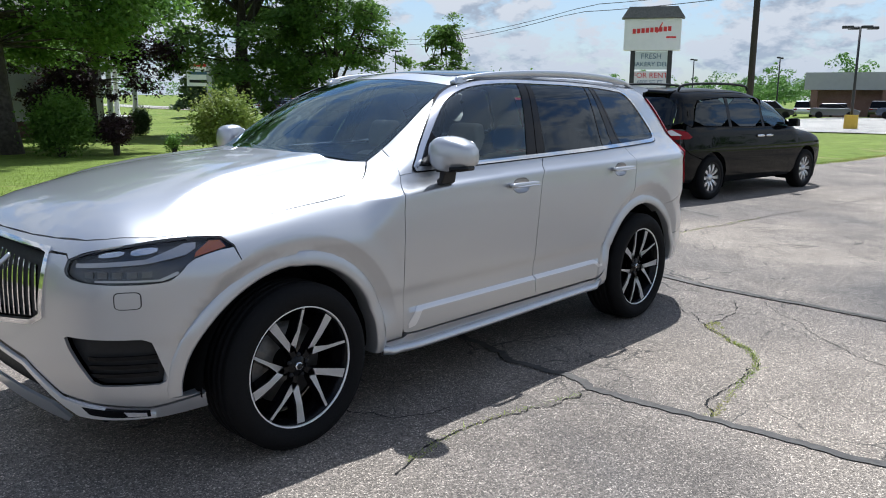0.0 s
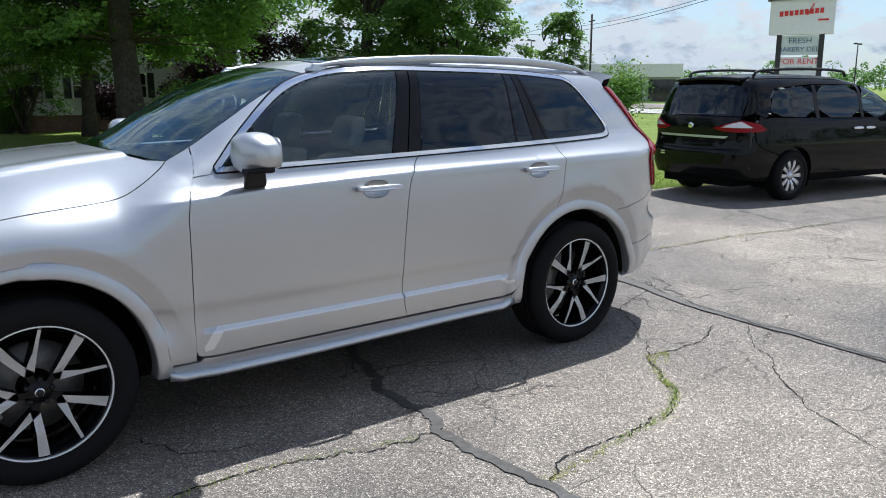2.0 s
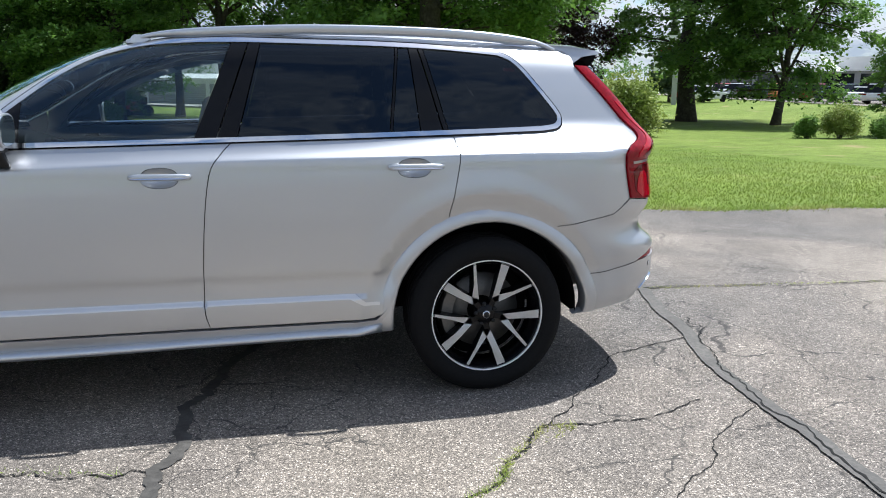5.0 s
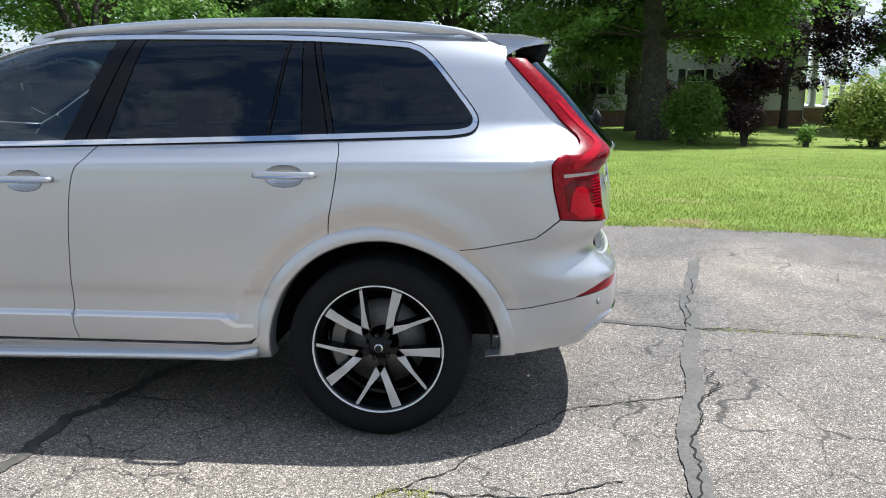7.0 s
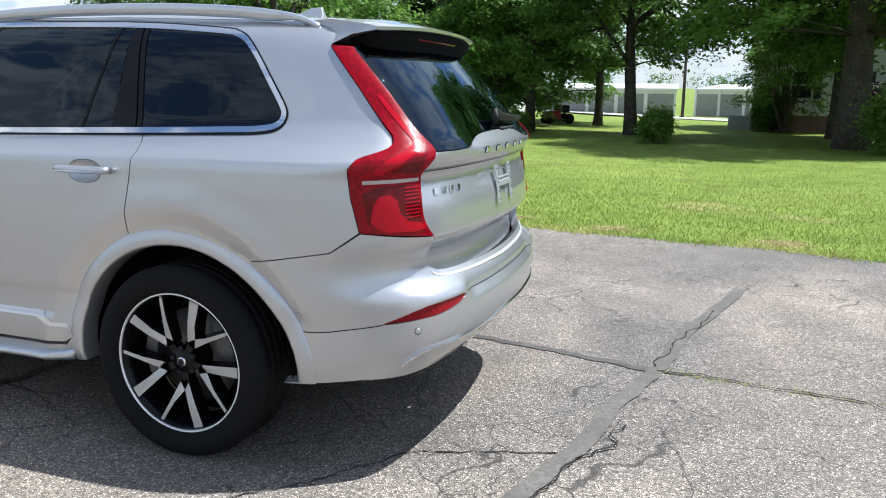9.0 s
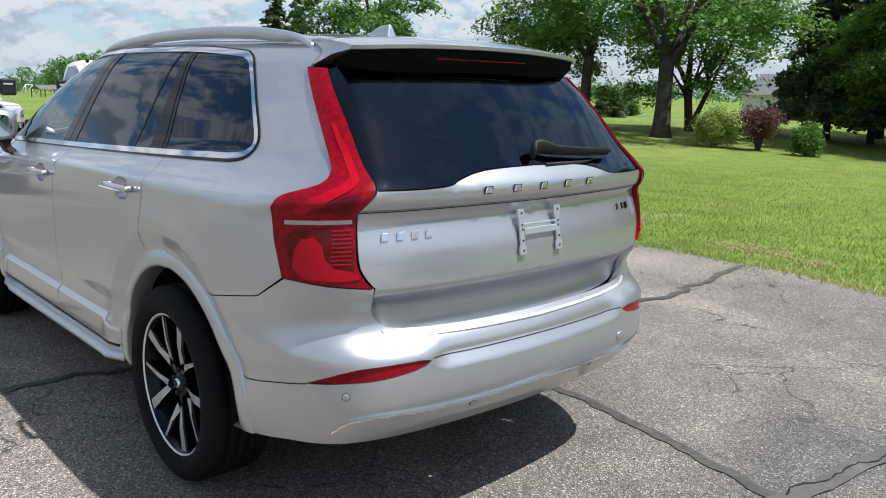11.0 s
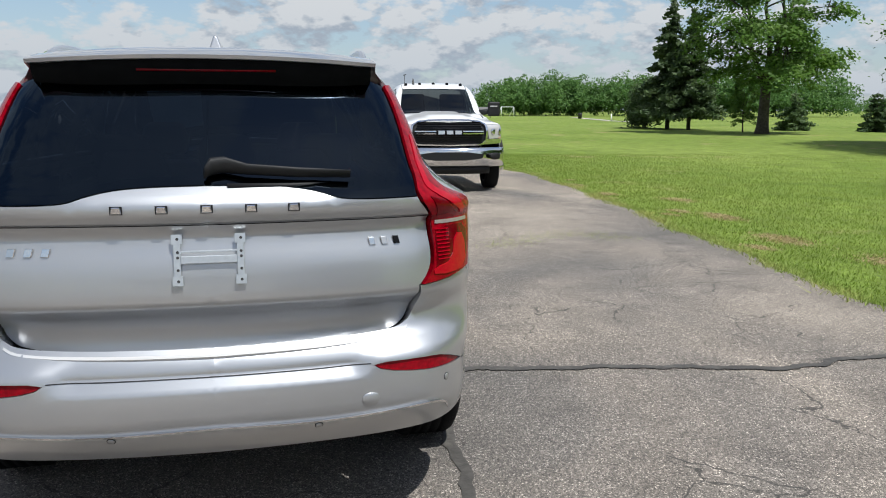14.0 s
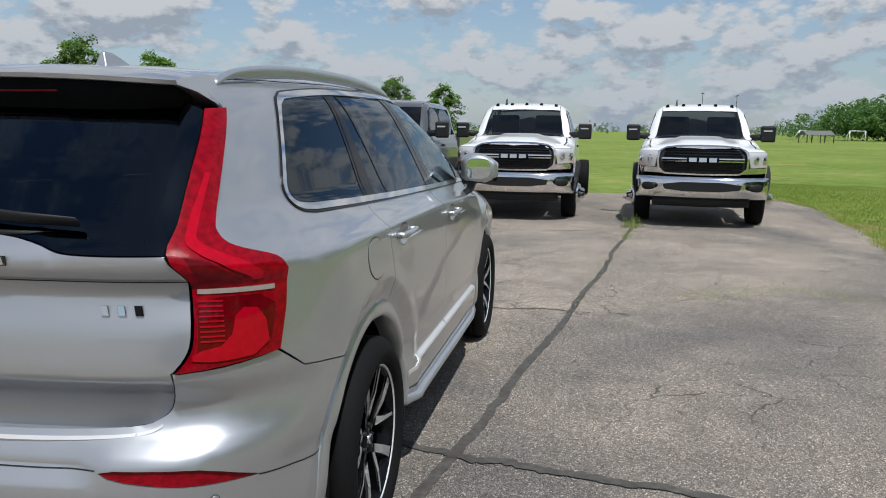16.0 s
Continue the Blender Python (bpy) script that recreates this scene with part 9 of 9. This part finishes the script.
def build_store_sign():
    """Pylon sign: the board's face looks to -y of its own frame."""
    sign = thing("pylon_sign", "tall white store sign with red and blue lettering", "sign")
    for x in (-1.28, 1.28):
        part("post", box_bm((x - 0.16, -0.16, -1), (x + 0.16, 0.16, 6.2)), POLE_STEEL, sign, smooth=False)
    soften(part("main_board", box_bm((-1.95, -0.42, 5.15), (1.95, 0.42, 7.35)), WHITE_BOARD, sign, smooth=False), 0.06)
    cap = loft([[(-2.15, -0.62, 7.35), (2.15, -0.62, 7.35), (2.15, 0.62, 7.35), (-2.15, 0.62, 7.35)], [(-1.65, -0.3, 8.15), (1.65, -0.3, 8.15), (1.65, 0.3, 8.15), (-1.65, 0.3, 8.15)]])
    bmesh.ops.recalc_face_normals(cap, faces=cap.faces[:])
    part("cap", cap, SHINGLE, sign, "dark sloping cap", smooth=False)
    # the store's mark as plain red shapes
    for k in range(9):
        x = -1.25 + k * 0.30
        part("mark_bar", box_bm((x - 0.11, -0.45, 6.30 + 0.02 * k), (x + 0.11, -0.42, 6.62 + 0.02 * k)), RED_INK, sign, "plain red mark", smooth=False)
    part("mark_tick", loft([[(0.25, -0.45, 6.35), (0.36, -0.45, 6.35), (0.36, -0.42, 6.35), (0.25, -0.42, 6.35)], [(0.62, -0.45, 7.05), (0.70, -0.45, 7.05), (0.70, -0.42, 7.05), (0.62, -0.42, 7.05)]]), RED_INK, sign, smooth=False)
    part("mark_line", box_bm((0.95, -0.45, 5.98), (1.6, -0.42, 6.10)), RED_INK, sign, smooth=False)
    part("letter_board", box_bm((-1.14, -0.12, 3.85), (1.14, 0.12, 5.10)), PALE_BOARD, sign, smooth=False)
    part("rent_board", box_bm((-1.14, -0.12, 2.55), (1.14, 0.12, 3.72)), WHITE_BOARD, sign, smooth=False)
    part("lower_board", box_bm((-1.14, -0.12, 1.2), (1.14, 0.12, 2.45)), PALE_BOARD, sign, smooth=False)
    up = lambda z: pose(0, -0.135, z, 90, 0, 0)
    text_part("lettering", "FRESH", 0.52, BLUE_INK, sign, up(4.75), "blue-grey lettering")
    text_part("lettering", "BAKERY DELI", 0.44, BLUE_INK, sign, up(4.20), "blue-grey lettering")
    text_part("lettering", "FOR RENT", 0.52, RED_INK, sign, up(3.42), "red lettering")
    text_part("lettering", "6000 SQ FT", 0.36, BLUE_INK, sign, up(2.96), "dark lettering")
    sign.matrix_world = pose(49.2, 24.75, float(land(49, 25.2)), 0, 0, -62)
    return sign


build_store_sign()


def build_dealer_sign():
    sign = thing("dealer_sign", "pale dealer pylon sign with plain panels", "sign")
    for x in (0.95,):
        part("post", box_bm((x - 0.3, -0.2, -1), (x + 0.15, 0.2, 5.2)), FASCIA, sign, smooth=False)
    part("board", box_bm((-1.0, -0.18, 2.9), (0.9, 0.18, 5.9)), WHITE_BOARD, sign, smooth=False)
    for z, mat in ((5.2, WHITE_BOARD), (4.6, RED_INK), (3.9, BLUE_INK), (3.2, BLACK_PLASTIC)):
        part("panel_bar", box_bm((-0.8, -0.21, z), (0.7, -0.18, z + 0.25)), mat, sign, "plain bar in place of a brand mark", smooth=False)
    sign.matrix_world = pose(34.8, 61, float(land(34.8, 61)), 0, 0, -28)


build_dealer_sign()

# dealership beyond the road
dealer = thing("dealership", "low pale dealership building with glass front and white canopy", "building")
part("wall", box_bm((0, 0, -1), (46, 14, 4.6)), FASCIA, dealer, smooth=False)
part("fascia", box_bm((-0.3, -0.5, 3.3), (46.3, -0.02, 5.0)), WHITE_BOARD, dealer, smooth=False)
for k in range(11):
    part("window", box_bm((1 + k * 4.1, -0.05, 0.2), (4.4 + k * 4.1, -0.01, 3.0)), WINDOW_DARK, dealer, smooth=False)
can = loft([[(12, -5, 3.2), (20, -5, 3.2), (20, -0.6, 3.2), (12, -0.6, 3.2)], [(14.5, -3.5, 5.0), (17.5, -3.5, 5.0), (17.5, -1.5, 5.0), (14.5, -1.5, 5.0)]])
bmesh.ops.recalc_face_normals(can, faces=can.faces[:])
part("canopy", can, WHITE_BOARD, dealer, "white pointed canopy", smooth=False)
for x in (12.3, 19.7):
    part("canopy_post", tube([(x, -4.7, -1), (x, -4.7, 3.2)], 0.12, 8), SHUTTER, dealer)
dealer.matrix_world = pose(58, 98, float(land(58, 98)), 0, 0, -52)

# the store across the road
store = thing("supermarket", "low brick store with a long grey fascia", "building")
part("wall", box_bm((0, 0, -1), (60, 25, 3.2)), BRICK, store, smooth=False)
part("fascia", box_bm((-0.6, -1.6, 2.7), (60.6, 0.0, 4.6)), FASCIA, store, smooth=False)
for k in range(8):
    part("window", box_bm((10 + k * 5.5, -0.06, 0.2), (14.5 + k * 5.5, -0.01, 2.3)), WINDOW_DARK, store, smooth=False)
for k in range(9):
    part("pillar", box_bm((0.2 + k * 7, -1.4, -1), (0.8 + k * 7, -0.9, 2.7)), BRICK, store, smooth=False)
store.matrix_world = pose(93, 28, 0, 0, 0, -76)


def lamp_post(x, y, height, heads, label, turn=0, base=False):
    post = thing("lamp_post", label, "lamp post")
    part("pole", tube([(0, 0, -0.6), (0, 0, height)], [0.09, 0.06], 10), POLE_STEEL, post)
    part("arm", tube([(-0.75, 0, height - 0.05), (0.75, 0, height - 0.05)], 0.035, 6), POLE_STEEL, post)
    for k in range(heads):
        u = -0.75 + 1.5 * k / max(1, heads - 1)
        off = 0.35 * (1 if k % 2 else -1) if heads > 2 else 0
        soften(part("lamp_head", box_bm((u - 0.28, off - 0.16, height - 0.12), (u + 0.28, off + 0.16, height + 0.04)), POLE_STEEL, post, smooth=False), 0.03)
    if base:
        part("base", lathe([(0.0, 0.8), (0.36, 0.8), (0.38, -0.3)], 20, "z"), YELLOW, post, "yellow concrete base", smooth=False)
    post.matrix_world = pose(x, y, float(land(x, y)), 0, 0, turn)
    return post


lamp_post(46.5, 10.4, 5.7, 4, "dark lamp post with four heads on a yellow base", -60, True)
lamp_post(88, 40, 6.5, 2, "dark far lamp post", 10)
lamp_post(80, 27, 6.0, 2, "dark far lamp post", 10)
lamp_post(60, 62, 7, 2, "dark lamp post in the dealer's lot", 30)
lamp_post(1.4, -24, 8.5, 4, "dark lamp post with four flat heads beside the lot", 0)
lamp_post(19, -16.5, 8.5, 2, "dark lamp post with two flat heads beside the lot", 40)
lamp_post(-160, 22, 9, 2, "dark far lamp post", 0)
lamp_post(-170, 30, 9, 2, "dark far lamp post", 0)

for x, y, h, r in ((42.9, 14.95, 12, 0.20), (76, 68, 11, 0.16), (24, 70, 9, 0.15), (-1.0, 70, 7, 0.14)):
    p = thing("utility_pole", "dark wooden utility pole", "pole")
    part("pole", tube([(0, 0, -1.2), (0, 0, h)], [r, r * 0.8], 12), POLE_WOOD, p)
    if h > 10:
        part("cross_arm", box_bm((-1.1, -0.06, h - 0.9), (1.1, 0.06, h - 0.76)), POLE_WOOD, p, smooth=False)
    p.matrix_world = pose(x, y, float(land(x, y)), 0, 0, 60)
for off, z in ((0.0, 10.2), (2.5, 9.3)):
    pts = []
    a, b = Vector((40 - off, -12, z)), Vector((112 - off, 142, z + 0.4))
    for k in range(41):
        u = k / 40
        span = (u * 3) % 1
        p = a.lerp(b, u)
        p.z -= 0.9 * 4 * span * (1 - span)
        pts.append(p)
    wire = thing("power_line", "thin black overhead wire", "cable")
    part("wire", tube(pts, 0.030, 5), SHUTTER, wire)

# park shelter, goals, bin and posts on the far field
shel = thing("picnic_shelter", "dark open picnic shelter with a pitched roof", "shelter")
part("roof", loft([[(-4, -3, 2.2), (-4, 0, 3.4), (-4, 3, 2.2)], [(4, -3, 2.2), (4, 0, 3.4), (4, 3, 2.2)]]), SHINGLE, shel, smooth=False)
for x in (-3.7, 0, 3.7):
    for y in (-2.7, 2.7):
        part("post", box_bm((x - 0.1, y - 0.1, -0.1), (x + 0.1, y + 0.1, 2.25)), POLE_WOOD, shel, smooth=False)
shel.matrix_world = pose(-141, 38.5, -0.03, 0, 0, 100) @ Matrix.Scale(0.6, 4)
goal = thing("soccer_goal", "white frame goal on the far field", "goal")
for y in (-2.4, 2.4):
    part("post", tube([(0, y, 0), (0, y, 2.2)], 0.09, 6), WHITE_BOARD, goal)
    part("stay", tube([(0, y, 2.2), (-1.4, y, 0)], 0.06, 6), WHITE_BOARD, goal)
part("crossbar", tube([(0, -2.4, 2.2), (0, 2.4, 2.2)], 0.09, 6), WHITE_BOARD, goal)
goal.matrix_world = pose(-178, 56, -0.03, 0, 0, 35)
copy_thing(goal, pose(-186, 47, -0.03, 0, 0, 60))
bin_ = thing("litter_bin", "dark round litter bin on the far field", "bin")
part("drum", lathe([(0, 1.0), (0.32, 1.0), (0.35, 0.9), (0.33, 0), (0, 0)], 18, "z"), SHUTTER, bin_)
bin_.matrix_world = pose(-128, 54, -0.03)
post = thing("marker_post", "short white marker post by the path", "post")
part("post", tube([(0, 0, 0), (0, 0, 1.0)], 0.09, 8), WHITE_BOARD, post)
post.matrix_world = pose(-97, 46, -0.03)
